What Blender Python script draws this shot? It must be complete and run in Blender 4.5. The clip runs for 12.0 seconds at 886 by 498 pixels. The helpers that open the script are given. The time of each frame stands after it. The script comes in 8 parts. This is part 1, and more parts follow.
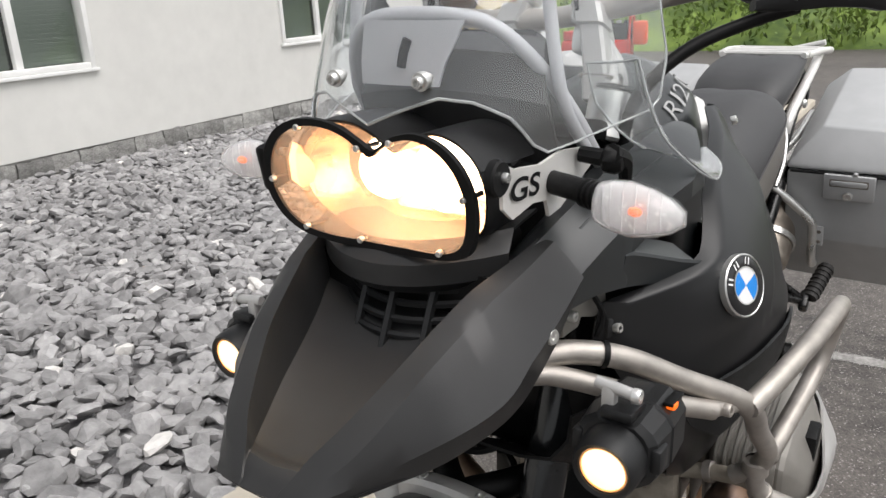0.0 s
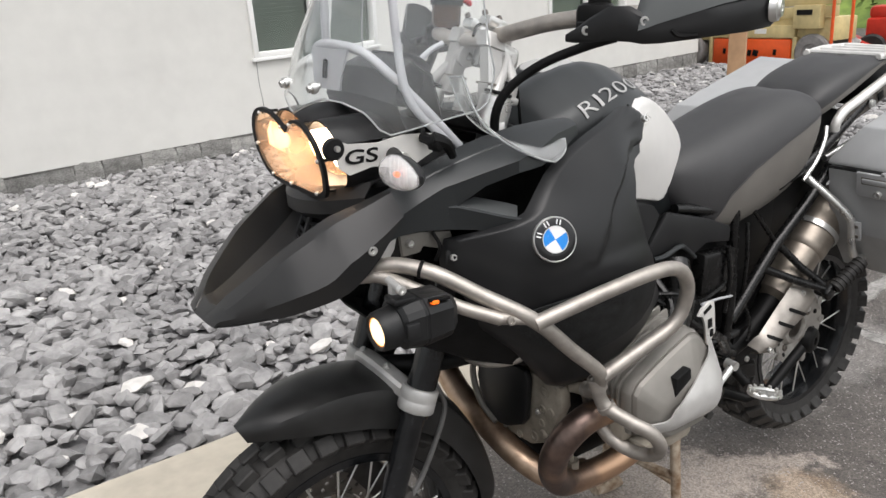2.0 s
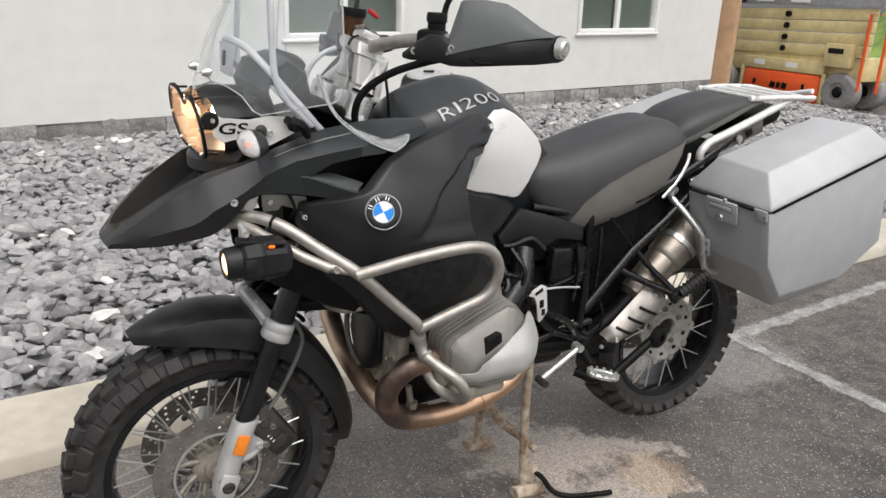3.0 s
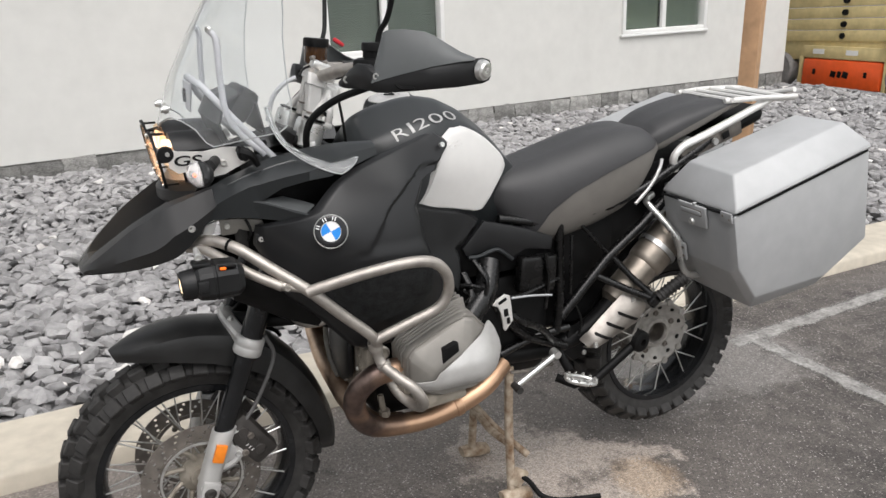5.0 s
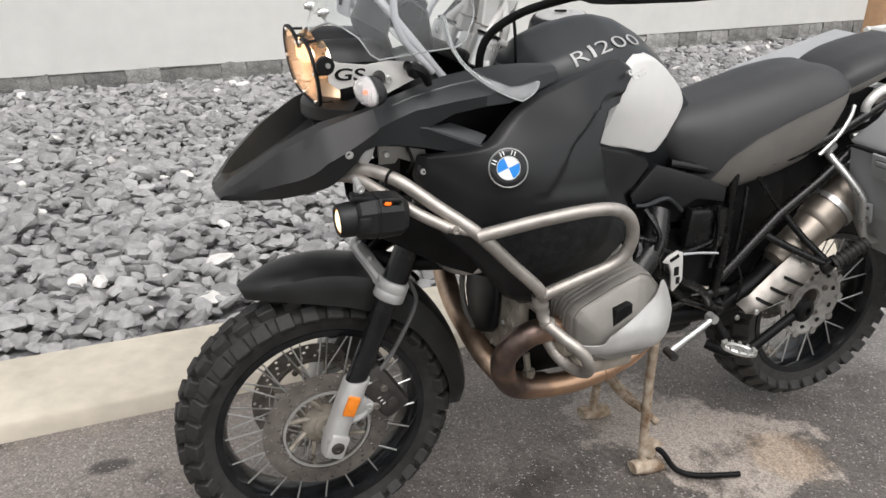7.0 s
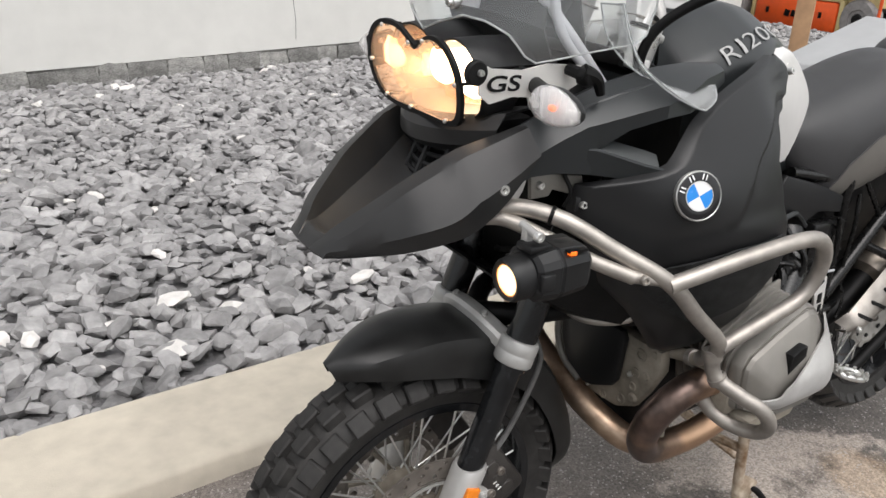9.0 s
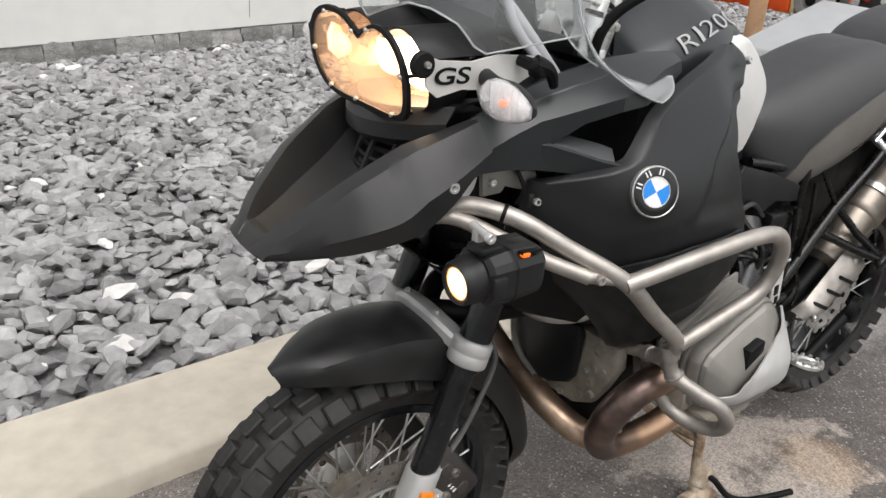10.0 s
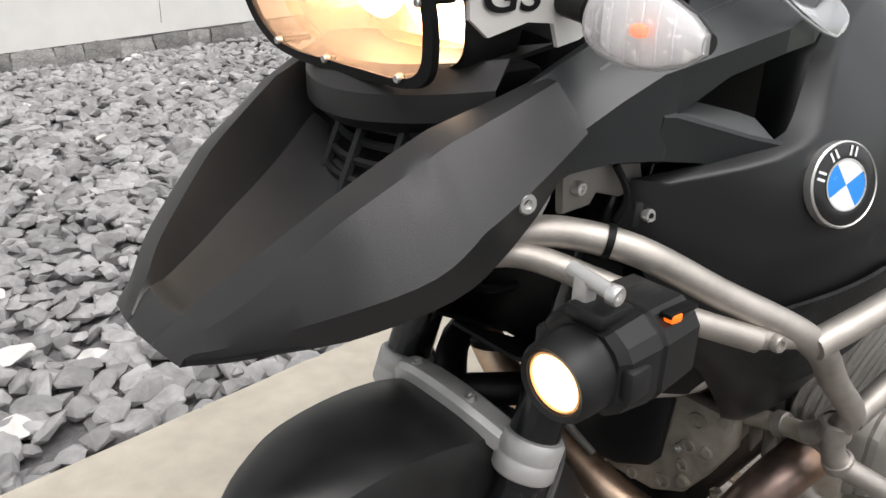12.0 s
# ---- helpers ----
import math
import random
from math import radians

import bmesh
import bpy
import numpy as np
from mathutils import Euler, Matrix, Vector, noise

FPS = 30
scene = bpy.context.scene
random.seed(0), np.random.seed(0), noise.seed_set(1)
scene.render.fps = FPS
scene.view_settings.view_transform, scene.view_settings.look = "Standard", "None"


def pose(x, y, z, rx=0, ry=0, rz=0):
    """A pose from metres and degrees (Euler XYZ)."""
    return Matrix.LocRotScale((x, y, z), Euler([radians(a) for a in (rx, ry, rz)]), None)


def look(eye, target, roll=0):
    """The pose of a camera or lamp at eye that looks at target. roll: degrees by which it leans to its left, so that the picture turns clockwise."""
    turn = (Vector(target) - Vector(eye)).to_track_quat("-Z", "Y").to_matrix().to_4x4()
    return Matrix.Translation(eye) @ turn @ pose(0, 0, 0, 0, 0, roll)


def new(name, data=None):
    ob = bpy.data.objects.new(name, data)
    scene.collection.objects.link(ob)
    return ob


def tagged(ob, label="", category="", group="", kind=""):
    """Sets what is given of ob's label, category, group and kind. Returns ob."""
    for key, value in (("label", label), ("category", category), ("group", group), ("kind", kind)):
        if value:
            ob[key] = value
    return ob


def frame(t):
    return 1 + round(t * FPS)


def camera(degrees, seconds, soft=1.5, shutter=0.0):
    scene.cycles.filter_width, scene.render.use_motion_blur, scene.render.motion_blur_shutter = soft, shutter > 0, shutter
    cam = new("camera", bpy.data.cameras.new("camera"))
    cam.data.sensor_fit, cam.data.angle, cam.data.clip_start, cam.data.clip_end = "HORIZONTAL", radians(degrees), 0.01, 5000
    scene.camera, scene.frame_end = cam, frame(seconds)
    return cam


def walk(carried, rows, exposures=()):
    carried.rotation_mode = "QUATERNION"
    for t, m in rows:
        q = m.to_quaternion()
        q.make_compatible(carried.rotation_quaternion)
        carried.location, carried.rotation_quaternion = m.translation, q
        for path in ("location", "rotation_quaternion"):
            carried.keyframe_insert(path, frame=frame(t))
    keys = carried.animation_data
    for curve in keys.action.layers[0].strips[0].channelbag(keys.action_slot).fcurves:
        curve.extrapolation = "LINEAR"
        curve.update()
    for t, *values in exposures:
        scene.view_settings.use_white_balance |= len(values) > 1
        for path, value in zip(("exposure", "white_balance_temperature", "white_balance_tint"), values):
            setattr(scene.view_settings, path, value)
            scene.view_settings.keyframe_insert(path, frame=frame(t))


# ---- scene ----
cam = camera(59.2, 12.0)
PATH = [
    (0, (-0.625, -0.543, 1.35), (0.941, 0.557, 0.772), -2.5),
    (0.5, (-0.731, -0.727, 1.333), (0.668, 0.537, 0.666), 1.0),
    (1, (-0.704, -0.884, 1.37), (0.639, 0.436, 0.697), 0.9),
    (1.5, (-0.578, -1.073, 1.393), (0.636, 0.381, 0.753), -1.6),
    (2, (-0.531, -1.275, 1.412), (0.508, 0.322, 0.805), -3.2),
    (2.5, (-0.529, -1.543, 1.43), (0.419, 0.111, 0.823), 1.2),
    (3, (-0.391, -1.773, 1.461), (0.576, -0.134, 0.845), 2.8),
    (3.2, (-0.29, -1.842, 1.472), (0.684, -0.206, 0.86), 3.1),
    (4.8, (-0.181, -1.972, 1.511), (0.63, -0.242, 0.911), -0.8),
    (5, (-0.178, -1.97, 1.505), (0.629, -0.241, 0.906), -1.0),
    (5.5, (-0.166, -1.962, 1.503), (0.654, -0.249, 0.876), -0.3),
    (6, (-0.194, -1.952, 1.489), (0.563, -0.231, 0.807), 1.6),
    (6.5, (-0.26, -1.839, 1.462), (0.406, -0.102, 0.728), 1.7),
    (7, (-0.36, -1.631, 1.442), (0.347, 0.08, 0.685), 1.8),
    (7.5, (-0.423, -1.477, 1.429), (0.309, 0.216, 0.657), 1.7),
    (7.7, (-0.435, -1.418, 1.419), (0.286, 0.279, 0.644), 1.0),
    (9.3, (-0.652, -1.042, 1.375), (0.396, 0.476, 0.602), 2.1),
    (9.5, (-0.639, -1.035, 1.369), (0.418, 0.469, 0.581), 2.0),
    (10, (-0.585, -1.034, 1.393), (0.491, 0.447, 0.587), 2.8),
    (10.5, (-0.527, -1.011, 1.394), (0.54, 0.483, 0.601), 1.5),
    (11, (-0.481, -0.897, 1.354), (0.608, 0.588, 0.573), 0.3),
    (11.5, (-0.463, -0.694, 1.304), (0.694, 0.74, 0.526), 1.0),
    (12, (-0.387, -0.593, 1.239), (0.816, 0.793, 0.443), 0.4),
]
walk(cam, [(t, look(eye, target, roll)) for t, eye, target, roll in PATH], exposures=[(0.0, 0.42), (9.5, 0.42), (10.5, 0.45), (12.0, 0.55)])

# ---- small tools ----
def mat(name, col, rough=0.5, metal=0.0, var=0.25, scale=30.0, bump=0.15, bscale=200.0, bdist=0.001, spec=0.5, col2=None):
    """Procedural surface: base colour varied at two scales, roughness varied, fine relief."""
    m = bpy.data.materials.new(name)
    m.use_nodes = True
    nt = m.node_tree
    N, L = nt.nodes, nt.links
    bs = N["Principled BSDF"]
    co = N.new("ShaderNodeTexCoord")
    n1 = N.new("ShaderNodeTexNoise"); n1.inputs["Scale"].default_value = scale; n1.inputs["Detail"].default_value = 6
    n2 = N.new("ShaderNodeTexNoise"); n2.inputs["Scale"].default_value = scale * 0.17; n2.inputs["Detail"].default_value = 3
    L.new(co.outputs["Object"], n1.inputs["Vector"]); L.new(co.outputs["Object"], n2.inputs["Vector"])
    add = N.new("ShaderNodeMath"); add.operation = "MULTIPLY_ADD"; add.inputs[1].default_value = 0.5
    half = N.new("ShaderNodeMath"); half.operation = "MULTIPLY"; half.inputs[1].default_value = 0.5
    L.new(n2.outputs["Fac"], half.inputs[0]); L.new(n1.outputs["Fac"], add.inputs[0]); L.new(half.outputs[0], add.inputs[2])
    rmp = N.new("ShaderNodeValToRGB")
    c2 = col2 or tuple(min(1, c * (1 + var) + 0.01 * var) for c in col)
    c1 = tuple(c * (1 - var) for c in col)
    rmp.color_ramp.elements[0].position, rmp.color_ramp.elements[1].position = 0.36, 0.64
    rmp.color_ramp.elements[0].color = (*c1, 1); rmp.color_ramp.elements[1].color = (*c2, 1)
    L.new(add.outputs[0], rmp.inputs[0]); L.new(rmp.outputs[0], bs.inputs["Base Color"])
    rr = N.new("ShaderNodeMapRange"); rr.inputs["To Min"].default_value = max(0.02, rough - 0.09); rr.inputs["To Max"].default_value = min(1, rough + 0.09)
    L.new(n1.outputs["Fac"], rr.inputs["Value"]); L.new(rr.outputs[0], bs.inputs["Roughness"])
    bs.inputs["Metallic"].default_value = metal
    bs.inputs["Specular IOR Level"].default_value = spec
    if bump:
        n3 = N.new("ShaderNodeTexNoise"); n3.inputs["Scale"].default_value = bscale; n3.inputs["Detail"].default_value = 4
        L.new(co.outputs["Object"], n3.inputs["Vector"])
        bp = N.new("ShaderNodeBump"); bp.inputs["Strength"].default_value = bump; bp.inputs["Distance"].default_value = bdist
        L.new(n3.outputs["Fac"], bp.inputs["Height"]); L.new(bp.outputs[0], bs.inputs["Normal"])
    return m


def by_random(m, lo, hi, source="object"):
    """Vary the base colour's brightness from piece to piece."""
    nt = m.node_tree
    bs = nt.nodes["Principled BSDF"]
    src = bs.inputs["Base Color"].links[0].from_socket
    if source == "object":
        out = nt.nodes.new("ShaderNodeObjectInfo").outputs["Random"]
    else:
        out = nt.nodes.new("ShaderNodeNewGeometry").outputs["Random Per Island"]
    mr = nt.nodes.new("ShaderNodeMapRange"); mr.inputs["To Min"].default_value = lo; mr.inputs["To Max"].default_value = hi
    nt.links.new(out, mr.inputs["Value"])
    hs = nt.nodes.new("ShaderNodeHueSaturation")
    nt.links.new(src, hs.inputs["Color"]); nt.links.new(mr.outputs[0], hs.inputs["Value"]); nt.links.new(hs.outputs[0], bs.inputs["Base Color"])
    return m


def glass(name, tint=(1, 1, 1), rough=0.02, ior=1.45):
    m = bpy.data.materials.new(name)
    m.use_nodes = True
    bs = m.node_tree.nodes["Principled BSDF"]
    bs.inputs["Base Color"].default_value = (*tint, 1)
    bs.inputs["Transmission Weight"].default_value = 1
    bs.inputs["Roughness"].default_value = rough
    bs.inputs["IOR"].default_value = ior
    return m


def glow(name, col, strength):
    m = bpy.data.materials.new(name)
    m.use_nodes = True
    bs = m.node_tree.nodes["Principled BSDF"]
    bs.inputs["Base Color"].default_value = (*col, 1)
    bs.inputs["Emission Color"].default_value = (*col, 1)
    bs.inputs["Emission Strength"].default_value = strength
    return m


def finish(bm, sharp=38, smooth=True):
    bmesh.ops.remove_doubles(bm, verts=bm.verts, dist=1e-5)
    bmesh.ops.recalc_face_normals(bm, faces=bm.faces)
    if smooth:
        lim = radians(sharp)
        for f in bm.faces:
            f.smooth = True
        for e in bm.edges:
            if len(e.link_faces) == 2 and e.calc_face_angle(0) > lim:
                e.smooth = False


def obj(name, bm, material, sharp=38, smooth=True):
    finish(bm, sharp, smooth)
    me = bpy.data.meshes.new(name)
    bm.to_mesh(me)
    bm.free()
    for m in material if isinstance(material, (list, tuple)) else [material]:
        me.materials.append(m)
    return new(name, me)


def part(name, bm, material, parent, label="", sharp=38, smooth=True):
    ob = obj(name, bm, material, sharp, smooth)
    ob.parent = parent
    if label:
        tagged(ob, label)
    return ob


def spline(pts, n=6):
    """Points of a smooth curve through pts."""
    P = [Vector(p) for p in pts]
    P = [P[0] * 2 - P[1]] + P + [P[-1] * 2 - P[-2]]
    out = []
    for i in range(1, len(P) - 2):
        a, b, c, d = P[i - 1], P[i], P[i + 1], P[i + 2]
        for k in range(n):
            t = k / n
            out.append(0.5 * ((2 * b) + (c - a) * t + (2 * a - 5 * b + 4 * c - d) * t * t + (3 * b - a - 3 * c + d) * t ** 3))
    out.append(P[-2])
    return out


def spline_1d(vals, n):
    """Smooth values through vals."""
    return [p.x for p in spline([(v, 0, 0) for v in vals], n)]


def loft(rings, bm=None, cap=True, closed=True):
    bm = bm or bmesh.new()
    vs = [[bm.verts.new(p) for p in r] for r in rings]
    n = len(rings[0])
    for a, b in zip(vs, vs[1:]):
        for i in range(n if closed else n - 1):
            j = (i + 1) % n
            try:
                bm.faces.new((a[i], a[j], b[j], b[i]))
            except ValueError:
                pass
    if cap and closed:
        bm.faces.new(vs[0][::-1]); bm.faces.new(vs[-1])
    return bm


def sweep(pts, r, seg=12, n=5, bm=None, smooth=True, closed=False):
    P = spline(pts, n) if smooth else [Vector(p) for p in pts]
    rs = r if callable(r) else (lambda t: r)
    rings = []
    t0 = (P[1] - P[0]).normalized()
    up = t0.orthogonal().normalized()
    for i, p in enumerate(P):
        t = (P[min(i + 1, len(P) - 1)] - P[max(i - 1, 0)]).normalized()
        up = (up - t * up.dot(t)).normalized()
        s = t.cross(up)
        q = rs(i / (len(P) - 1))
        rings.append([p + (up * math.cos(a) + s * math.sin(a)) * q for a in (2 * math.pi * k / seg for k in range(seg))])
    return loft(rings, bm)


def lathe(prof, centre=(0, 0, 0), axis=(0, 1, 0), seg=48, bm=None, closed=False):
    """Turn a profile of (radius, along) round an axis."""
    bm = bm or bmesh.new()
    ax = Vector(axis).normalized()
    u = ax.orthogonal().normalized(); v = ax.cross(u)
    c = Vector(centre)
    rows = []
    for r, a in prof:
        if r < 1e-6:
            rows.append([bm.verts.new(c + ax * a)])
        else:
            rows.append([bm.verts.new(c + ax * a + (u * math.cos(t) + v * math.sin(t)) * r) for t in (2 * math.pi * k / seg for k in range(seg))])
    pairs = list(zip(rows, rows[1:]))
    if closed:
        pairs.append((rows[-1], rows[0]))
    for A, B in pairs:
        for k in range(seg):
            j = (k + 1) % seg
            if len(A) == 1 and len(B) == 1:
                continue
            if len(A) == 1:
                bm.faces.new((A[0], B[j], B[k]))
            elif len(B) == 1:
                bm.faces.new((A[k], A[j], B[0]))
            else:
                bm.faces.new((A[k], A[j], B[j], B[k]))
    return bm


def box(c, s, bev=0.0, rot=None, bm=None, seg=2):
    out = bm or bmesh.new()
    b = bmesh.new()
    bmesh.ops.create_cube(b, size=1)
    for v in b.verts:
        v.co = Vector((v.co.x * s[0], v.co.y * s[1], v.co.z * s[2]))
    if bev:
        bmesh.ops.bevel(b, geom=b.edges[:], offset=min(bev, min(s) * 0.45), segments=seg, affect="EDGES", profile=0.5)
    M = Matrix.Translation(c)
    if rot is not None:
        M = M @ Euler([radians(a) for a in rot]).to_matrix().to_4x4()
    put(b, out, M)
    return out


def put(b, out, M):
    """Add bmesh b to out at M, and free b."""
    mp = {v: out.verts.new(M @ v.co) for v in b.verts}
    for f in b.faces:
        try:
            out.faces.new([mp[v] for v in f.verts])
        except ValueError:
            pass
    b.free()


def prism(poly, place, thick, bev=0.0, seg=2, bm=None):
    """Extrude a flat outline: place(u, v, w) gives the point; w runs from 0 to thick."""
    b = bmesh.new()
    lo = [b.verts.new((u, v, 0)) for u, v in poly]
    hi = [b.verts.new((u, v, thick)) for u, v in poly]
    b.faces.new(lo[::-1]); b.faces.new(hi)
    n = len(poly)
    for i in range(n):
        b.faces.new((lo[i], lo[(i + 1) % n], hi[(i + 1) % n], hi[i]))
    bmesh.ops.recalc_face_normals(b, faces=b.faces)
    if bev:
        es = [e for e in b.edges if abs(e.verts[0].co.z - e.verts[1].co.z) < 1e-7]
        bmesh.ops.bevel(b, geom=es, offset=bev, segments=seg, affect="EDGES", profile=0.5)
    for v in b.verts:
        v.co = place(v.co.x, v.co.y, v.co.z)
    if bm is None:
        return b
    put(b, bm, Matrix())
    return bm


def shell(rows, thick, out=None):
    """A sheet through a grid of points, with thickness along -normal."""
    b = bmesh.new()
    vs = [[b.verts.new(p) for p in r] for r in rows]
    for a, c in zip(vs, vs[1:]):
        for i in range(len(a) - 1):
            b.faces.new((a[i], a[i + 1], c[i + 1], c[i]))
    b.normal_update()
    bmesh.ops.solidify(b, geom=b.faces[:], thickness=thick)
    if out is None:
        return b
    put(b, out, Matrix())
    return out


def lerp(tab, x):
    """Piecewise linear table of (x, value)."""
    if x <= tab[0][0]:
        return tab[0][1]
    for (a, p), (b, q) in zip(tab, tab[1:]):
        if x <= b:
            return p + (q - p) * (x - a) / (b - a)
    return tab[-1][1]


def soft_lerp(tab, x, w):
    return sum(lerp(tab, x + d * w) for d in (-1, -0.5, 0, 0.5, 1)) / 5


def writing(text, size, depth=0.0, bold=0.0):
    """Flat mesh of letters in the x-y plane, centred, as a bmesh."""
    cu = bpy.data.curves.new("letters", "FONT")
    cu.body, cu.size, cu.extrude, cu.align_x, cu.align_y = text, size, depth, "CENTER", "CENTER"
    cu.offset = bold
    ob = bpy.data.objects.new("letters", cu)
    scene.collection.objects.link(ob)
    bpy.context.view_layer.update()
    me = bpy.data.meshes.new_from_object(ob.evaluated_get(bpy.context.evaluated_depsgraph_get()))
    b = bmesh.new()
    b.from_mesh(me)
    bpy.data.objects.remove(ob); bpy.data.curves.remove(cu); bpy.data.meshes.remove(me)
    return b


def empty(name, m=None, parent=None):
    ob = new(name)
    if m is not None:
        ob.matrix_world = m
    ob.parent = parent
    return ob

# ---- light: bright overcast day ----
world = bpy.data.worlds.new("overcast")
scene.world = world
world.use_nodes = True
_n, _l = world.node_tree.nodes, world.node_tree.links
_sky = _n.new("ShaderNodeTexSky")
_sky.sky_type, _sky.sun_disc = "NISHITA", False
_sky.sun_elevation, _sky.sun_rotation = radians(62), radians(150)
_sky.dust_density, _sky.ozone_density = 3.0, 1.0
_hs = _n.new("ShaderNodeHueSaturation")
_hs.inputs["Saturation"].default_value = 0.12
_l.new(_sky.outputs[0], _hs.inputs["Color"])
_l.new(_hs.outputs[0], _n["Background"].inputs["Color"])
_n["Background"].inputs["Strength"].default_value = 0.15
sun_data = bpy.data.lights.new("sun", "SUN")
sun_data.energy, sun_data.angle, sun_data.color = 1.4, radians(40), (1.0, 0.945, 0.93)
sun = new("sun", sun_data)
sun.matrix_world = look((-6, -12, 20), (0, 0, 0))

# ---- materials ----
M_ASPHALT = mat("asphalt", (0.050, 0.0455, 0.041), 0.66, var=0.45, scale=60, bump=0.7, bscale=300, bdist=0.005, col2=(0.140, 0.130, 0.118))
M_LINE = mat("worn_paint", (0.30, 0.29, 0.275), 0.8, var=0.55, scale=70, bump=0.4, bscale=400, bdist=0.002)
M_KERB = mat("kerb_concrete", (0.50, 0.455, 0.375), 0.85, var=0.14, scale=14, bump=0.4, bscale=260, bdist=0.002)
M_STUCCO = mat("stucco", (0.65, 0.645, 0.615), 0.9, var=0.05, scale=5, bump=0.5, bscale=110, bdist=0.004)
M_BLOCK = by_random(mat("foundation_block", (0.30, 0.295, 0.28), 0.9, var=0.45, scale=16, bump=0.8, bscale=90, bdist=0.01), 0.68, 1.4)
M_SOIL = mat("stone_dust", (0.19, 0.187, 0.19), 0.95, var=0.3, scale=40, bump=0.8, bscale=120, bdist=0.01)
M_STONE = by_random(mat("slate_stone", (0.255, 0.251, 0.251), 0.62, var=0.25, scale=24, bump=0.5, bscale=80, bdist=0.006, col2=(0.38, 0.373, 0.369)), 0.72, 1.26, "island")
M_PALE = mat("quartz_stone", (0.68, 0.66, 0.63), 0.6, var=0.2, scale=25, bump=0.4, bscale=90, bdist=0.004)
M_VINYL = mat("white_vinyl", (0.80, 0.80, 0.78), 0.45, var=0.04, scale=8, bump=0.05)
M_BLIND = mat("blind_slat", (0.22, 0.245, 0.22), 0.6, var=0.12, scale=10, bump=0.05)
M_UNLIT = mat("unlit_dark", (0.05, 0.055, 0.05), 0.9, var=0.2)
M_PANE = glass("window_glass", (0.9, 0.95, 0.93), 0.01)
M_WOOD = mat("raw_timber", (0.46, 0.28, 0.155), 0.75, var=0.25, scale=12, bump=0.4, bscale=70, bdist=0.003)
M_CREAM = mat("cream_paint", (0.60, 0.49, 0.24), 0.5, var=0.18, scale=9, bump=0.1)
M_ORANGE = mat("orange_paint", (0.78, 0.10, 0.015), 0.42, var=0.12, scale=9, bump=0.08)
M_REDPAINT = mat("red_paint", (0.55, 0.035, 0.02), 0.45, var=0.2, scale=9, bump=0.08)
M_GREY = mat("grey_steel", (0.32, 0.32, 0.33), 0.5, 0.2, var=0.2, scale=14)
M_WHEELGREY = mat("solid_tyre_grey", (0.25, 0.24, 0.235), 0.8, var=0.25, scale=18)
M_WHITE = mat("white_mark", (0.78, 0.78, 0.76), 0.5, var=0.05)
M_LEAF = by_random(mat("leaf_green", (0.11, 0.19, 0.035), 0.6, var=0.35, scale=3, bump=0.1, col2=(0.22, 0.31, 0.06)), 0.6, 1.6, "island")

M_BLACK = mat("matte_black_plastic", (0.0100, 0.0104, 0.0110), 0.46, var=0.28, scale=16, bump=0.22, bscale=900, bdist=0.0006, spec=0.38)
# black plastic with its base colour lifted to carry sky sheen
M_BEAK = mat("sheen_lifted_black_plastic", (0.0172, 0.0174, 0.0177), 0.43, var=0.25, scale=12, bump=0.25, bscale=900, bdist=0.0006, spec=0.48)
M_PAINT = mat("satin_charcoal_paint", (0.0105, 0.0110, 0.0119), 0.40, var=0.2, scale=9, bump=0.1, bscale=700, bdist=0.0004, spec=0.42)
M_GREYPAINT = mat("grey_body_paint", (0.0185, 0.0212, 0.0226), 0.34, var=0.08, scale=9, bump=0.05, bscale=700, bdist=0.0003)
# grey with the sky's brightness on upward faces put into the base
M_SPOILER = mat("sky_lifted_grey_plastic", (0.086, 0.092, 0.093), 0.42, var=0.12, scale=14, bump=0.12, bscale=900, bdist=0.0004)
M_SILVERPAINT = mat("silver_body_paint", (0.70, 0.69, 0.67), 0.44, 0.2, var=0.04, scale=20, bump=0.08, bscale=900, bdist=0.0003)
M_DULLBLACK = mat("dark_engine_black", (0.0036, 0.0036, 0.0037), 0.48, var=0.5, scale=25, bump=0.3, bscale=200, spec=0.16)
M_RUBBER = mat("tyre_rubber", (0.0165, 0.0158, 0.015), 0.62, var=0.4, scale=40, bump=0.5, bscale=260, bdist=0.001, spec=0.4, col2=(0.042, 0.040, 0.038))
M_DUST = mat("dusty_grip_rubber", (0.006, 0.0065, 0.007), 0.55, var=0.5, scale=240, bump=0.8, bscale=420, bdist=0.002, spec=0.3, col2=(0.028, 0.030, 0.031))
M_STEEL = mat("brushed_steel_tube", (0.42, 0.39, 0.355), 0.47, 0.75, var=0.24, scale=38, bump=0.3, bscale=420, bdist=0.0006)
M_SILENCER = mat("stained_stainless", (0.30, 0.265, 0.225), 0.42, 0.8, var=0.35, scale=24, bump=0.2, bscale=300, bdist=0.0006)
M_CALIPER = mat("dusty_brake_caliper", (0.040, 0.036, 0.033), 0.55, 0.2, var=0.35, scale=40, bump=0.3, bscale=300)
M_BRIGHT = mat("bright_metal", (0.66, 0.66, 0.64), 0.3, 0.8, var=0.12, scale=40, bump=0.1, bscale=500, bdist=0.0004)
M_HOSE = mat("grey_cable", (0.11, 0.11, 0.108), 0.45, var=0.3, scale=40, bump=0.1)
M_RACK = mat("pale_steel_rack", (0.74, 0.73, 0.70), 0.35, 0.35, var=0.1, scale=30, bump=0.1)
M_CAST = mat("cast_silver_paint", (0.52, 0.515, 0.50), 0.42, 0.35, var=0.12, scale=26, bump=0.25, bscale=380, bdist=0.0007)
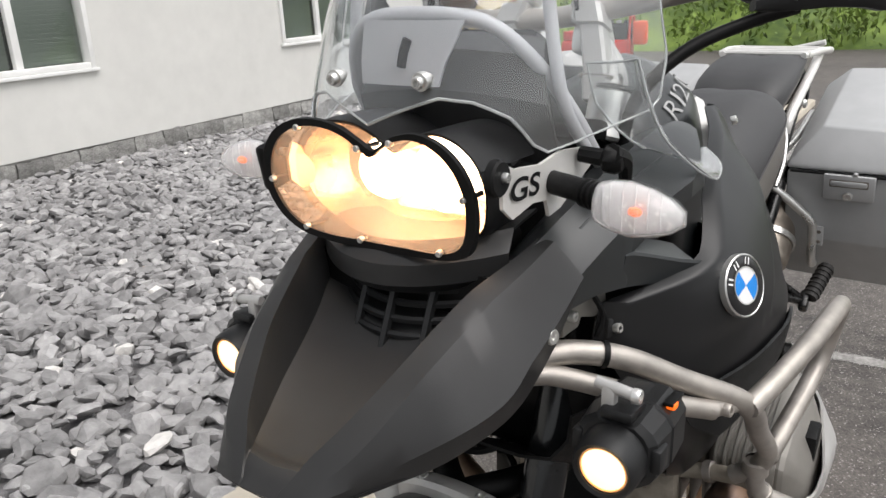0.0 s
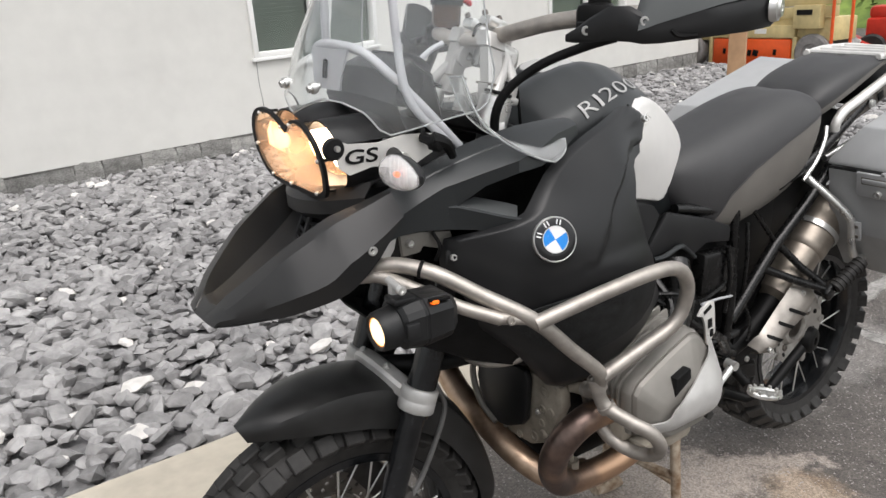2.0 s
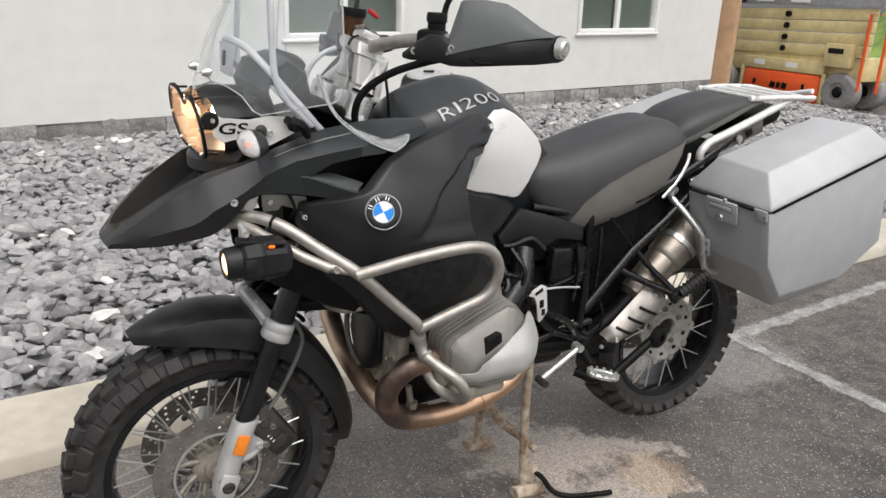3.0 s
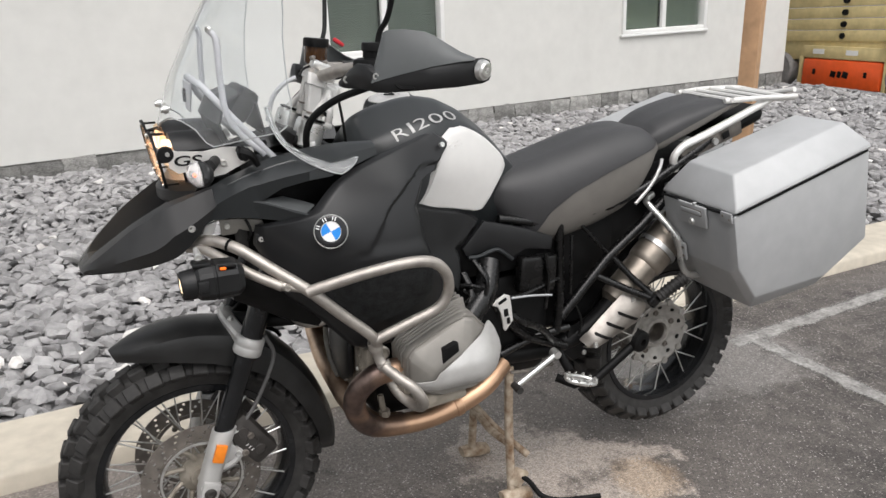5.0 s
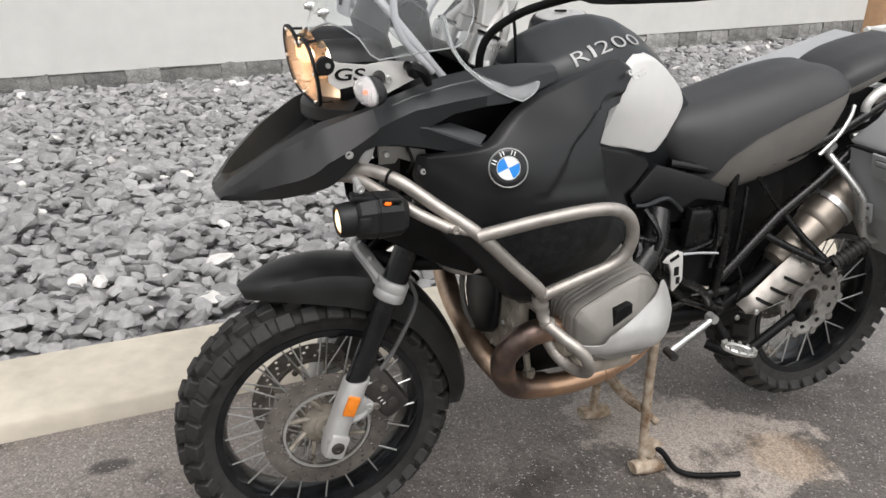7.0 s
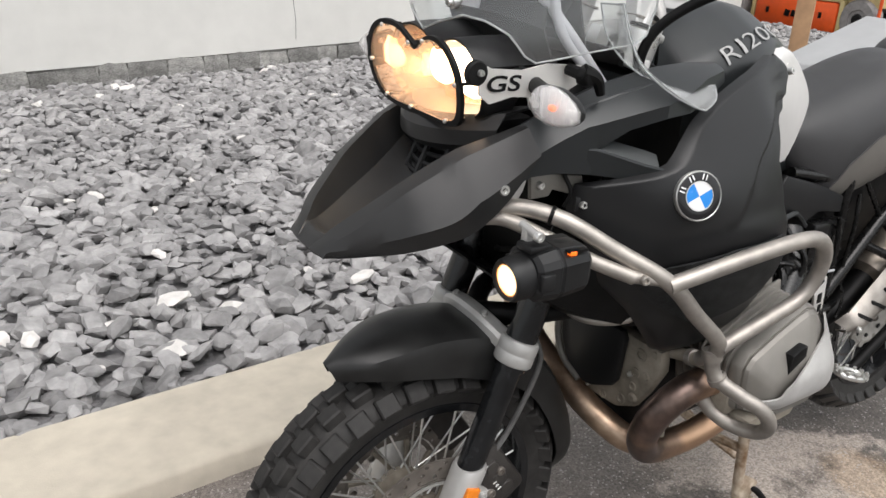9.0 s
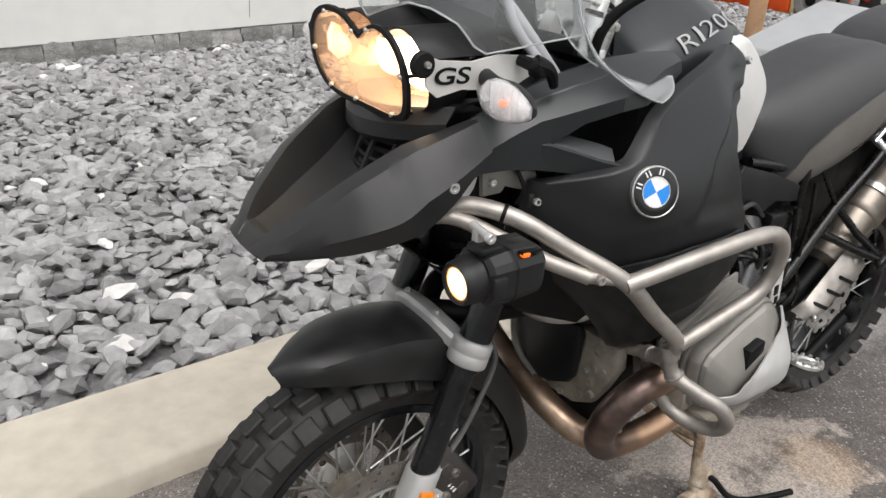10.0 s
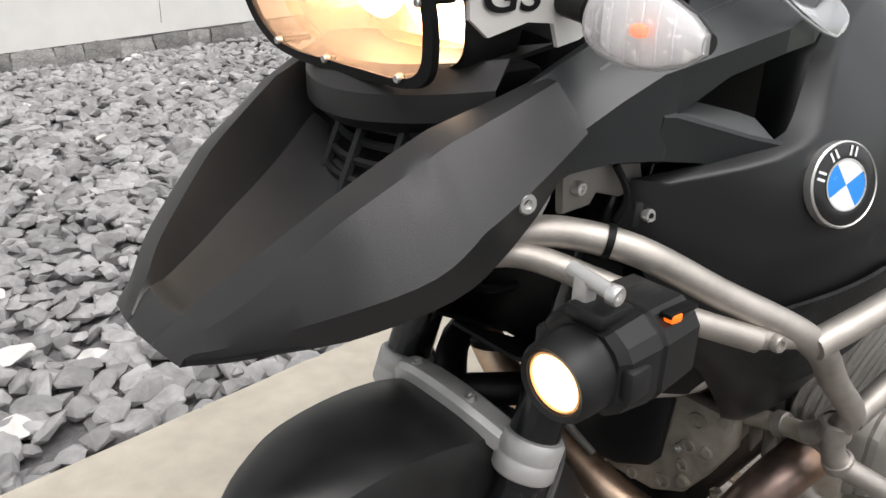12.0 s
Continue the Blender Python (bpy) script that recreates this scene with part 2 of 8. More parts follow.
M_HUB = mat("dusty_cast_hub", (0.33, 0.315, 0.29), 0.55, 0.3, var=0.3, scale=40, bump=0.3, bscale=300, bdist=0.0008)
M_COVER = mat("engine_cover_grey", (0.23, 0.218, 0.198), 0.5, 0.4, var=0.14, scale=24, bump=0.25, bscale=380, bdist=0.0007)
M_DIRTY = mat("dirty_alloy", (0.36, 0.318, 0.255), 0.7, 0.2, var=0.5, scale=30, bump=0.5, bscale=160, bdist=0.002, col2=(0.40, 0.36, 0.30))
# dark brown base carries the shade on the header's front loop
M_EXHAUST = mat("heat_tinted_shaded_pipe", (0.15, 0.112, 0.100), 0.36, 0.9, var=0.35, scale=34, bump=0.25, bscale=140, bdist=0.001, col2=(0.24, 0.172, 0.145))
M_COPPER = mat("copper_bloomed_pipe", (0.42, 0.275, 0.185), 0.38, 0.9, var=0.35, scale=26, bump=0.3, bscale=150, bdist=0.001, col2=(0.66, 0.50, 0.37))
M_FORK = mat("dusty_gloss_black_tube", (0.0055, 0.0062, 0.0075), 0.17, var=0.5, scale=90, bump=0.08, bscale=300, spec=0.5, col2=(0.015, 0.016, 0.0175))
M_FRAME = mat("gloss_black_frame", (0.0030, 0.0031, 0.0033), 0.27, var=0.5, scale=40, bump=0.12, bscale=260, spec=0.42, col2=(0.009, 0.009, 0.009))
M_MUDGUARD = mat("worn_black_mudguard", (0.0125, 0.0127, 0.0125), 0.40, var=0.35, scale=22, bump=0.18, bscale=800, bdist=0.0005, spec=0.5)


def heat_tint(m, x0, x1, col):
    """Copper bloom that grows along the pipe, ragged with noise."""
    nt = m.node_tree
    N, L = nt.nodes, nt.links
    bs = N["Principled BSDF"]
    src = bs.inputs["Base Color"].links[0].from_socket
    co = N.new("ShaderNodeTexCoord"); sp = N.new("ShaderNodeSeparateXYZ"); L.new(co.outputs["Object"], sp.inputs[0])
    no = N.new("ShaderNodeTexNoise"); no.inputs["Scale"].default_value = 11; no.inputs["Detail"].default_value = 5; L.new(co.outputs["Object"], no.inputs["Vector"])
    ma = N.new("ShaderNodeMath"); ma.operation = "MULTIPLY_ADD"; ma.inputs[1].default_value = 0.35; L.new(no.outputs["Fac"], ma.inputs[0]); L.new(sp.outputs["X"], ma.inputs[2])
    mr = N.new("ShaderNodeMapRange"); mr.inputs["From Min"].default_value = x0 + 0.17; mr.inputs["From Max"].default_value = x1 + 0.17; L.new(ma.outputs[0], mr.inputs["Value"])
    mx = N.new("ShaderNodeMix"); mx.data_type = "RGBA"; L.new(mr.outputs[0], mx.inputs["Factor"]); L.new(src, mx.inputs["A"]); mx.inputs["B"].default_value = (*col, 1)
    L.new(mx.outputs["Result"], bs.inputs["Base Color"])


heat_tint(M_EXHAUST, 0.40, 0.56, (0.60, 0.385, 0.25))
M_RUST = mat("muddy_rusty_steel", (0.33, 0.19, 0.095), 0.85, 0.1, var=0.5, scale=45, bump=0.8, bscale=160, bdist=0.003, col2=(0.55, 0.47, 0.37))
M_ALU = mat("case_aluminium", (0.44, 0.447, 0.45), 0.60, 0.35, var=0.07, scale=18, bump=0.12, bscale=300, bdist=0.0005)
M_DISC = mat("brake_disc_steel", (0.20, 0.18, 0.16), 0.45, 0.6, var=0.35, scale=30, bump=0.15, bscale=300)
M_SEAT = mat("seat_vinyl_black", (0.033, 0.033, 0.0345), 0.52, var=0.15, scale=20, bump=0.4, bscale=1100, bdist=0.0006)
M_SEATSIDE = mat("seat_vinyl_taupe", (0.128, 0.120, 0.108), 0.62, var=0.12, scale=20, bump=0.5, bscale=1100, bdist=0.0006)
M_SCREEN = glass("clear_screen", (0.955, 0.975, 0.98), 0.0, 1.52)
# the small diffuse share is a white veil standing in for reflections
M_SCREEN.node_tree.nodes["Principled BSDF"].inputs["Transmission Weight"].default_value = 0.975
M_DEFLECT = glass("hazy_clear_plastic", (0.95, 0.97, 0.97), 0.06, 1.40)
M_DEFLECT.node_tree.nodes["Principled BSDF"].inputs["Transmission Weight"].default_value = 0.86
# pale opaque colour stands in for light caught by the acrylic edges
M_EDGE = mat("acrylic_edge_highlight", (0.42, 0.44, 0.44), 0.15, var=0.1, scale=30, bump=0.0)
M_INDLENS = glass("indicator_lens", (0.98, 0.98, 0.98), 0.0, 1.22)
M_INDLENS.node_tree.nodes["Principled BSDF"].inputs["Transmission Weight"].default_value = 0.84
M_PRISM = mat("indicator_reflector", (0.74, 0.74, 0.73), 0.25, 0.3, var=0.12, scale=120, bump=0.25, bscale=350, bdist=0.001)
M_AMBER = mat("amber_plastic", (0.85, 0.24, 0.02), 0.3, var=0.1, scale=60, bump=0.2, bscale=500)
# warm base colour of the reflector carries the bulbs' glow
M_REFLECTOR = mat("lamp_reflector", (0.58, 0.47, 0.38), 0.26, 0.9, var=0.05, scale=18, bump=0.3, bscale=60, bdist=0.004)


def hazy(name, tint, amount, rough):
    """Scuffed clear plastic: mostly see-through, partly scattering what shines on it."""
    m = bpy.data.materials.new(name)
    m.use_nodes = True
    N, L = m.node_tree.nodes, m.node_tree.links
    clear, haze, gloss = N.new("ShaderNodeBsdfTransparent"), N.new("ShaderNodeBsdfTranslucent"), N.new("ShaderNodeBsdfGlossy")
    clear.inputs["Color"].default_value = (*tint, 1)
    haze.inputs["Color"].default_value = (*tint, 1)
    gloss.inputs["Roughness"].default_value = rough
    no = N.new("ShaderNodeTexNoise"); no.inputs["Scale"].default_value = 38; no.inputs["Detail"].default_value = 6
    mr = N.new("ShaderNodeMapRange"); mr.inputs["To Min"].default_value = amount * 0.6; mr.inputs["To Max"].default_value = amount * 1.4
    L.new(no.outputs["Fac"], mr.inputs["Value"])
    a, b = N.new("ShaderNodeMixShader"), N.new("ShaderNodeMixShader")
    L.new(mr.outputs[0], a.inputs[0]); L.new(clear.outputs[0], a.inputs[1]); L.new(haze.outputs[0], a.inputs[2])
    b.inputs[0].default_value = 0.05
    L.new(a.outputs[0], b.inputs[1]); L.new(gloss.outputs[0], b.inputs[2])
    L.new(b.outputs[0], N["Material Output"].inputs["Surface"])
    return m


# peach tint puts the lamp's warm glow into the clear plastic
M_GUARD = hazy("stone_guard_plastic", (1.0, 0.82, 0.66), 0.105, 0.12)
M_LENS = hazy("lamp_lens", (1.0, 0.86, 0.70), 0.02, 0.05)
M_BULB = glow("lit_bulb", (1.0, 0.85, 0.71), 11.0)
M_RIMGLOW = glow("painted_rim_glow", (1.0, 0.50, 0.20), 0.22)
M_SPOT = glow("lit_spot_lens", (1.0, 0.76, 0.46), 1.3)
M_AMBERLIT = glow("lit_amber", (1.0, 0.16, 0.01), 0.6)
M_BLUE = mat("enamel_blue", (0.015, 0.24, 0.72), 0.25, var=0.05, bump=0.0)
M_ENAMELW = mat("enamel_white", (0.82, 0.82, 0.82), 0.25, var=0.02, bump=0.0)
M_ENAMELB = mat("enamel_black", (0.010, 0.010, 0.011), 0.2, var=0.1, bump=0.0)
M_BRACKET = mat("pale_grey_bracket", (0.50, 0.51, 0.53), 0.45, 0.1, var=0.08, scale=20, bump=0.1)
M_BROWN = mat("brown_fluid_pot", (0.055, 0.024, 0.008), 0.12, var=0.2, scale=30, bump=0.0)
M_TEXT = mat("silver_lettering", (0.42, 0.42, 0.41), 0.4, 0.2, var=0.05, bump=0.0)
M_REDBIT = mat("red_plastic", (0.5, 0.01, 0.02), 0.4, var=0.1)

# ---- the setting ----
def ground_sheet():
    bm = bmesh.new()
    xs = [-140, -40, -12, -4.05, -4.0, -3, 0, 3, 6, 10.5, 10.55, 14, 40, 160]
    ys = [-140, -40, -12, -4, -1, 0, 0.16, 0.2, 3, 6.5, 6.55, 10, 40, 160]
    # the lot is excavated under the gravel bed
    vs = [[bm.verts.new((x, y + (kerb_y(x) if -1 < y < 9 and abs(x) < 15 else 0), -0.45 if -4.02 < x < 10.52 and 0.18 < y < 6.52 else 0)) for y in ys] for x in xs]
    for a, b in zip(vs, vs[1:]):
        for i in range(len(ys) - 1):
            bm.faces.new((a[i], b[i], b[i + 1], a[i + 1]))
    return tagged(obj("ground", bm, M_ASPHALT), "worn dark grey asphalt of a parking lot, stained", "asphalt", kind="structure")


def stain_nodes():
    """Damp and sandy patches with shapes of their own in the asphalt."""
    nt = M_ASPHALT.node_tree
    N, L = nt.nodes, nt.links
    bs = N["Principled BSDF"]
    src = bs.inputs["Base Color"].links[0].from_socket
    geo = N.new("ShaderNodeNewGeometry")

    def blob(cx, cy, rx, ry, soft, amp, scale):
        mp = N.new("ShaderNodeMapping"); mp.vector_type = "TEXTURE"
        mp.inputs["Location"].default_value = (cx, cy, 0); mp.inputs["Scale"].default_value = (rx, ry, 1)
        L.new(geo.outputs["Position"], mp.inputs["Vector"])
        ln = N.new("ShaderNodeVectorMath"); ln.operation = "LENGTH"; L.new(mp.outputs[0], ln.inputs[0])
        nz = N.new("ShaderNodeTexNoise"); nz.inputs["Scale"].default_value = scale; nz.inputs["Detail"].default_value = 7; nz.inputs["Roughness"].default_value = 0.65
        L.new(geo.outputs["Position"], nz.inputs["Vector"])
        ad = N.new("ShaderNodeMath"); ad.operation = "MULTIPLY_ADD"; ad.inputs[1].default_value = amp
        L.new(nz.outputs["Fac"], ad.inputs[0]); L.new(ln.outputs["Value"], ad.inputs[2])
        mr = N.new("ShaderNodeMapRange"); mr.inputs["From Min"].default_value = 1 + amp * 0.5 - soft; mr.inputs["From Max"].default_value = 1 + amp * 0.5 + soft
        mr.inputs["To Min"].default_value = 1; mr.inputs["To Max"].default_value = 0
        L.new(ad.outputs[0], mr.inputs["Value"])
        return mr.outputs[0]

    def over(src, fac, col, k):
        mx = N.new("ShaderNodeMix"); mx.data_type = "RGBA"
        ml = N.new("ShaderNodeMath"); ml.operation = "MULTIPLY"; ml.inputs[1].default_value = k
        L.new(fac, ml.inputs[0]); L.new(ml.outputs[0], mx.inputs[0])
        L.new(src, mx.inputs[6]); mx.inputs[7].default_value = (*col, 1)
        return mx.outputs[2]

    big = N.new("ShaderNodeTexNoise"); big.inputs["Scale"].default_value = 0.9; big.inputs["Detail"].default_value = 6
    L.new(geo.outputs["Position"], big.inputs["Vector"])
    mr = N.new("ShaderNodeMapRange"); mr.inputs["From Min"].default_value = 0.42; mr.inputs["From Max"].default_value = 0.68
    L.new(big.outputs["Fac"], mr.inputs["Value"])
    src = over(src, mr.outputs[0], (0.165, 0.154, 0.140), 0.55)
    # pale dust towards the kerb and round the stand
    src = over(src, blob(-0.75, 0.30, 1.05, 0.50, 0.25, 1.9, 3.0), (0.33, 0.305, 0.275), 0.5)
    # dust under the bike, made stronger to brighten the shaded ground there
    src = over(src, blob(0.75, 0.35, 0.9, 0.35, 0.35, 2.4, 4.5), (0.25, 0.232, 0.208), 0.6)
    src = over(src, blob(1.22, -0.14, 0.27, 0.23, 0.09, 2.4, 6.0), (0.50, 0.455, 0.40), 0.78)
    src = over(src, blob(1.05, 0.12, 0.20, 0.18, 0.12, 2.8, 8.0), (0.42, 0.385, 0.34), 0.75)
    src = over(src, blob(1.37, -0.22, 0.11, 0.12, 0.2, 1.4, 12.0), (0.44, 0.335, 0.22), 0.5)
    src = over(src, blob(-0.53, 0.40, 0.06, 0.03, 0.3, 0.9, 14.0), (0.03, 0.03, 0.03), 0.8)
    src = over(src, blob(2.15, 0.35, 0.5, 0.3, 0.2, 2.0, 6.0), (0.28, 0.275, 0.26), 0.6)
    # dark blotches of oil and damp
    dk = N.new("ShaderNodeTexNoise"); dk.inputs["Scale"].default_value = 2.6; dk.inputs["Detail"].default_value = 8; dk.inputs["Roughness"].default_value = 0.7
    L.new(geo.outputs["Position"], dk.inputs["Vector"])
    md = N.new("ShaderNodeMapRange"); md.inputs["From Min"].default_value = 0.56; md.inputs["From Max"].default_value = 0.66
    L.new(dk.outputs["Fac"], md.inputs["Value"])
    src = over(src, md.outputs[0], (0.030, 0.027, 0.025), 0.8)
    # aggregate: every little stone has its own tone, a few are white
    cell = N.new("ShaderNodeTexVoronoi"); cell.inputs["Scale"].default_value = 210
    L.new(geo.outputs["Position"], cell.inputs["Vector"])
    sc = N.new("ShaderNodeSeparateColor"); L.new(cell.outputs["Color"], sc.inputs[0])
    ml = N.new("ShaderNodeMapRange"); ml.inputs["To Min"].default_value = 0.62; ml.inputs["To Max"].default_value = 1.30
    L.new(sc.outputs[0], ml.inputs["Value"])
    hv = N.new("ShaderNodeHueSaturation"); L.new(src, hv.inputs["Color"]); L.new(ml.outputs[0], hv.inputs["Value"])
    src = hv.outputs[0]
    mw = N.new("ShaderNodeMapRange"); mw.inputs["From Min"].default_value = 0.955; mw.inputs["From Max"].default_value = 0.97
    L.new(sc.outputs[1], mw.inputs["Value"])
    src = over(src, mw.outputs[0], (0.46, 0.45, 0.43), 0.8)
    spk = N.new("ShaderNodeTexVoronoi"); spk.inputs["Scale"].default_value = 34
    L.new(geo.outputs["Position"], spk.inputs["Vector"])
    s2 = N.new("ShaderNodeMapRange"); s2.inputs["From Min"].default_value = 0.05; s2.inputs["From Max"].default_value = 0.12; s2.inputs["To Min"].default_value = 1; s2.inputs["To Max"].default_value = 0
    L.new(spk.outputs["Distance"], s2.inputs["Value"])
    src = over(src, s2.outputs[0], (0.46, 0.45, 0.43), 0.62)
    tint = N.new("ShaderNodeMix"); tint.data_type, tint.blend_type = "RGBA", "MULTIPLY"
    tint.inputs[0].default_value = 1.0; tint.inputs[7].default_value = (1.0, 0.955, 0.95, 1)
    L.new(src, tint.inputs[6])
    L.new(tint.outputs[2], bs.inputs["Base Color"])


def flat_strip(name, a, b, w, z, material, label, category):
    """A worn painted strip on the ground between two points; its local y runs across it."""
    a, b = Vector((*a, 0)), Vector((*b, 0))
    length = (b - a).length
    n = max(2, int(length / 0.25))
    bm = bmesh.new()
    rows = [[bm.verts.new((length * i / n, y, 0)) for y in (-w, 0, w)] for i in range(n + 1)]
    for p, q in zip(rows, rows[1:]):
        for k in (0, 1):
            bm.faces.new((p[k], q[k], q[k + 1], p[k + 1]))
    ob = tagged(obj(name, bm, material), label, category, kind="structure")
    t = (b - a).normalized()
    ob.matrix_world = Matrix.Translation(a + Vector((0, 0, z))) @ Matrix.Rotation(math.atan2(t.y, t.x), 4, "Z")
    return ob


def ragged_paint():
    """Paint that has worn away in spots and frays at the sides."""
    nt = M_LINE.node_tree
    N, L = nt.nodes, nt.links
    co = N.new("ShaderNodeTexCoord")
    sp = N.new("ShaderNodeSeparateXYZ"); L.new(co.outputs["Object"], sp.inputs[0])
    ab = N.new("ShaderNodeMath"); ab.operation = "ABSOLUTE"; L.new(sp.outputs["Y"], ab.inputs[0])
    total = ab.outputs[0]
    for scale, amount in ((9, 0.05), (60, 0.035), (260, 0.03)):
        nz = N.new("ShaderNodeTexNoise"); nz.inputs["Scale"].default_value = scale; nz.inputs["Detail"].default_value = 5
        L.new(co.outputs["Object"], nz.inputs["Vector"])
        ma = N.new("ShaderNodeMath"); ma.operation = "MULTIPLY_ADD"; ma.inputs[1].default_value = amount
        L.new(nz.outputs["Fac"], ma.inputs[0]); L.new(total, ma.inputs[2])
        total = ma.outputs[0]
    mr = N.new("ShaderNodeMapRange"); mr.inputs["From Min"].default_value = 0.088; mr.inputs["From Max"].default_value = 0.112
    mr.inputs["To Min"].default_value = 0.85; mr.inputs["To Max"].default_value = 0.0
    L.new(total, mr.inputs["Value"]); L.new(mr.outputs[0], N["Principled BSDF"].inputs["Alpha"])


def kerb_y(x):
    return 0.662 + 0.06 * x


def kerb(x0, x1):
    """Low, broad, cast kerb in lengths, with a rounded front edge."""
    prof = [(0.0, -0.02), (0.004, 0.055), (0.012, 0.066), (0.026, 0.073), (0.10, 0.076), (0.36, 0.078), (0.39, 0.072), (0.395, -0.02)]
    bm = bmesh.new()
    d = Vector((1, 0.06, 0)).normalized(); nrm = Vector((-d.y, d.x, 0))
    joints = [x0, 1.9, 5.0, x1]
    for ja, jb in zip(joints, joints[1:]):
        rings = []
        n = max(2, int((jb - ja) / 0.12))
        for i in range(n + 1):
            x = ja + 0.002 + (jb - ja - 0.004) * i / n
            rings.append([Vector((x, kerb_y(x), 0)) + nrm * (u + 0.002 * noise.noise((x * 4, u * 9, 1))) + Vector((0, 0, w + 0.0018 * noise.noise((x * 6, u * 12, 7)))) for u, w in prof])
        loft(rings, bm)
    return tagged(obj("kerb", bm, M_KERB, sharp=50), "low broad cream concrete kerb along the gravel bed", "kerb", kind="structure")


def wall_y(x):
    return 6.60 + 0.08 * x


def bed_z(x, y):
    """Height of the gravel bed: near the kerb's top, falling to the house."""
    k = min(1, max(0, (y - 1.1) / 5.6))
    return 0.045 - 0.085 * k + 0.018 * x * k + 0.02 * noise.noise((x * 0.9, y * 0.9, 3))


def gravel():
    bm = bmesh.new()
    nx, ny = 60, 30
    vs = [[bm.verts.new((x, y, bed_z(x, y) - 0.035)) for y in (kerb_y(x) + 0.38 + (wall_y(x) + 0.05 - kerb_y(x) - 0.38) * j / ny for j in range(ny + 1))] for x in (-4 + 15 * i / nx for i in range(nx + 1))]
    for a, b in zip(vs, vs[1:]):
        for j in range(ny):
            bm.faces.new((a[j], b[j], b[j + 1], a[j + 1]))
    tagged(obj("gravel_bed", bm, M_SOIL), "dark stone dust under the gravel bed", "soil", kind="structure")
    # a library of broken, flattish stones
    rnd = random.Random(11)
    lib = []
    for k in range(40):
        b = bmesh.new()
        sx, sy, sz = rnd.uniform(0.8, 1.25), rnd.uniform(0.58, 0.98), rnd.uniform(0.34, 0.60)
        for _ in range(rnd.randint(15, 26)):
            v = Vector((rnd.gauss(0, 1), rnd.gauss(0, 1), rnd.gauss(0, 1))).normalized() * rnd.uniform(0.82, 1)
            v = Vector([math.copysign(abs(c) ** 0.9, c) for c in v])
            b.verts.new((v.x * sx, v.y * sy, v.z * sz))
        r = bmesh.ops.convex_hull(b, input=b.verts)
        bmesh.ops.delete(b, geom=list({g for g in r["geom_interior"] + r["geom_unused"] if isinstance(g, bmesh.types.BMVert)}), context="VERTS")
        bmesh.ops.triangulate(b, faces=b.faces[:])
        b.verts.ensure_lookup_table(); b.verts.index_update()
        lib.append((np.array([v.co[:] for v in b.verts]), [[v.index for v in f.verts] for f in b.faces]))
        b.free()
    V, F, MI = [], [], []
    base = 0

    def stone(x, y, z, s, tilt, pale=False):
        nonlocal base
        v, f = lib[rnd.randrange(len(lib))]
        e = Euler((rnd.gauss(0, tilt), rnd.gauss(0, tilt), rnd.uniform(0, 6.28))).to_matrix()
        p = v * s @ np.array(e).T + np.array((x, y, z))
        V.append(p)
        F.extend([[i + base for i in t] for t in f]); MI.extend([1 if pale else 0] * len(f))
        base += len(v)

    step = 0.061
    x = -3.95
    while x < 10.6:
        y = kerb_y(x) + 0.43
        while y < wall_y(x) - 0.06:
            far = y > 4.5 or x > 6
            if not (far and rnd.random() < 0.25):
                px, py = x + rnd.uniform(-0.04, 0.04), y + rnd.uniform(-0.04, 0.04)
                s = rnd.choice((0.036, 0.044, 0.05, 0.058, 0.07)) * rnd.uniform(0.85, 1.15) * (1.12 if far else 1)
                stone(px, py, bed_z(px, py) + rnd.uniform(-0.018, 0.018), s, 0.30, rnd.random() < 0.010)
            y += step
        x += step
    # one larger pale stone and a few flat slabs on top
    for px, py, s, pale in ((-0.065, 1.622, 0.062, True), (0.639, 1.478, 0.055, True), (-0.55, 1.55, 0.045, True), (0.55, 2.6, 0.09, False), (1.2, 3.4, 0.1, False), (-0.9, 2.4, 0.1, False), (2.6, 2.2, 0.1, False), (-0.3, 3.1, 0.09, False)):
        stone(px, py, bed_z(px, py) + 0.05, s, 0.3, pale)
    me = bpy.data.meshes.new("gravel")
    me.from_pydata(np.concatenate(V).tolist(), [], F)
    me.materials.append(M_STONE); me.materials.append(M_PALE)
    me.polygons.foreach_set("material_index", MI)
    return tagged(new("gravel", me), "loose broken grey slate gravel, some pale stones", "gravel", kind="stuff")


WALL_RISE = 0.025
WINDOWS = ((2.52, 4.06, 0.875), (6.90, 8.53, 0.885))


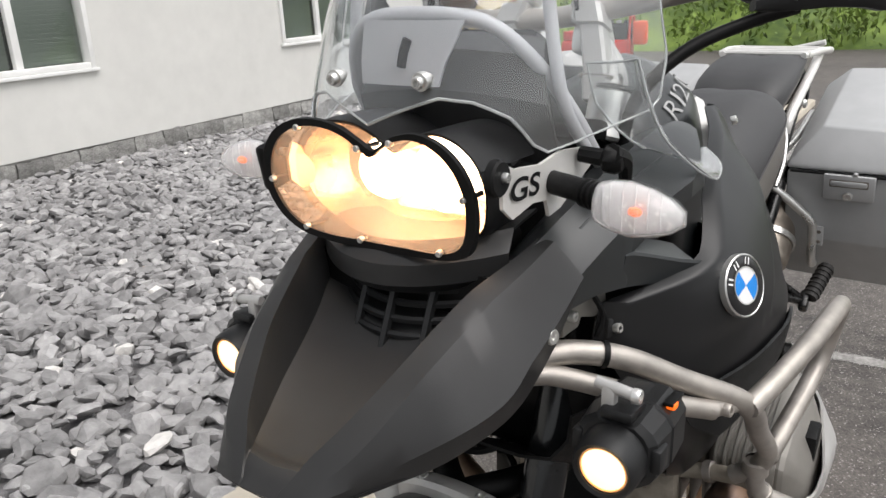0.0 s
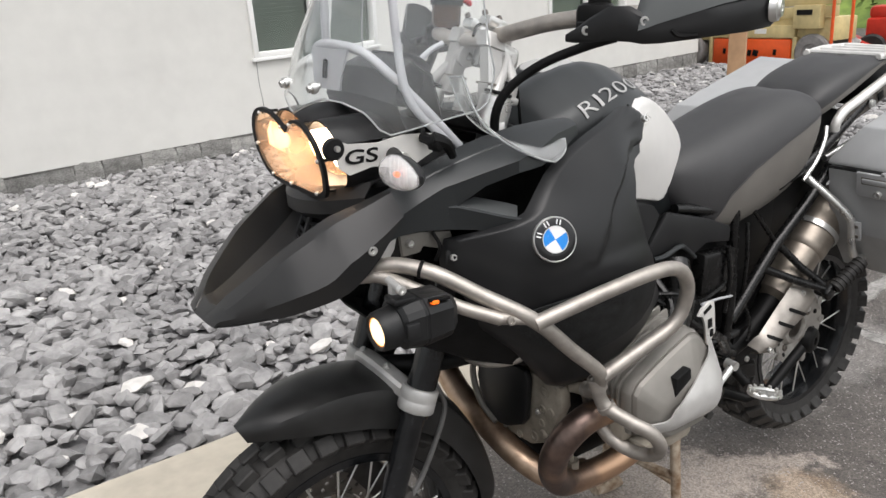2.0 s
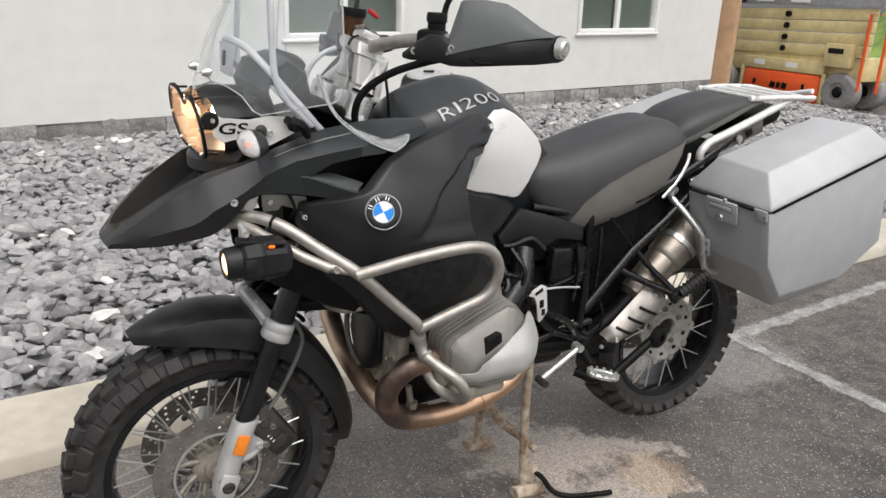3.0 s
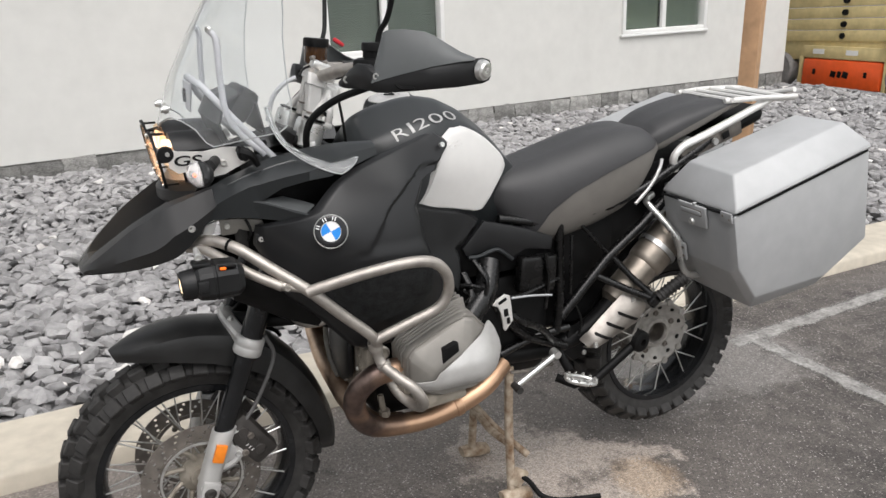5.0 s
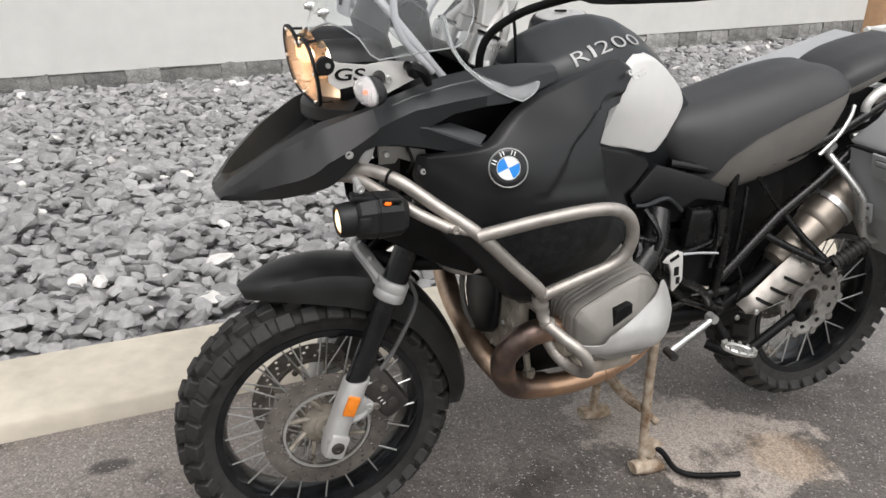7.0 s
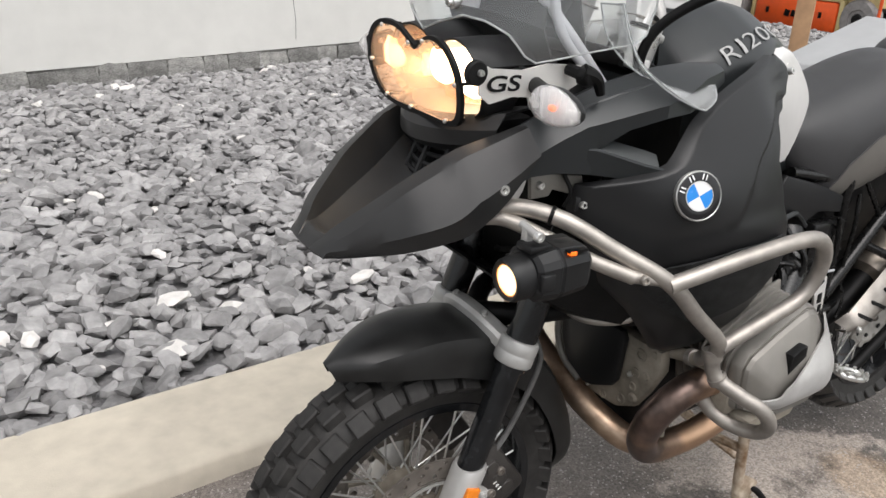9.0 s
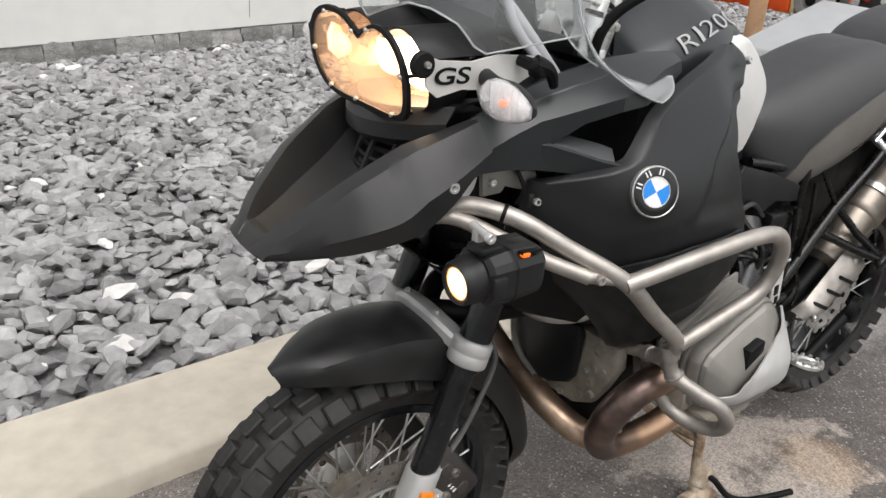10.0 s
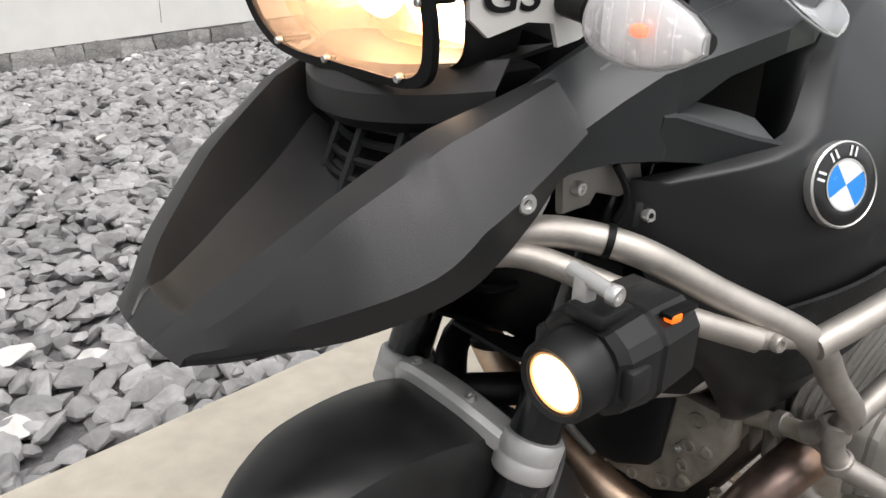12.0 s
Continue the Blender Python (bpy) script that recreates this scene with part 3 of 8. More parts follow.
def building():
    """One-storey stucco building: front wall with two windows, side wall; rear walls and flat roof are added unseen."""
    ang = math.degrees(math.atan2(0.08, 1))
    root = empty("building", pose(0, 6.60, 0, 0, -math.degrees(math.atan(WALL_RISE)), ang))
    tagged(root, "one-storey white stucco building with slider windows", "building")
    k = 1 / math.cos(radians(ang))
    top, low, thick = 3.2, 0.112, 0.2
    spans = [(a * k, b * k, z) for a, b, z in WINDOWS]
    xa, xb = -14.0, 10.40 * k
    bm = bmesh.new()
    cuts = [xa] + [c for a, b, _ in spans for c in (a, b)] + [xb]
    for i, (a, b) in enumerate(zip(cuts, cuts[1:])):
        if i % 2 == 0:
            box(((a + b) / 2, thick / 2, (low + top) / 2), (b - a, thick, top - low), 0, bm=bm)
        else:
            z = spans[i // 2][2]
            box(((a + b) / 2, thick / 2, (low + z) / 2), (b - a, thick, z - low), 0, bm=bm)
            box(((a + b) / 2, thick / 2, (z + 1.15 + top) / 2), (b - a, thick, top - z - 1.15), 0, bm=bm)
    bmesh.ops.remove_doubles(bm, verts=bm.verts, dist=0.001)
    part("wall", bm, M_STUCCO, root, smooth=False)
    part("side_wall", box((xb - 0.1, 3.2, (low + top) / 2), (0.2, 6.0, top - low)), M_STUCCO, root, smooth=False)
    # unseen rear wall, far side and roof, added only to close reflections
    part("rear_wall", box(((xa + xb) / 2, 6.3, (low + top) / 2), (xb - xa, 0.2, top - low)), M_STUCCO, root, smooth=False)
    part("far_side_wall", box((xa + 0.1, 3.2, (low + top) / 2), (0.2, 6.0, top - low)), M_STUCCO, root, smooth=False)
    part("roof", box(((xa + xb) / 2, 3.15, top + 0.1), (xb - xa + 0.5, 6.9, 0.18), 0.02), M_GREY, root, "unseen grey roof slab added to close reflections")
    # foundation of rough blocks
    rnd = random.Random(3)
    x = -4.0
    meshes = []
    for q in range(6):
        b = box((0, 0, 0), (1, 1, 1), 0)
        bmesh.ops.subdivide_edges(b, edges=b.edges[:], cuts=2, use_grid_fill=True)
        for v in b.verts:
            v.co += Vector((rnd.uniform(-.05, .05), rnd.uniform(-.10, .10), rnd.uniform(-.07, .07)))
        finish(b)
        me = bpy.data.meshes.new("block"); b.to_mesh(me); b.free(); me.materials.append(M_BLOCK)
        meshes.append(me)
    part("footing", box(((xa + xb) / 2, 0.1, -0.20), (xb - xa, 0.16, 0.62)), M_BLOCK, root, "rough grey footing")
    while x < xb - 0.3:
        w = rnd.uniform(0.22, 0.42)
        o = new("block", meshes[rnd.randrange(6)])
        o.parent = root
        o.location = (x + w / 2, 0.06 + rnd.uniform(-.012, .012), 0.018 + rnd.uniform(-0.015, 0.012))
        o.scale = (w - 0.012, 0.12, rnd.uniform(0.15, 0.2))
        x += w
    x = -4.1
    while x < xb - 0.3:
        w = rnd.uniform(0.3, 0.42)
        o = new("block", meshes[rnd.randrange(6)])
        o.parent = root
        o.location = (x + w / 2, 0.05 + rnd.uniform(-.012, .012), -0.177)
        o.scale = (w - 0.012, 0.12, 0.19)
        x += w
    part("wall_crack", sweep([(2.55, -0.001, 0.86), (2.545, -0.001, 0.62), (2.56, -0.001, 0.40), (2.55, -0.001, 0.20)], 0.0028, 5), M_UNLIT, root, "thin dark crack below the window")
    for i, (a, b, z) in enumerate(spans):
        window(root, a, b, z, z + 1.15)
    return root


def window(root, a, b, z0, z1):
    """Two-light vinyl slider with closed blinds."""
    w, h, cx = b - a, z1 - z0, (a + b) / 2
    bm = bmesh.new()
    f = 0.055
    box((a + f / 2, 0.03, (z0 + z1) / 2), (f, 0.13, h), 0.006, bm=bm)
    box((b - f / 2, 0.03, (z0 + z1) / 2), (f, 0.13, h), 0.006, bm=bm)
    box((cx, 0.03, z0 + f / 2), (w - 2 * f + 0.004, 0.12, f), 0.006, bm=bm)
    box((cx, 0.03, z1 - f / 2), (w - 2 * f + 0.004, 0.12, f), 0.006, bm=bm)
    win = part("window", bm, M_VINYL, root, "white vinyl slider window with closed blinds")
    part("mullion", box((cx, 0.045, (z0 + z1) / 2), (0.075, 0.06, h - 2 * f), 0.005), M_VINYL, win)
    part("sill", box((cx, -0.01, z0 - 0.018), (w + 0.06, 0.07, 0.035), 0.006), M_VINYL, win)
    for s in (-1, 1):
        g = part("pane", box((cx + s * w / 4, 0.06, (z0 + z1) / 2), (w / 2 - 0.09, 0.006, h - 0.1)), M_PANE, win)
        g.visible_shadow = False
    b0 = box((0, 0, 0), (w / 2 - 0.10, 0.002, 0.052), 0, rot=(28, 0, 0))
    finish(b0)
    me = bpy.data.meshes.new("slat"); b0.to_mesh(me); b0.free(); me.materials.append(M_BLIND)
    for s in (-1, 1):
        z = z0 + 0.075
        while z < z1 - 0.06:
            o = new("slat", me); o.parent = win; o.location = (cx + s * w / 4, 0.11, z)
            z += 0.043
    # near-black sheet stands for the unlit room; its shade is in the colour
    part("room_dark_sheet", box((cx, 0.19, (z0 + z1) / 2), (w, 0.01, h)), M_UNLIT, win, "dark sheet standing for the unlit room behind the blinds")


def timber_post():
    """Two rough studs nailed together, standing in the gravel."""
    z0 = bed_z(3.97, 2.0) - 0.06
    root = empty("timber_post", pose(3.97, 2.0, z0, 0, 0, 32))
    tagged(root, "raw softwood post of two studs in the gravel", "post")
    for s in (-1, 1):
        bm = box((s * 0.037, 0, 1.75), (0.070, 0.105, 3.5), 0.006)
        part("stud", bm, M_WOOD, root)
    return root


def scissor_lift():
    """Cream scissor lift with an orange tray, seen on its long side."""
    root = empty("scissor_lift", pose(11.35, 7.15, 0, 0, 0, -90))
    tagged(root, "cream scissor lift with orange battery tray, lowered", "scissor lift")
    # local x along the machine, local y away from the viewer
    part("chassis", box((0, 0.45, 0.66), (2.75, 0.75, 0.36), 0.02), M_CREAM, root)
    part("skirt", box((0.05, 0.03, 0.63), (1.56, 0.1, 0.20), 0.01), M_CREAM, root)
    for x in (-0.76, 0.84):
        part("tray_post", box((x, 0.03, 0.30), (0.07, 0.10, 0.50), 0.01), M_CREAM, root)
    part("tray_sill", box((0.04, 0.04, 0.035), (1.6, 0.12, 0.05), 0.01), M_CREAM, root)
    for x in (-0.42, 0.22):
        part("label", box((x, -0.022, 0.64), (0.22, 0.006, 0.08)), M_WHITE, root, "small white label")
    tr = part("battery_tray", box((0.04, 0.02, 0.29), (1.50, 0.12, 0.46), 0.05), M_ORANGE, root, "orange steel tray with slot handles")
    for s in (-0.55, 0.42):
        part("slot", box((s + 0.1, -0.045, 0.31), (0.05, 0.03, 0.09), 0.01), M_DULLBLACK, tr)
    bm = bmesh.new()
    for k, w in enumerate((0.10, 0.07, 0.10)):
        box((-0.07 + k * 0.115, -0.047, 0.29), (w, 0.012, 0.10), 0.003, rot=(0, 12, 0), bm=bm)
    part("badge", bm, M_DULLBLACK, tr, "black badge bars")
    for i in range(4):
        z = 0.90 + i * 0.185
        b = part("scissor_arm", box((-0.05, 0.10 + 0.008 * i, z), (3.0, 0.12, 0.172), 0.008, rot=(0, -1.5, 0)), M_CREAM, root)
        for s in (-0.05,):
            part("pin", lathe([(0, -0.02), (0.045, -0.02), (0.05, 0.0), (0.05, 0.03)], (s, 0.03, z), (0, 1, 0), 12), M_DULLBLACK, b)
    bm = bmesh.new()
    box((0, 0.08, 1.72), (3.2, 0.1, 0.26), 0.01, bm=bm)
    pl = part("platform", bm, M_GREY, root, "grey steel platform edge")
    part("toe_board", box((-0.35, 0.03, 1.95), (1.2, 0.06, 0.2), 0.01), M_ORANGE, pl, "orange board")
    for s in (-0.75, -0.05):
        part("sticker", box((s + 0.2, 0.024, 1.70), (0.36, 0.008, 0.12)), M_WHITE, pl, "white sticker")
    part("deck", box((0, 0.5, 1.64), (3.0, 0.8, 0.06)), M_GREY, pl)
    for x in (-1.25, 1.12):
        for y in (0.1, 0.8):
            wh = part("wheel", lathe([(0.0, -0.10), (0.14, -0.10), (0.15, -0.12), (0.27, -0.12), (0.3, -0.09), (0.3, 0.09), (0.27, 0.11), (0.0, 0.11)], (x, y, 0.30), (0, 1, 0), 28), M_WHEELGREY, root, "grey solid tyre")
            part("hub", lathe([(0, -0.15), (0.07, -0.14), (0.09, -0.11)], (x, y, 0.30), (0, 1, 0), 14), M_DULLBLACK, wh)
    part("control_box", box((1.05, 0.0, 0.86), (0.45, 0.16, 0.36), 0.015), M_CREAM, root)
    part("decal", box((1.02, -0.085, 0.93), (0.26, 0.008, 0.08)), M_DULLBLACK, root, "black lettering bars")
    part("ladder", sweep([(1.45, 0.0, 0.35), (1.45, -0.02, 1.5), (1.75, -0.02, 1.5), (1.75, 0.0, 0.35)], 0.025, 8, smooth=False), M_ORANGE, root, "orange tube ladder")
    part("cable", sweep([(-1.1, 0.0, 2.1), (-1.12, -0.03, 1.75), (-0.95, -0.03, 1.62), (-0.8, -0.02, 1.8), (-0.78, 0, 2.1)], 0.018, 8), M_DULLBLACK, root, "black coiled cable")
    return root


def red_machine():
    """Small red engine-driven machine behind the lift."""
    root = empty("utility_machine", pose(13.4, 5.6, 0, 0, 0, -75) @ Matrix.Diagonal((0.85, 0.85, 0.85, 1)))
    tagged(root, "red wheeled site machine with a black engine", "machine")
    part("body", box((0, 0.4, 0.62), (1.5, 0.8, 0.5), 0.06), M_REDPAINT, root)
    part("hood", box((-0.35, 0.35, 0.97), (0.75, 0.6, 0.26), 0.08), M_REDPAINT, root)
    en = part("engine", box((0.4, 0.35, 1.03), (0.7, 0.5, 0.36), 0.05), M_DULLBLACK, root, "black engine")
    for i in range(4):
        part("fin", box((0.12 + i * 0.17, 0.35, 1.24), (0.09, 0.42, 0.08), 0.02), M_GREY if i == 2 else M_DULLBLACK, en)
    part("guard", sweep([(0.7, 0.0, 0.4), (0.75, 0.0, 1.35), (0.75, 0.7, 1.35), (0.7, 0.7, 0.4)], 0.03, 8, smooth=False), M_REDPAINT, root)
    part("tank", box((0.92, 0.35, 1.0), (0.28, 0.5, 0.5), 0.06), M_ORANGE, root)
    part("fender", box((-0.95, 0.1, 0.45), (0.8, 0.5, 0.12), 0.05, rot=(0, 24, 0)), M_REDPAINT, root)
    part("plate", box((-0.95, -0.17, 0.50), (0.4, 0.03, 0.07), 0.01, rot=(0, 24, 0)), M_WHITE, root)
    for x in (-0.6, 0.62):
        for y in (0.02, 0.78):
            part("wheel", lathe([(0, -0.09), (0.12, -0.09), (0.24, -0.10), (0.28, -0.06), (0.28, 0.06), (0.24, 0.1), (0, 0.1)], (x, y, 0.28), (0, 1, 0), 24), M_RUBBER, root)
    return root


def hedge():
    """A bank of shrubs far behind the lot: thousands of small leaves on a rough mound."""
    rnd = random.Random(8)
    V, F = [], []
    clumps = []
    for _ in range(230):
        y = rnd.uniform(-16, 11)
        clumps.append((24 + rnd.uniform(-2.2, 5), y, rnd.uniform(0.2, 3.4), rnd.uniform(0.5, 1.1)))
    for cx, cy, cz, r in clumps:
        for _ in range(95):
            d = Vector((rnd.gauss(0, 1), rnd.gauss(0, 1), rnd.gauss(0, 0.8))).normalized() * r * rnd.uniform(0.55, 1.05)
            p = Vector((cx, cy, max(0.05, cz))) + d
            if p.z < 0.02:
                continue
            s = rnd.uniform(0.07, 0.15)
            e = Euler((rnd.uniform(0, 6.28), rnd.uniform(0, 6.28), rnd.uniform(0, 6.28))).to_matrix()
            n0 = len(V)
            for q in ((-s, 0, 0), (0, -s * 0.45, s * 0.1), (s, 0, 0), (0, s * 0.45, s * 0.1)):
                V.append(tuple(p + e @ Vector(q)))
            F.append((n0, n0 + 1, n0 + 2, n0 + 3))
    me = bpy.data.meshes.new("shrubs")
    me.from_pydata(V, [], F)
    me.materials.append(M_LEAF)
    tagged(new("shrubs", me), "dense bright green shrubs behind the lot", "shrubs", kind="stuff")
    bm = bmesh.new()
    rows = [[(22.6 + u * 3.0 + 0.6 * noise.noise((y * 0.6, u, 2)), y, -0.05 + 2.6 * min(1, u) * (0.8 + 0.3 * noise.noise((y * 0.5, u * 2, 5)))) for y in np.linspace(-18, 14, 60)] for u in (0, 0.25, 0.5, 0.8, 1.2, 3.0)]
    vs = [[bm.verts.new(p) for p in r] for r in rows]
    for a, b in zip(vs, vs[1:]):
        for i in range(len(a) - 1):
            bm.faces.new((a[i], a[i + 1], b[i + 1], b[i]))
    tagged(obj("bank", bm, M_LEAF), "green overgrown bank behind the lot", "bank", kind="structure")


ground_sheet()
stain_nodes()
ragged_paint()
flat_strip("parking_line", (2.40, 0.43), (9.0, 1.10), 0.080, 0.0015, M_LINE, "worn white parking line along the kerb", "parking line")
flat_strip("parking_line", (2.52, 0.42), (2.62, -6.5), 0.09, 0.003, M_LINE, "worn white parking line across the lot", "parking line")
kerb(-5.0, 10.6)
gravel()
building()
timber_post()
scissor_lift()
red_machine()
hedge()

# ---- the motorcycle ----
# local axes: x to the rear from the front axle, y to its right, z up
BIKE = empty("motorcycle", pose(-0.004, -0.007, -0.001, 1.52, -0.14, 0.49))
tagged(BIKE, "matte black touring enduro motorcycle with aluminium cases, on its centre stand", "motorcycle")
FW, RW = Vector((-0.004, 0, 0.335)), Vector((1.535, 0.0, 0.412))


def tyre_mesh(c, R, rim, w, knob):
    bm = bmesh.new()
    prof = [(rim, -w * 0.40), (rim + 0.012, -w * 0.46), (rim + (R - rim) * 0.5, -w * 0.52), (R - 0.040, -w * 0.50), (R - knob - 0.012, -w * 0.40), (R - knob - 0.003, -w * 0.24), (R - knob, 0)]
    prof = prof + [(r, -a) for r, a in prof[-2::-1]]
    lathe(prof, c, (0, 1, 0), 72, bm)
    return bm


def tread_blocks(wh, c, R, w, n, knob):
    """The separate rubber blocks of a knobbly tyre: two staggered rows on the crown, one on each shoulder."""
    for row, (a0, y, yw, rr, tilt) in enumerate(((0.0, -0.16, 0.26, R, 0), (0.5, 0.16, 0.26, R, 0), (0.5, -0.445, 0.32, R - 0.021, 46), (0.0, 0.445, 0.32, R - 0.021, -46))):
        ln = 2 * math.pi * R / n * (0.66 if row < 2 else 0.62)
        b = box((0, 0, 0), (ln, w * yw, knob * 2.2), 0.0028, seg=1)
        finish(b, 25)
        me = bpy.data.meshes.new("tread_block"); b.to_mesh(me); b.free(); me.materials.append(M_RUBBER)
        for k in range(n):
            o = new("tread_block", me)
            o.parent = wh
            o.matrix_local = Matrix.Translation(c) @ Matrix.Rotation(-2 * math.pi * (k + a0) / n, 4, "Y") @ Matrix.Translation((0, y * w, rr - knob * 1.1)) @ Matrix.Rotation(radians(tilt), 4, "X")


def disc_mesh(c, y, r0, r1, n, rings, thick):
    """Perforated brake disc."""
    b = bmesh.new()
    for ring in range(rings):
        ra, rb = r0 + (r1 - r0) * ring / rings, r0 + (r1 - r0) * (ring + 1) / rings
        for k in range(n):
            ta, tb = 2 * math.pi * (k + 0.5 * ring) / n, 2 * math.pi * (k + 1 + 0.5 * ring) / n
            tm, rm = (ta + tb) / 2, (ra + rb) / 2
            P = lambda r, t: Vector((r * math.cos(t), 0, r * math.sin(t)))
            outer = [P(rb, tb), P(rb, tm), P(rb, ta), P(rm, ta), P(ra, ta), P(ra, tm), P(ra, tb), P(rm, tb)]
            cen = P(rm, tm)
            if (k + ring) % 2:
                b.faces.new([b.verts.new(p) for p in outer])
                continue
            h = (rb - ra) * 0.34
            inner = [cen + (p - cen).normalized() * h for p in outer]
            vo, vi = [b.verts.new(p) for p in outer], [b.verts.new(p) for p in inner]
            for i in range(8):
                j = (i + 1) % 8
                b.faces.new((vo[i], vo[j], vi[j], vi[i]))
    bmesh.ops.remove_doubles(b, verts=b.verts, dist=1e-4)
    bmesh.ops.recalc_face_normals(b, faces=b.faces)
    bmesh.ops.solidify(b, geom=b.faces[:], thickness=thick)
    for v in b.verts:
        v.co += Vector((c.x, y, c.z))
    return b


def wheel(name, c, R, rim, w, n, label):
    prof = [(rim + 0.014, -w * 0.42), (rim + 0.012, -w * 0.47), (rim - 0.004, -w * 0.46), (rim - 0.010, -w * 0.36), (rim - 0.018, -w * 0.2), (rim - 0.020, 0)]
    prof = prof + [(r, -a) for r, a in prof[-2::-1]] + [(rim + 0.004, w * 0.36), (rim, 0), (rim + 0.004, -w * 0.36)]
    wh = part(name, lathe(prof, c, (0, 1, 0), 72, closed=True), M_FORK, BIKE, label)
    part("tyre", tyre_mesh(c, R, rim + 0.004, w, 0.0155), M_RUBBER, wh, "knobbly black rubber tyre", sharp=25)
    tread_blocks(wh, c, R, w, n, 0.0155)
    return wh


def spokes(wh, c, flange_r, flange_y, rim_r, rim_y, n, twist):
    bm = sweep([(0, 0, 0), (0, 0, 1)], 1, 6, smooth=False)
    finish(bm)
    me = bpy.data.meshes.new("spoke"); bm.to_mesh(me); bm.free(); me.materials.append(M_BRIGHT)
    for s in (-1, 1):
        for k in range(n):
            t = 2 * math.pi * (k + (0.5 if s > 0 else 0)) / n
            d = twist if k % 2 else -twist
            a = c + Vector((flange_r * math.cos(t + d), s * flange_y, flange_r * math.sin(t + d)))
            b = c + Vector((rim_r * math.cos(t), s * rim_y, rim_r * math.sin(t)))
            v = b - a
            o = new("spoke", me)
            o.parent = wh
            o.matrix_local = Matrix.Translation(a) @ v.to_track_quat("Z", "Y").to_matrix().to_4x4() @ Matrix.Diagonal((0.0022, 0.0022, v.length, 1))


def bolt(parent, p, axis, r=0.007, material=None, name="bolt", h=0.005):
    bm = lathe([(0, h * 0.35), (r * 0.45, h * 0.35), (r * 0.5, h), (r * 0.85, h), (r, h * 0.6), (r, -0.003)], p, axis, 12)
    return part(name, bm, material or M_BRIGHT, parent)


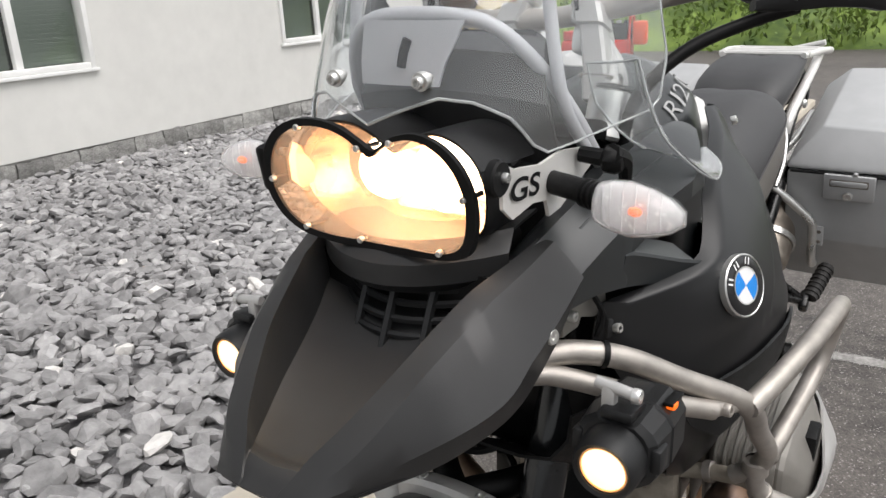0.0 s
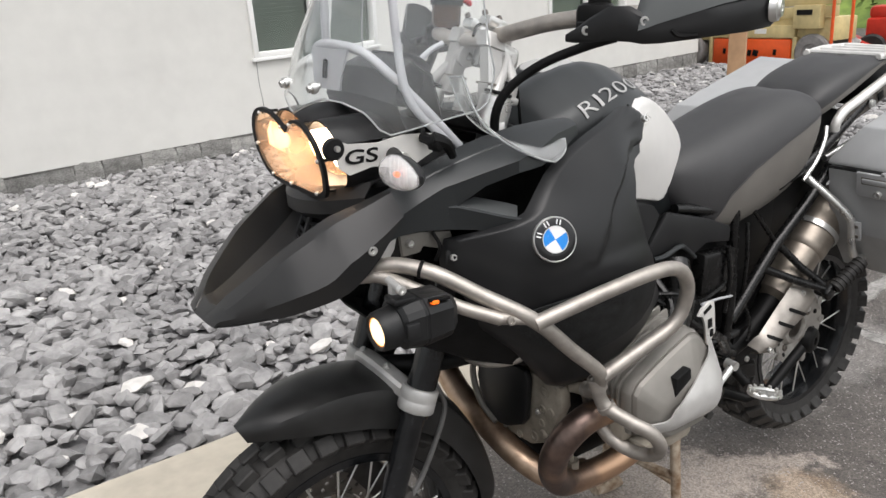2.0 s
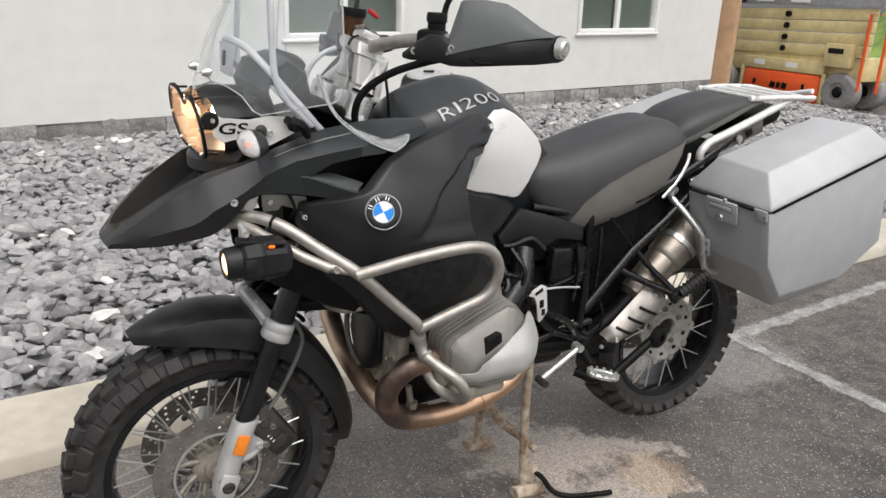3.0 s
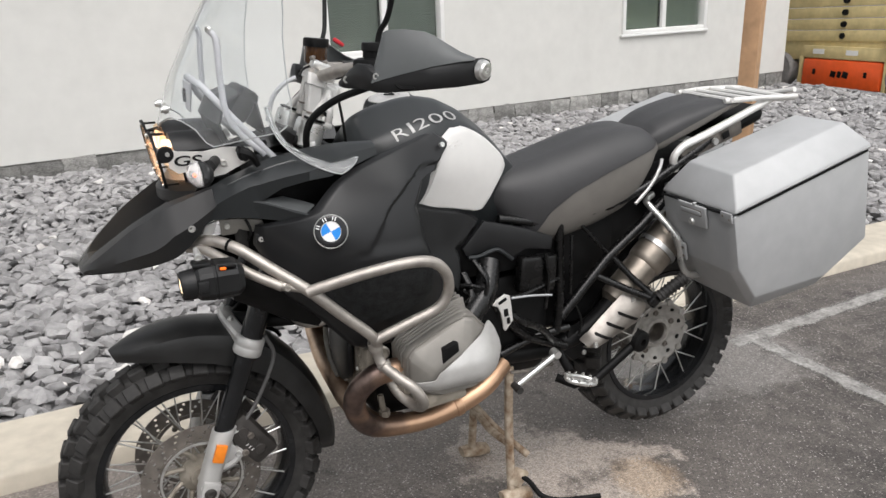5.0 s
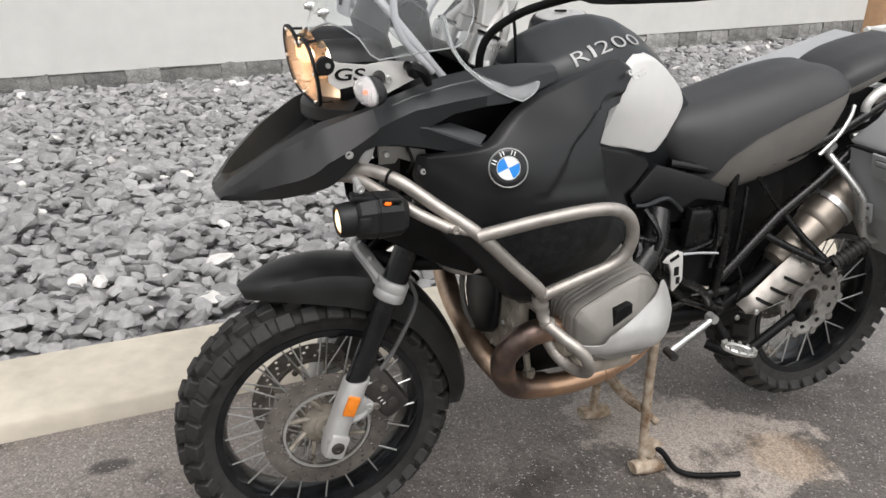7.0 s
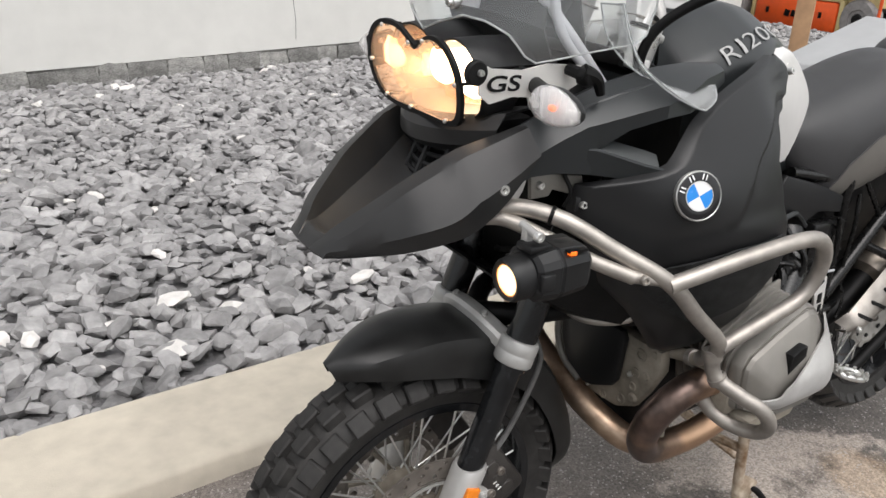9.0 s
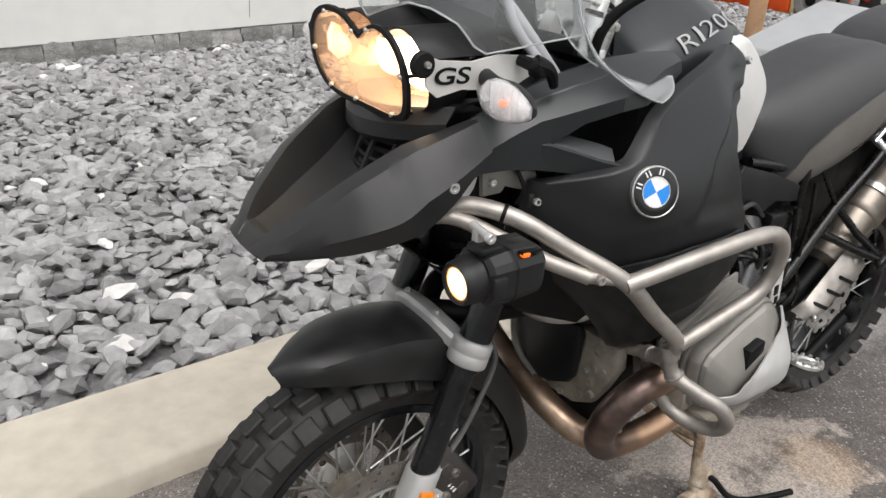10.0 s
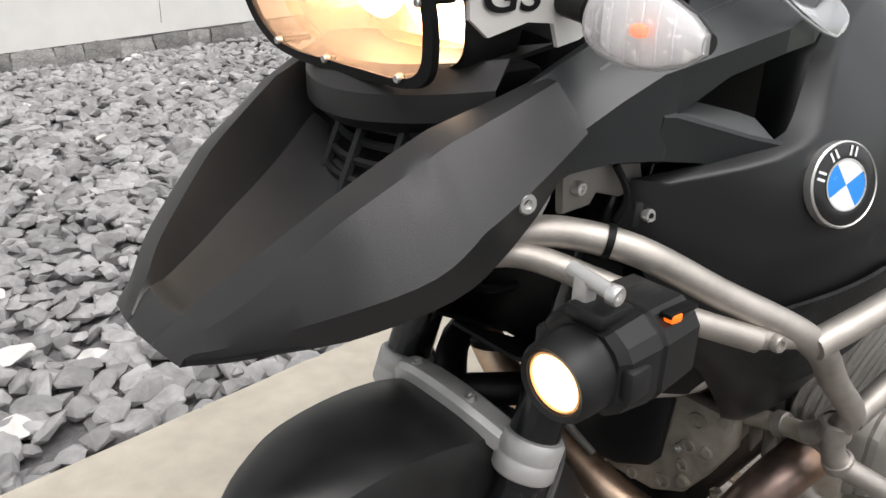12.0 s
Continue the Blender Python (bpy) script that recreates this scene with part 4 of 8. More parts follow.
def front_end():
    wh = wheel("front_wheel", FW, 0.338, 0.243, 0.115, 34, "black spoked front wheel with knobbly tyre")
    part("hub", lathe([(0.0, -0.075), (0.028, -0.075), (0.03, -0.06), (0.055, -0.05), (0.055, -0.038), (0.032, -0.03), (0.032, 0.03), (0.055, 0.038), (0.055, 0.05), (0.03, 0.06), (0.028, 0.075), (0, 0.075)], FW, (0, 1, 0), 32), M_DIRTY, wh)
    spokes(wh, FW, 0.052, 0.044, 0.236, 0.040, 20, 0.38)
    for s in (-1, 1):
        d = part("brake_disc", disc_mesh(FW, s * 0.072, 0.112, 0.1525, 44, 3, 0.0045), M_DISC, wh, "drilled steel brake disc")
        part("disc_carrier", lathe([(0.098, 0), (0.108, 0), (0.108, s * 0.003), (0.098, s * 0.005)], FW + Vector((0, s * 0.072, 0)), (0, 1, 0), 48, closed=True), M_DISC, wh)
        for k in range(8):
            t = k * math.pi / 4 + 0.2
            part("carrier_arm", sweep([FW + Vector((r * math.cos(t + 0.25 * q), s * (0.060 + 0.012 * q), r * math.sin(t + 0.25 * q))) for r, q in ((0.05, 0), (0.075, 0.5), (0.103, 1))], 0.0065, 6, n=2), M_DIRTY, wh)
        for k in range(6):
            t = k * math.pi / 3
            bolt(wh, FW + Vector((0.082 * math.cos(t), s * 0.079, 0.082 * math.sin(t))), (0, s, 0), 0.008, M_DISC)
    part("sensor_ring", lathe([(0.100, -0.078), (0.106, -0.078), (0.106, -0.081), (0.100, -0.081)], FW, (0, 1, 0), 60, closed=True), M_BRIGHT, wh)
    part("axle", sweep([(FW.x, -0.135, FW.z), (FW.x, 0.135, FW.z)], 0.013, 14, smooth=False), M_BRIGHT, wh)
    # fork legs
    ax = Vector((0.142, 0, 0.702 - 0.325)).normalized()
    for s in (-1, 1):
        y = s * 0.108
        P = lambda d, f=0.0: Vector((0.0, y, 0.325)) + ax * d + Vector((f, 0, 0))
        leg = part("fork_leg", sweep([P(0.15), P(0.37)], 0.0245, 20, smooth=False), M_FORK, BIKE, "black fork tube with silver slider")
        rings = []
        for d, w, t, f in ((-0.03, 0.020, 0.026, 0.004), (0.0, 0.028, 0.030, 0.004), (0.05, 0.027, 0.030, 0.0), (0.11, 0.028, 0.031, 0), (0.165, 0.029, 0.031, 0), (0.172, 0.026, 0.028, 0)):
            c = P(d, f)
            rings.append([c + Vector((w * math.copysign(abs(math.cos(a)) ** 0.75, math.cos(a)), t * math.copysign(abs(math.sin(a)) ** 0.75, math.sin(a)), 0)) for a in (2 * math.pi * k / 20 for k in range(20))])
        sl = part("slider", loft(rings), M_CAST, leg, "silver painted fork slider")
        foot = bmesh.new()
        box(Vector((0, 0, 0)), (0.046, 0.014, 0.062), 0.006, bm=foot)
        b3 = bmesh.new(); put(foot, b3, Matrix.Translation(P(0.000, 0.004) + Vector((0, s * 0.029, 0))) @ Matrix.Rotation(radians(20), 4, "Y"))
        part("slider_foot", b3, M_CAST, leg)
        lugs = [(0.045, 0.168), (0.075, 0.176), (0.092, 0.160), (0.090, 0.140), (0.074, 0.126), (0.080, 0.105), (0.100, 0.094), (0.104, 0.074), (0.088, 0.062), (0.062, 0.062), (0.040, 0.048), (0.030, 0.070)]
        cp = part("caliper_plate", prism(lugs, lambda u, v, w: Vector((u, s * (0.102 + w), 0.325 + v)), 0.014, 0.004), M_CAST, leg, "cast silver caliper lugs")
        for u, v in ((0.078, 0.157), (0.088, 0.080)):
            bolt(cp, (u, s * 0.1165, 0.325 + v), (0, s, 0), 0.009, M_CAST)
        part("pinch_hole", lathe([(0.0, 0.001), (0.0055, 0.001), (0.007, 0.003), (0.014, 0.002), (0.016, 0.0)], P(0.0, 0.004) + Vector((0, s * 0.0365, 0)), (0, s, 0), 18), M_CALIPER, leg)
        rb = box((0, 0, 0), (0.029, 0.010, 0.050), 0.003)
        b2 = bmesh.new(); put(rb, b2, Matrix.Translation(P(0.115, -0.002) + Vector((0, s * 0.033, 0))) @ Matrix.Rotation(radians(20), 4, "Y"))
        part("side_reflector", b2, M_AMBER, leg, "amber reflector")
        part("upper_tube", sweep([P(0.37), P(0.80)], 0.0285, 20, smooth=False), M_FORK, leg)
        part("clamp_ring", lathe([(0.0285, -0.002), (0.034, 0.0), (0.036, 0.003), (0.036, 0.020), (0.0352, 0.0215), (0.0352, 0.0235), (0.036, 0.025), (0.036, 0.042), (0.033, 0.046), (0.028, 0.047)], P(0.380), ax, 28), M_CAST, leg, "silver clamp ring")
        part("brake_line", sweep([P(0.42, 0.035), P(0.36, 0.055) + Vector((0.02, 0, 0)), P(0.28, 0.075), P(0.20, 0.06), P(0.15, 0.03)], 0.0052, 8), M_HOSE, leg, "thin grey brake hose")
        # caliper
        cal = bmesh.new()
        box(FW + Vector((0.128, s * 0.090, 0.098)), (0.074, 0.05, 0.150), 0.014, rot=(0, -34, 0), bm=cal)
        box(FW + Vector((0.118, s * 0.102, 0.094)), (0.050, 0.032, 0.120), 0.010, rot=(0, -34, 0), bm=cal)
        for d in (-0.036, 0.0, 0.036):
            lathe([(0.0, 0.006), (0.013, 0.006), (0.016, 0.002), (0.016, -0.01)], FW + Vector((0.128 - d * 0.55, s * 0.114, 0.098 + d * 0.83)), (0, s, 0), 16, cal)
        ca = part("brake_caliper", cal, M_CALIPER, BIKE, "black four-piston brake caliper")
        bars = bmesh.new()
        for k in range(3):
            box(FW + Vector((0.116 + k * 0.006, s * 0.1195, 0.092 - k * 0.009)), (0.008, 0.002, 0.0020), 0, rot=(0, -34, 0), bm=bars)
        part("caliper_marks", bars, M_WHITE, ca, "pale lettering bars")
        brk = bmesh.new()
        sweep([P(0.05, 0.02), P(0.06, 0.05), P(0.09, 0.07)], 0.011, 8, bm=brk)
        sweep([P(0.15, 0.02), P(0.155, 0.045), P(0.13, 0.075)], 0.011, 8, bm=brk)
        sweep([P(0.09, 0.07), P(0.13, 0.075)], 0.009, 8, smooth=False, bm=brk)
        part("caliper_mount", brk, M_CAST, leg)
        for d in (0.085, 0.135):
            bolt(leg, P(d, 0.075) + Vector((0, s * 0.012, 0)), (0, s, 0), 0.009, M_DISC)
    # bridge between the legs
    br = bmesh.new()
    c = Vector((0.0, 0, 0.325)) + ax * 0.40
    rings = []
    for y in np.linspace(-0.09, 0.09, 11):
        k = 1 - (y / 0.104) ** 2
        o = c + Vector((-0.004 - 0.030 * k, y, 0.006 + 0.042 * k))
        rings.append([o + Vector(q) for q in ((-0.016, 0, -0.012), (-0.010, 0, -0.016), (0.014, 0, -0.016), (0.018, 0, -0.010), (0.018, 0, 0.008), (0.012, 0, 0.013), (-0.010, 0, 0.014), (-0.016, 0, 0.008))])
    loft(rings, br)
    part("fork_bridge", br, M_CAST, BIKE, "silver cast fork bridge")
    for s in (-1, 1):
        bolt(BIKE, c + Vector((-0.028, s * 0.045, 0.053)), (-0.3, 0, 0.9), 0.007)
    # telelever arm
    arm = bmesh.new()
    for s in (-1, 1):
        sweep([(0.12, 0.0, 0.735), (0.22, s * 0.08, 0.745), (0.42, s * 0.10, 0.74)], 0.020, 10, bm=arm)
    part("suspension_arm", arm, M_DULLBLACK, BIKE)
    part("front_spring", sweep([(0.21 + 0.036 * math.cos(t), 0.036 * math.sin(t), 0.66 + 0.012 * t + 0.0) for t in np.linspace(0, 44, 150)], 0.006, 6, n=1, smooth=False), M_DULLBLACK, BIKE)
    # mudguard
    ridge = [(-8, 0.385), (5, 0.384), (20, 0.380), (35, 0.385), (55, 0.402), (75, 0.418), (95, 0.420), (108, 0.418), (116, 0.412)]
    half = [(-8, 0.006), (-5, 0.026), (1, 0.050), (9, 0.066), (25, 0.076), (55, 0.082), (80, 0.082), (100, 0.074), (109, 0.050), (114, 0.024), (117, 0.006)]
    drop = [(-8, 0.02), (0, 0.035), (20, 0.045), (45, 0.055), (60, 0.066), (74, 0.074), (90, 0.064), (103, 0.040), (112, 0.018), (117, 0.006)]
    rows = []
    for a in np.linspace(-8, 115, 60):
        r, h, d = soft_lerp(ridge, a, 5), soft_lerp(half, a, 2.0), soft_lerp(drop, a, 3)
        row = []
        for u in np.linspace(-1, 1, 19):
            k = abs(u)
            y = h * (k / 0.72 if k < 0.72 else 1.0 + 0.04 * (k - 0.72)) * (1 if u > 0 else -1)
            q = r - 0.022 * (k / 0.72) ** 2.4 if k < 0.72 else r - 0.022 - d * (k - 0.72) / 0.28
            row.append(FW + Vector((q * math.cos(radians(a)), y, q * math.sin(radians(a)))))
        rows.append(row)
    part("front_mudguard", shell(rows, 0.004), M_MUDGUARD, BIKE, "matte black plastic front mudguard", sharp=30)


def beak():
    """The nose: scooped bill with thick side walls."""
    st = [  # x, floor z, inner rim y z, ridge y z, widest line y z, lower edge y z
        (-0.205, 0.935, 0.026, 0.938, 0.042, 0.9395, 0.058, 0.939, 0.055, 0.931),
        (-0.188, 0.949, 0.040, 0.957, 0.068, 0.960, 0.079, 0.948, 0.074, 0.934),
        (-0.165, 0.945, 0.060, 0.983, 0.087, 0.983, 0.097, 0.957, 0.091, 0.938),
        (-0.11, 0.960, 0.086, 1.026, 0.107, 1.023, 0.137, 0.978, 0.123, 0.947),
        (-0.05, 0.988, 0.104, 1.064, 0.123, 1.058, 0.167, 1.000, 0.149, 0.962),
        (-0.01, 1.012, 0.116, 1.087, 0.134, 1.082, 0.175, 1.028, 0.160, 0.975),
        (0.02, 1.030, 0.130, 1.105, 0.146, 1.103, 0.180, 1.058, 0.167, 0.998),
        (0.045, 1.042, 0.137, 1.119, 0.152, 1.119, 0.184, 1.088, 0.174, 1.026),
    ]
    fine = [tuple(v) for v in zip(*[spline_1d([r[k] for r in st], 4) for k in range(10)])]
    rows = []
    for x, fz, iy, iz, ry, rz, cy, cz, ly, lz in fine:
        L_ = []
        for s in (-1, 1):
            h = [(s * ly, lz), (s * (ly + cy) / 2, (lz + cz) / 2), (s * cy, cz), (s * ((ry + cy) / 2 + 0.0015), (rz + cz) / 2), (s * ry, rz), (s * (iy + ry) / 2, (iz + rz) / 2 + 0.0005), (s * iy, iz), (s * iy * 0.955, iz * 0.6 + fz * 0.4), (s * iy * 0.88, fz * 0.85 + iz * 0.15), (s * iy * 0.6, fz + 0.002)]
            L_.append(h)
        row = L_[0] + [(0, fz - 0.001)] + L_[1][::-1]
        # the rear edge slants back towards the top
        lean = 0.042 * max(0, (x + 0.01) / 0.055)
        rows.append([(x + 0.010 * (abs(y) / 0.07) ** 2 * min(1, max(0, (-0.09 - x) / 0.10)) + (lean * min(1, max(0, (z - lz) / (cz - lz))) if abs(y) > iy * 0.94 else 0), y, z) for y, z in row])
    tip = [(x - 0.004, y * 0.97, 0.931 + (z - 0.931) * 0.25) for x, y, z in rows[0]]
    bk = part("beak", shell([tip] + rows, 0.004), M_BEAK, BIKE, "matte black plastic nose beak", sharp=26)
    # the underside keeps the plain black without the lifted base
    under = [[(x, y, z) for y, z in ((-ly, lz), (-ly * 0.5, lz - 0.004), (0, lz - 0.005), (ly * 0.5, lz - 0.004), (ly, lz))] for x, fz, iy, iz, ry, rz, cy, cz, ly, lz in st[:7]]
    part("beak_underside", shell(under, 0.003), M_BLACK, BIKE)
    for s in (-1, 1):
        bolt(bk, (0.029, s * 0.1795, 1.042), (-0.25, s, 0.1), 0.0085)
    # brow over the air intake
    rows = []
    for x, z, w in ((0.0, 1.055, 0.9), (-0.016, 1.058, 0.94), (-0.028, 1.068, 1.0), (-0.028, 1.088, 1.0), (-0.010, 1.108, 0.98), (0.05, 1.114, 0.95)):
        rows.append([(x + 0.014 + 0.065 * (y / 0.12) ** 2, y * w + 0.012, z + 0.012 + 0.010 * (y / 0.12) ** 2) for y in np.linspace(-0.126, 0.126, 17)])
    part("intake_brow", shell(rows, 0.004), M_BEAK, BIKE, "matte black brow under the headlight", sharp=25)
    gr = bmesh.new()
    for z, x in ((1.004, -0.018), (1.020, -0.010), (1.036, -0.002), (1.052, 0.006), (1.066, 0.012)):
        sweep([(x + 0.07 * (y / 0.12) ** 2, y, z + 0.008 * (y / 0.12) ** 2) for y in np.linspace(-0.085 - (z - 1.02) * 0.8, 0.085 + (z - 1.02) * 0.8, 9)], 0.0045, 6, n=2, bm=gr)
    for y in (-0.045, 0.0, 0.045):
        sweep([(-0.022 + 0.07 * (y / 0.12) ** 2, y, 0.998), (0.012 + 0.07 * (y / 0.12) ** 2, y, 1.070)], 0.0055, 6, smooth=False, bm=gr)
    part("intake_grille", gr, M_BLACK, BIKE, "black slotted intake grille")
    part("intake_duct", shell([[(0.035, y, z) for y in np.linspace(-0.12, 0.12, 5)] for z in (1.0, 1.09)], 0.004), M_DULLBLACK, BIKE)


LAMP = [(0.151, 1.178), (0.145, 1.205), (0.126, 1.229), (0.096, 1.243), (0.062, 1.245), (0.034, 1.238), (0.014, 1.226), (0.000, 1.217), (-0.012, 1.224), (-0.030, 1.235), (-0.056, 1.240), (-0.082, 1.232), (-0.102, 1.213), (-0.113, 1.184), (-0.111, 1.152), (-0.101, 1.130), (-0.076, 1.120), (-0.030, 1.119), (0.030, 1.119), (0.075, 1.119), (0.110, 1.124), (0.134, 1.138), (0.147, 1.158)]
LAMP = [(p.x, p.y) for p in spline([(a, b, 0) for a, b in LAMP[-3:] + LAMP + LAMP[:3]], 3)[9:9 + 3 * len(LAMP)]]
LAMP_MID = (0.018, 1.182)


def lamp_x(z):
    return -0.028 + (1.25 - z) * 0.16


def ring_at(k, dx, pad=0.0):
    cy, cz = LAMP_MID
    out = []
    for y, z in LAMP:
        d = Vector((y - cy, z - cz)); l = d.length
        q = d * (k * (l + pad) / l)
        out.append(Vector((lamp_x(cz + q.y) + dx, cy + q.x, cz + q.y)))
    return out


def headlight():
    hl = part("headlight", loft([ring_at(0.940, 0.046), ring_at(0.968, 0.054), ring_at(0.950, 0.105), ring_at(0.733, 0.140), ring_at(0.376, 0.15)], cap=False), M_BLACK, BIKE, "lit twin headlight behind a clear stone guard")
    # bowl: open shell with bright inside
    b = loft([ring_at(0.926, 0.046), ring_at(0.874, 0.070), ring_at(0.760, 0.100), ring_at(0.400, 0.116), ring_at(0.075, 0.118)], cap=False)
    b.verts.ensure_lookup_table()
    b.faces.new([b.verts[i] for i in range(len(b.verts) - len(LAMP), len(b.verts))])
    part("reflector", b, M_REFLECTOR, hl, "shiny lamp reflector")
    # oversized glowing discs stand for the bulbs and the bowl they light
    bulb = bmesh.new()
    for y, r in ((0.052, 0.036), (-0.030, 0.042)):
        lathe([(0, 0.016), (r * 0.5, 0.014), (r * 0.85, 0.007), (r, -0.004), (r * 0.9, -0.012), (0, -0.014)], (lamp_x(1.183) + 0.082, y, 1.183), (-1, 0, 0), 28, bulb)
    part("bulb", bulb, M_BULB, hl, "glowing lamp bulbs")
    # housing glass: a shallow dome whose side wall shows lit from beside
    g = loft([ring_at(0.926, 0.0465), ring_at(0.926, 0.032), ring_at(0.874, 0.026), ring_at(0.564, 0.022), ring_at(0.047, 0.020)], cap=False)
    g.verts.ensure_lookup_table()
    g.faces.new([g.verts[i] for i in range(len(g.verts) - len(LAMP), len(g.verts))])
    gl = part("headlight_glass", g, M_LENS, hl, "clear lamp glass")
    gl.visible_shadow = False
    # stone guard: clear plate in a black rim, with screws
    pl = loft([ring_at(1.0, 0.0), ring_at(1.0, 0.004)])
    p = part("guard_plate", pl, M_GUARD, hl, "clear plastic stone guard")
    p.visible_shadow = False
    rim = bmesh.new()
    rr = [ring_at(0.97, -0.0012), ring_at(1.0, -0.0015, 0.0075), ring_at(1.0, 0.0045, 0.0085), ring_at(0.985, 0.0052)]
    n = len(LAMP)
    vs = [[rim.verts.new(v) for v in r] for r in rr]
    for i in range(4):
        A, B = vs[i], vs[(i + 1) % 4]
        for k in range(n):
            rim.faces.new((A[k], A[(k + 1) % n], B[(k + 1) % n], B[k]))
    part("guard_rim", rim, M_DULLBLACK, hl, "black rim of the stone guard")
    for i in (0, 9, 18, 27, 39, 48, 54, 60):
        q = ring_at(0.962, -0.001)[i]
        bolt(hl, q, (-1, 0, -0.1), 0.0036, h=0.003)
        part("guard_spacer", sweep([q + Vector((0.005, 0, 0)), q + Vector((0.034, 0, 0))], 0.0028, 8, smooth=False), M_DULLBLACK, hl)
    # side lugs and hood
    part("guard_lug", lathe([(0, 0.002), (0.016, 0.002), (0.018, 0.000), (0.018, -0.008)], (-0.003, -0.1395, 1.205), (0, -1, 0), 24), M_DULLBLACK, hl)
    part("guard_lug", box((0.012, 0.166, 1.190), (0.05, 0.016, 0.055), 0.006, rot=(0, -12, 0)), M_DULLBLACK, hl)
    hood = []
    for dx, k in ((0.040, 0.985), (0.06, 1.01), (0.11, 1.02), (0.15, 1.00)):
        rg = ring_at(k, dx)
        hood.append(rg[3:38])
    part("lamp_hood", shell(hood, 0.003), M_BLACK, hl)
    part("lamp_cradle", box((0.100, 0.018, 1.098), (0.12, 0.20, 0.04), 0.015), M_DULLBLACK, BIKE)
    # light that it throws
    li = bpy.data.lights.new("headlight_beam", "SPOT")
    li.energy, li.color, li.spot_size, li.spot_blend, li.shadow_soft_size = 2.2, (1.0, 0.82, 0.6), radians(150), 1.0, 0.05
    lo = new("headlight_beam", li)
    lo.parent = BIKE
    lo.matrix_local = look((-0.045, 0.02, 1.17), (-0.5, 0.0, 1.02))


def side_plates():
    """Laser-cut brackets with letters, indicators and driving lamps, both sides."""
    for s in (-1, 1):
        pl = [(0.000, 1.200), (0.008, 1.216), (0.022, 1.210), (0.075, 1.205), (0.120, 1.212), (0.185, 1.206), (0.192, 1.184), (0.120, 1.150), (0.095, 1.146), (0.088, 1.165), (0.060, 1.168), (0.020, 1.160), (0.002, 1.174)]
        yo = lambda x: s * (0.136 + 0.10 * max(0, x) * 0.3)
        b = prism(pl, lambda u, v, w: Vector((u, yo(u) + s * w, v)), 0.004)
        p = part("lamp_bracket", b, M_RACK, BIKE, "cut steel lamp bracket with black letters", smooth=False)
        if s < 0:
            t = writing("GS", 0.032, bold=0.0006)
            ob = bmesh.new()
            put(t, ob, Matrix.Translation((0.042, yo(0.042) - 0.0052, 1.187)) @ Matrix.Rotation(radians(2), 4, "Y") @ Matrix.Rotation(radians(90), 4, "X") @ Matrix(((1.62, 0.16, 0, 0), (0, 1, 0, 0), (0, 0, 1, 0), (0, 0, 0, 1))))
            part("letters", ob, M_DULLBLACK, p, "black letters", smooth=False)
        bolt(p, (0.000, s * 0.1425, 1.206), (0, s, 0), 0.005)
        bolt(p, (0.118, yo(0.118) + s * 0.005, 1.176), (0, s, 0), 0.008)
        # indicator
        stalk = bmesh.new()
        sweep([(0.100, s * 0.142, 1.182), (0.090, s * 0.170, 1.181), (0.062, s * 0.225, 1.180)], 0.0125, 12, smooth=False, bm=stalk)
        for k in range(5):
            lathe([(0.0125, -0.0025), (0.0150, -0.0015), (0.0150, 0.0015), (0.0125, 0.0025)], (0.078 - k * 0.0035, s * (0.192 + k * 0.007), 1.1805), (-0.45, s, 0), 14, stalk)
        st = part("indicator", stalk, M_DULLBLACK, BIKE, "clear-lens turn indicator on a ribbed black stalk")
        def pod(front, rear, k=1.0, x0=0.050):
            """Tear-shaped pod: depth forwards and backwards of its parting line."""
            rings = []
            for t, w, h in ((0.0, 0.016, 0.021), (0.012, 0.021, 0.026), (0.035, 0.023, 0.0285), (0.058, 0.020, 0.0245), (0.078, 0.014, 0.0165), (0.090, 0.006, 0.007)):
                rings.append([Vector((x0 + k * w * math.cos(a) * (rear if math.cos(a) > 0 else front), s * (0.214 + 0.045 * (1 - k) + k * t), 1.181 - 0.06 * t + k * h * math.sin(a))) for a in (2 * math.pi * q / 20 for q in range(20))])
            return loft(rings)
        part("indicator_shell", pod(0.1, 1.35, 0.9), M_BLACK, st, "black pod behind the lens")
        part("indicator_reflector", pod(0.12, 0.05, 0.83, 0.0465), M_PRISM, st, "pale lamp back")
        ln = pod(1.25, 0.02, 0.92, 0.0475)
        bmesh.ops.recalc_face_normals(ln, faces=ln.faces)
        bmesh.ops.solidify(ln, geom=ln.faces[:], thickness=0.002)
        g = part("indicator_lens", ln, M_INDLENS, st, "clear lens")
        g.visible_shadow = False
        ribs = bmesh.new()
        for q in range(5):
            y, h = 0.230 + 0.012 * q, (0.022, 0.024, 0.023, 0.020, 0.016)[q]
            sweep([(0.0435, s * y, 1.180 - h), (0.0420, s * y, 1.180), (0.0435, s * y, 1.180 + h)], 0.0010, 6, bm=ribs)
        part("lens_ribs", ribs, M_PRISM, st)
        part("indicator_bulb", lathe([(0, -0.007), (0.0035, -0.005), (0.0048, 0), (0.0035, 0.005), (0, 0.007)], (0.038, s * 0.256, 1.179), (0, 1, 0), 14), M_AMBERLIT, st, "amber bulb")
        # driving lamp
        c = Vector((0.003, s * 0.258, 0.941 if s < 0 else 0.930))
        bm = lathe([(0.0232, -0.014), (0.025, -0.020), (0.029, -0.022), (0.032, -0.017), (0.0335, 0.0), (0.034, 0.022), (0.038, 0.030), (0.040, 0.07), (0.037, 0.095), (0.026, 0.108), (0, 0.110)], c, (1, 0, 0.06), 28)
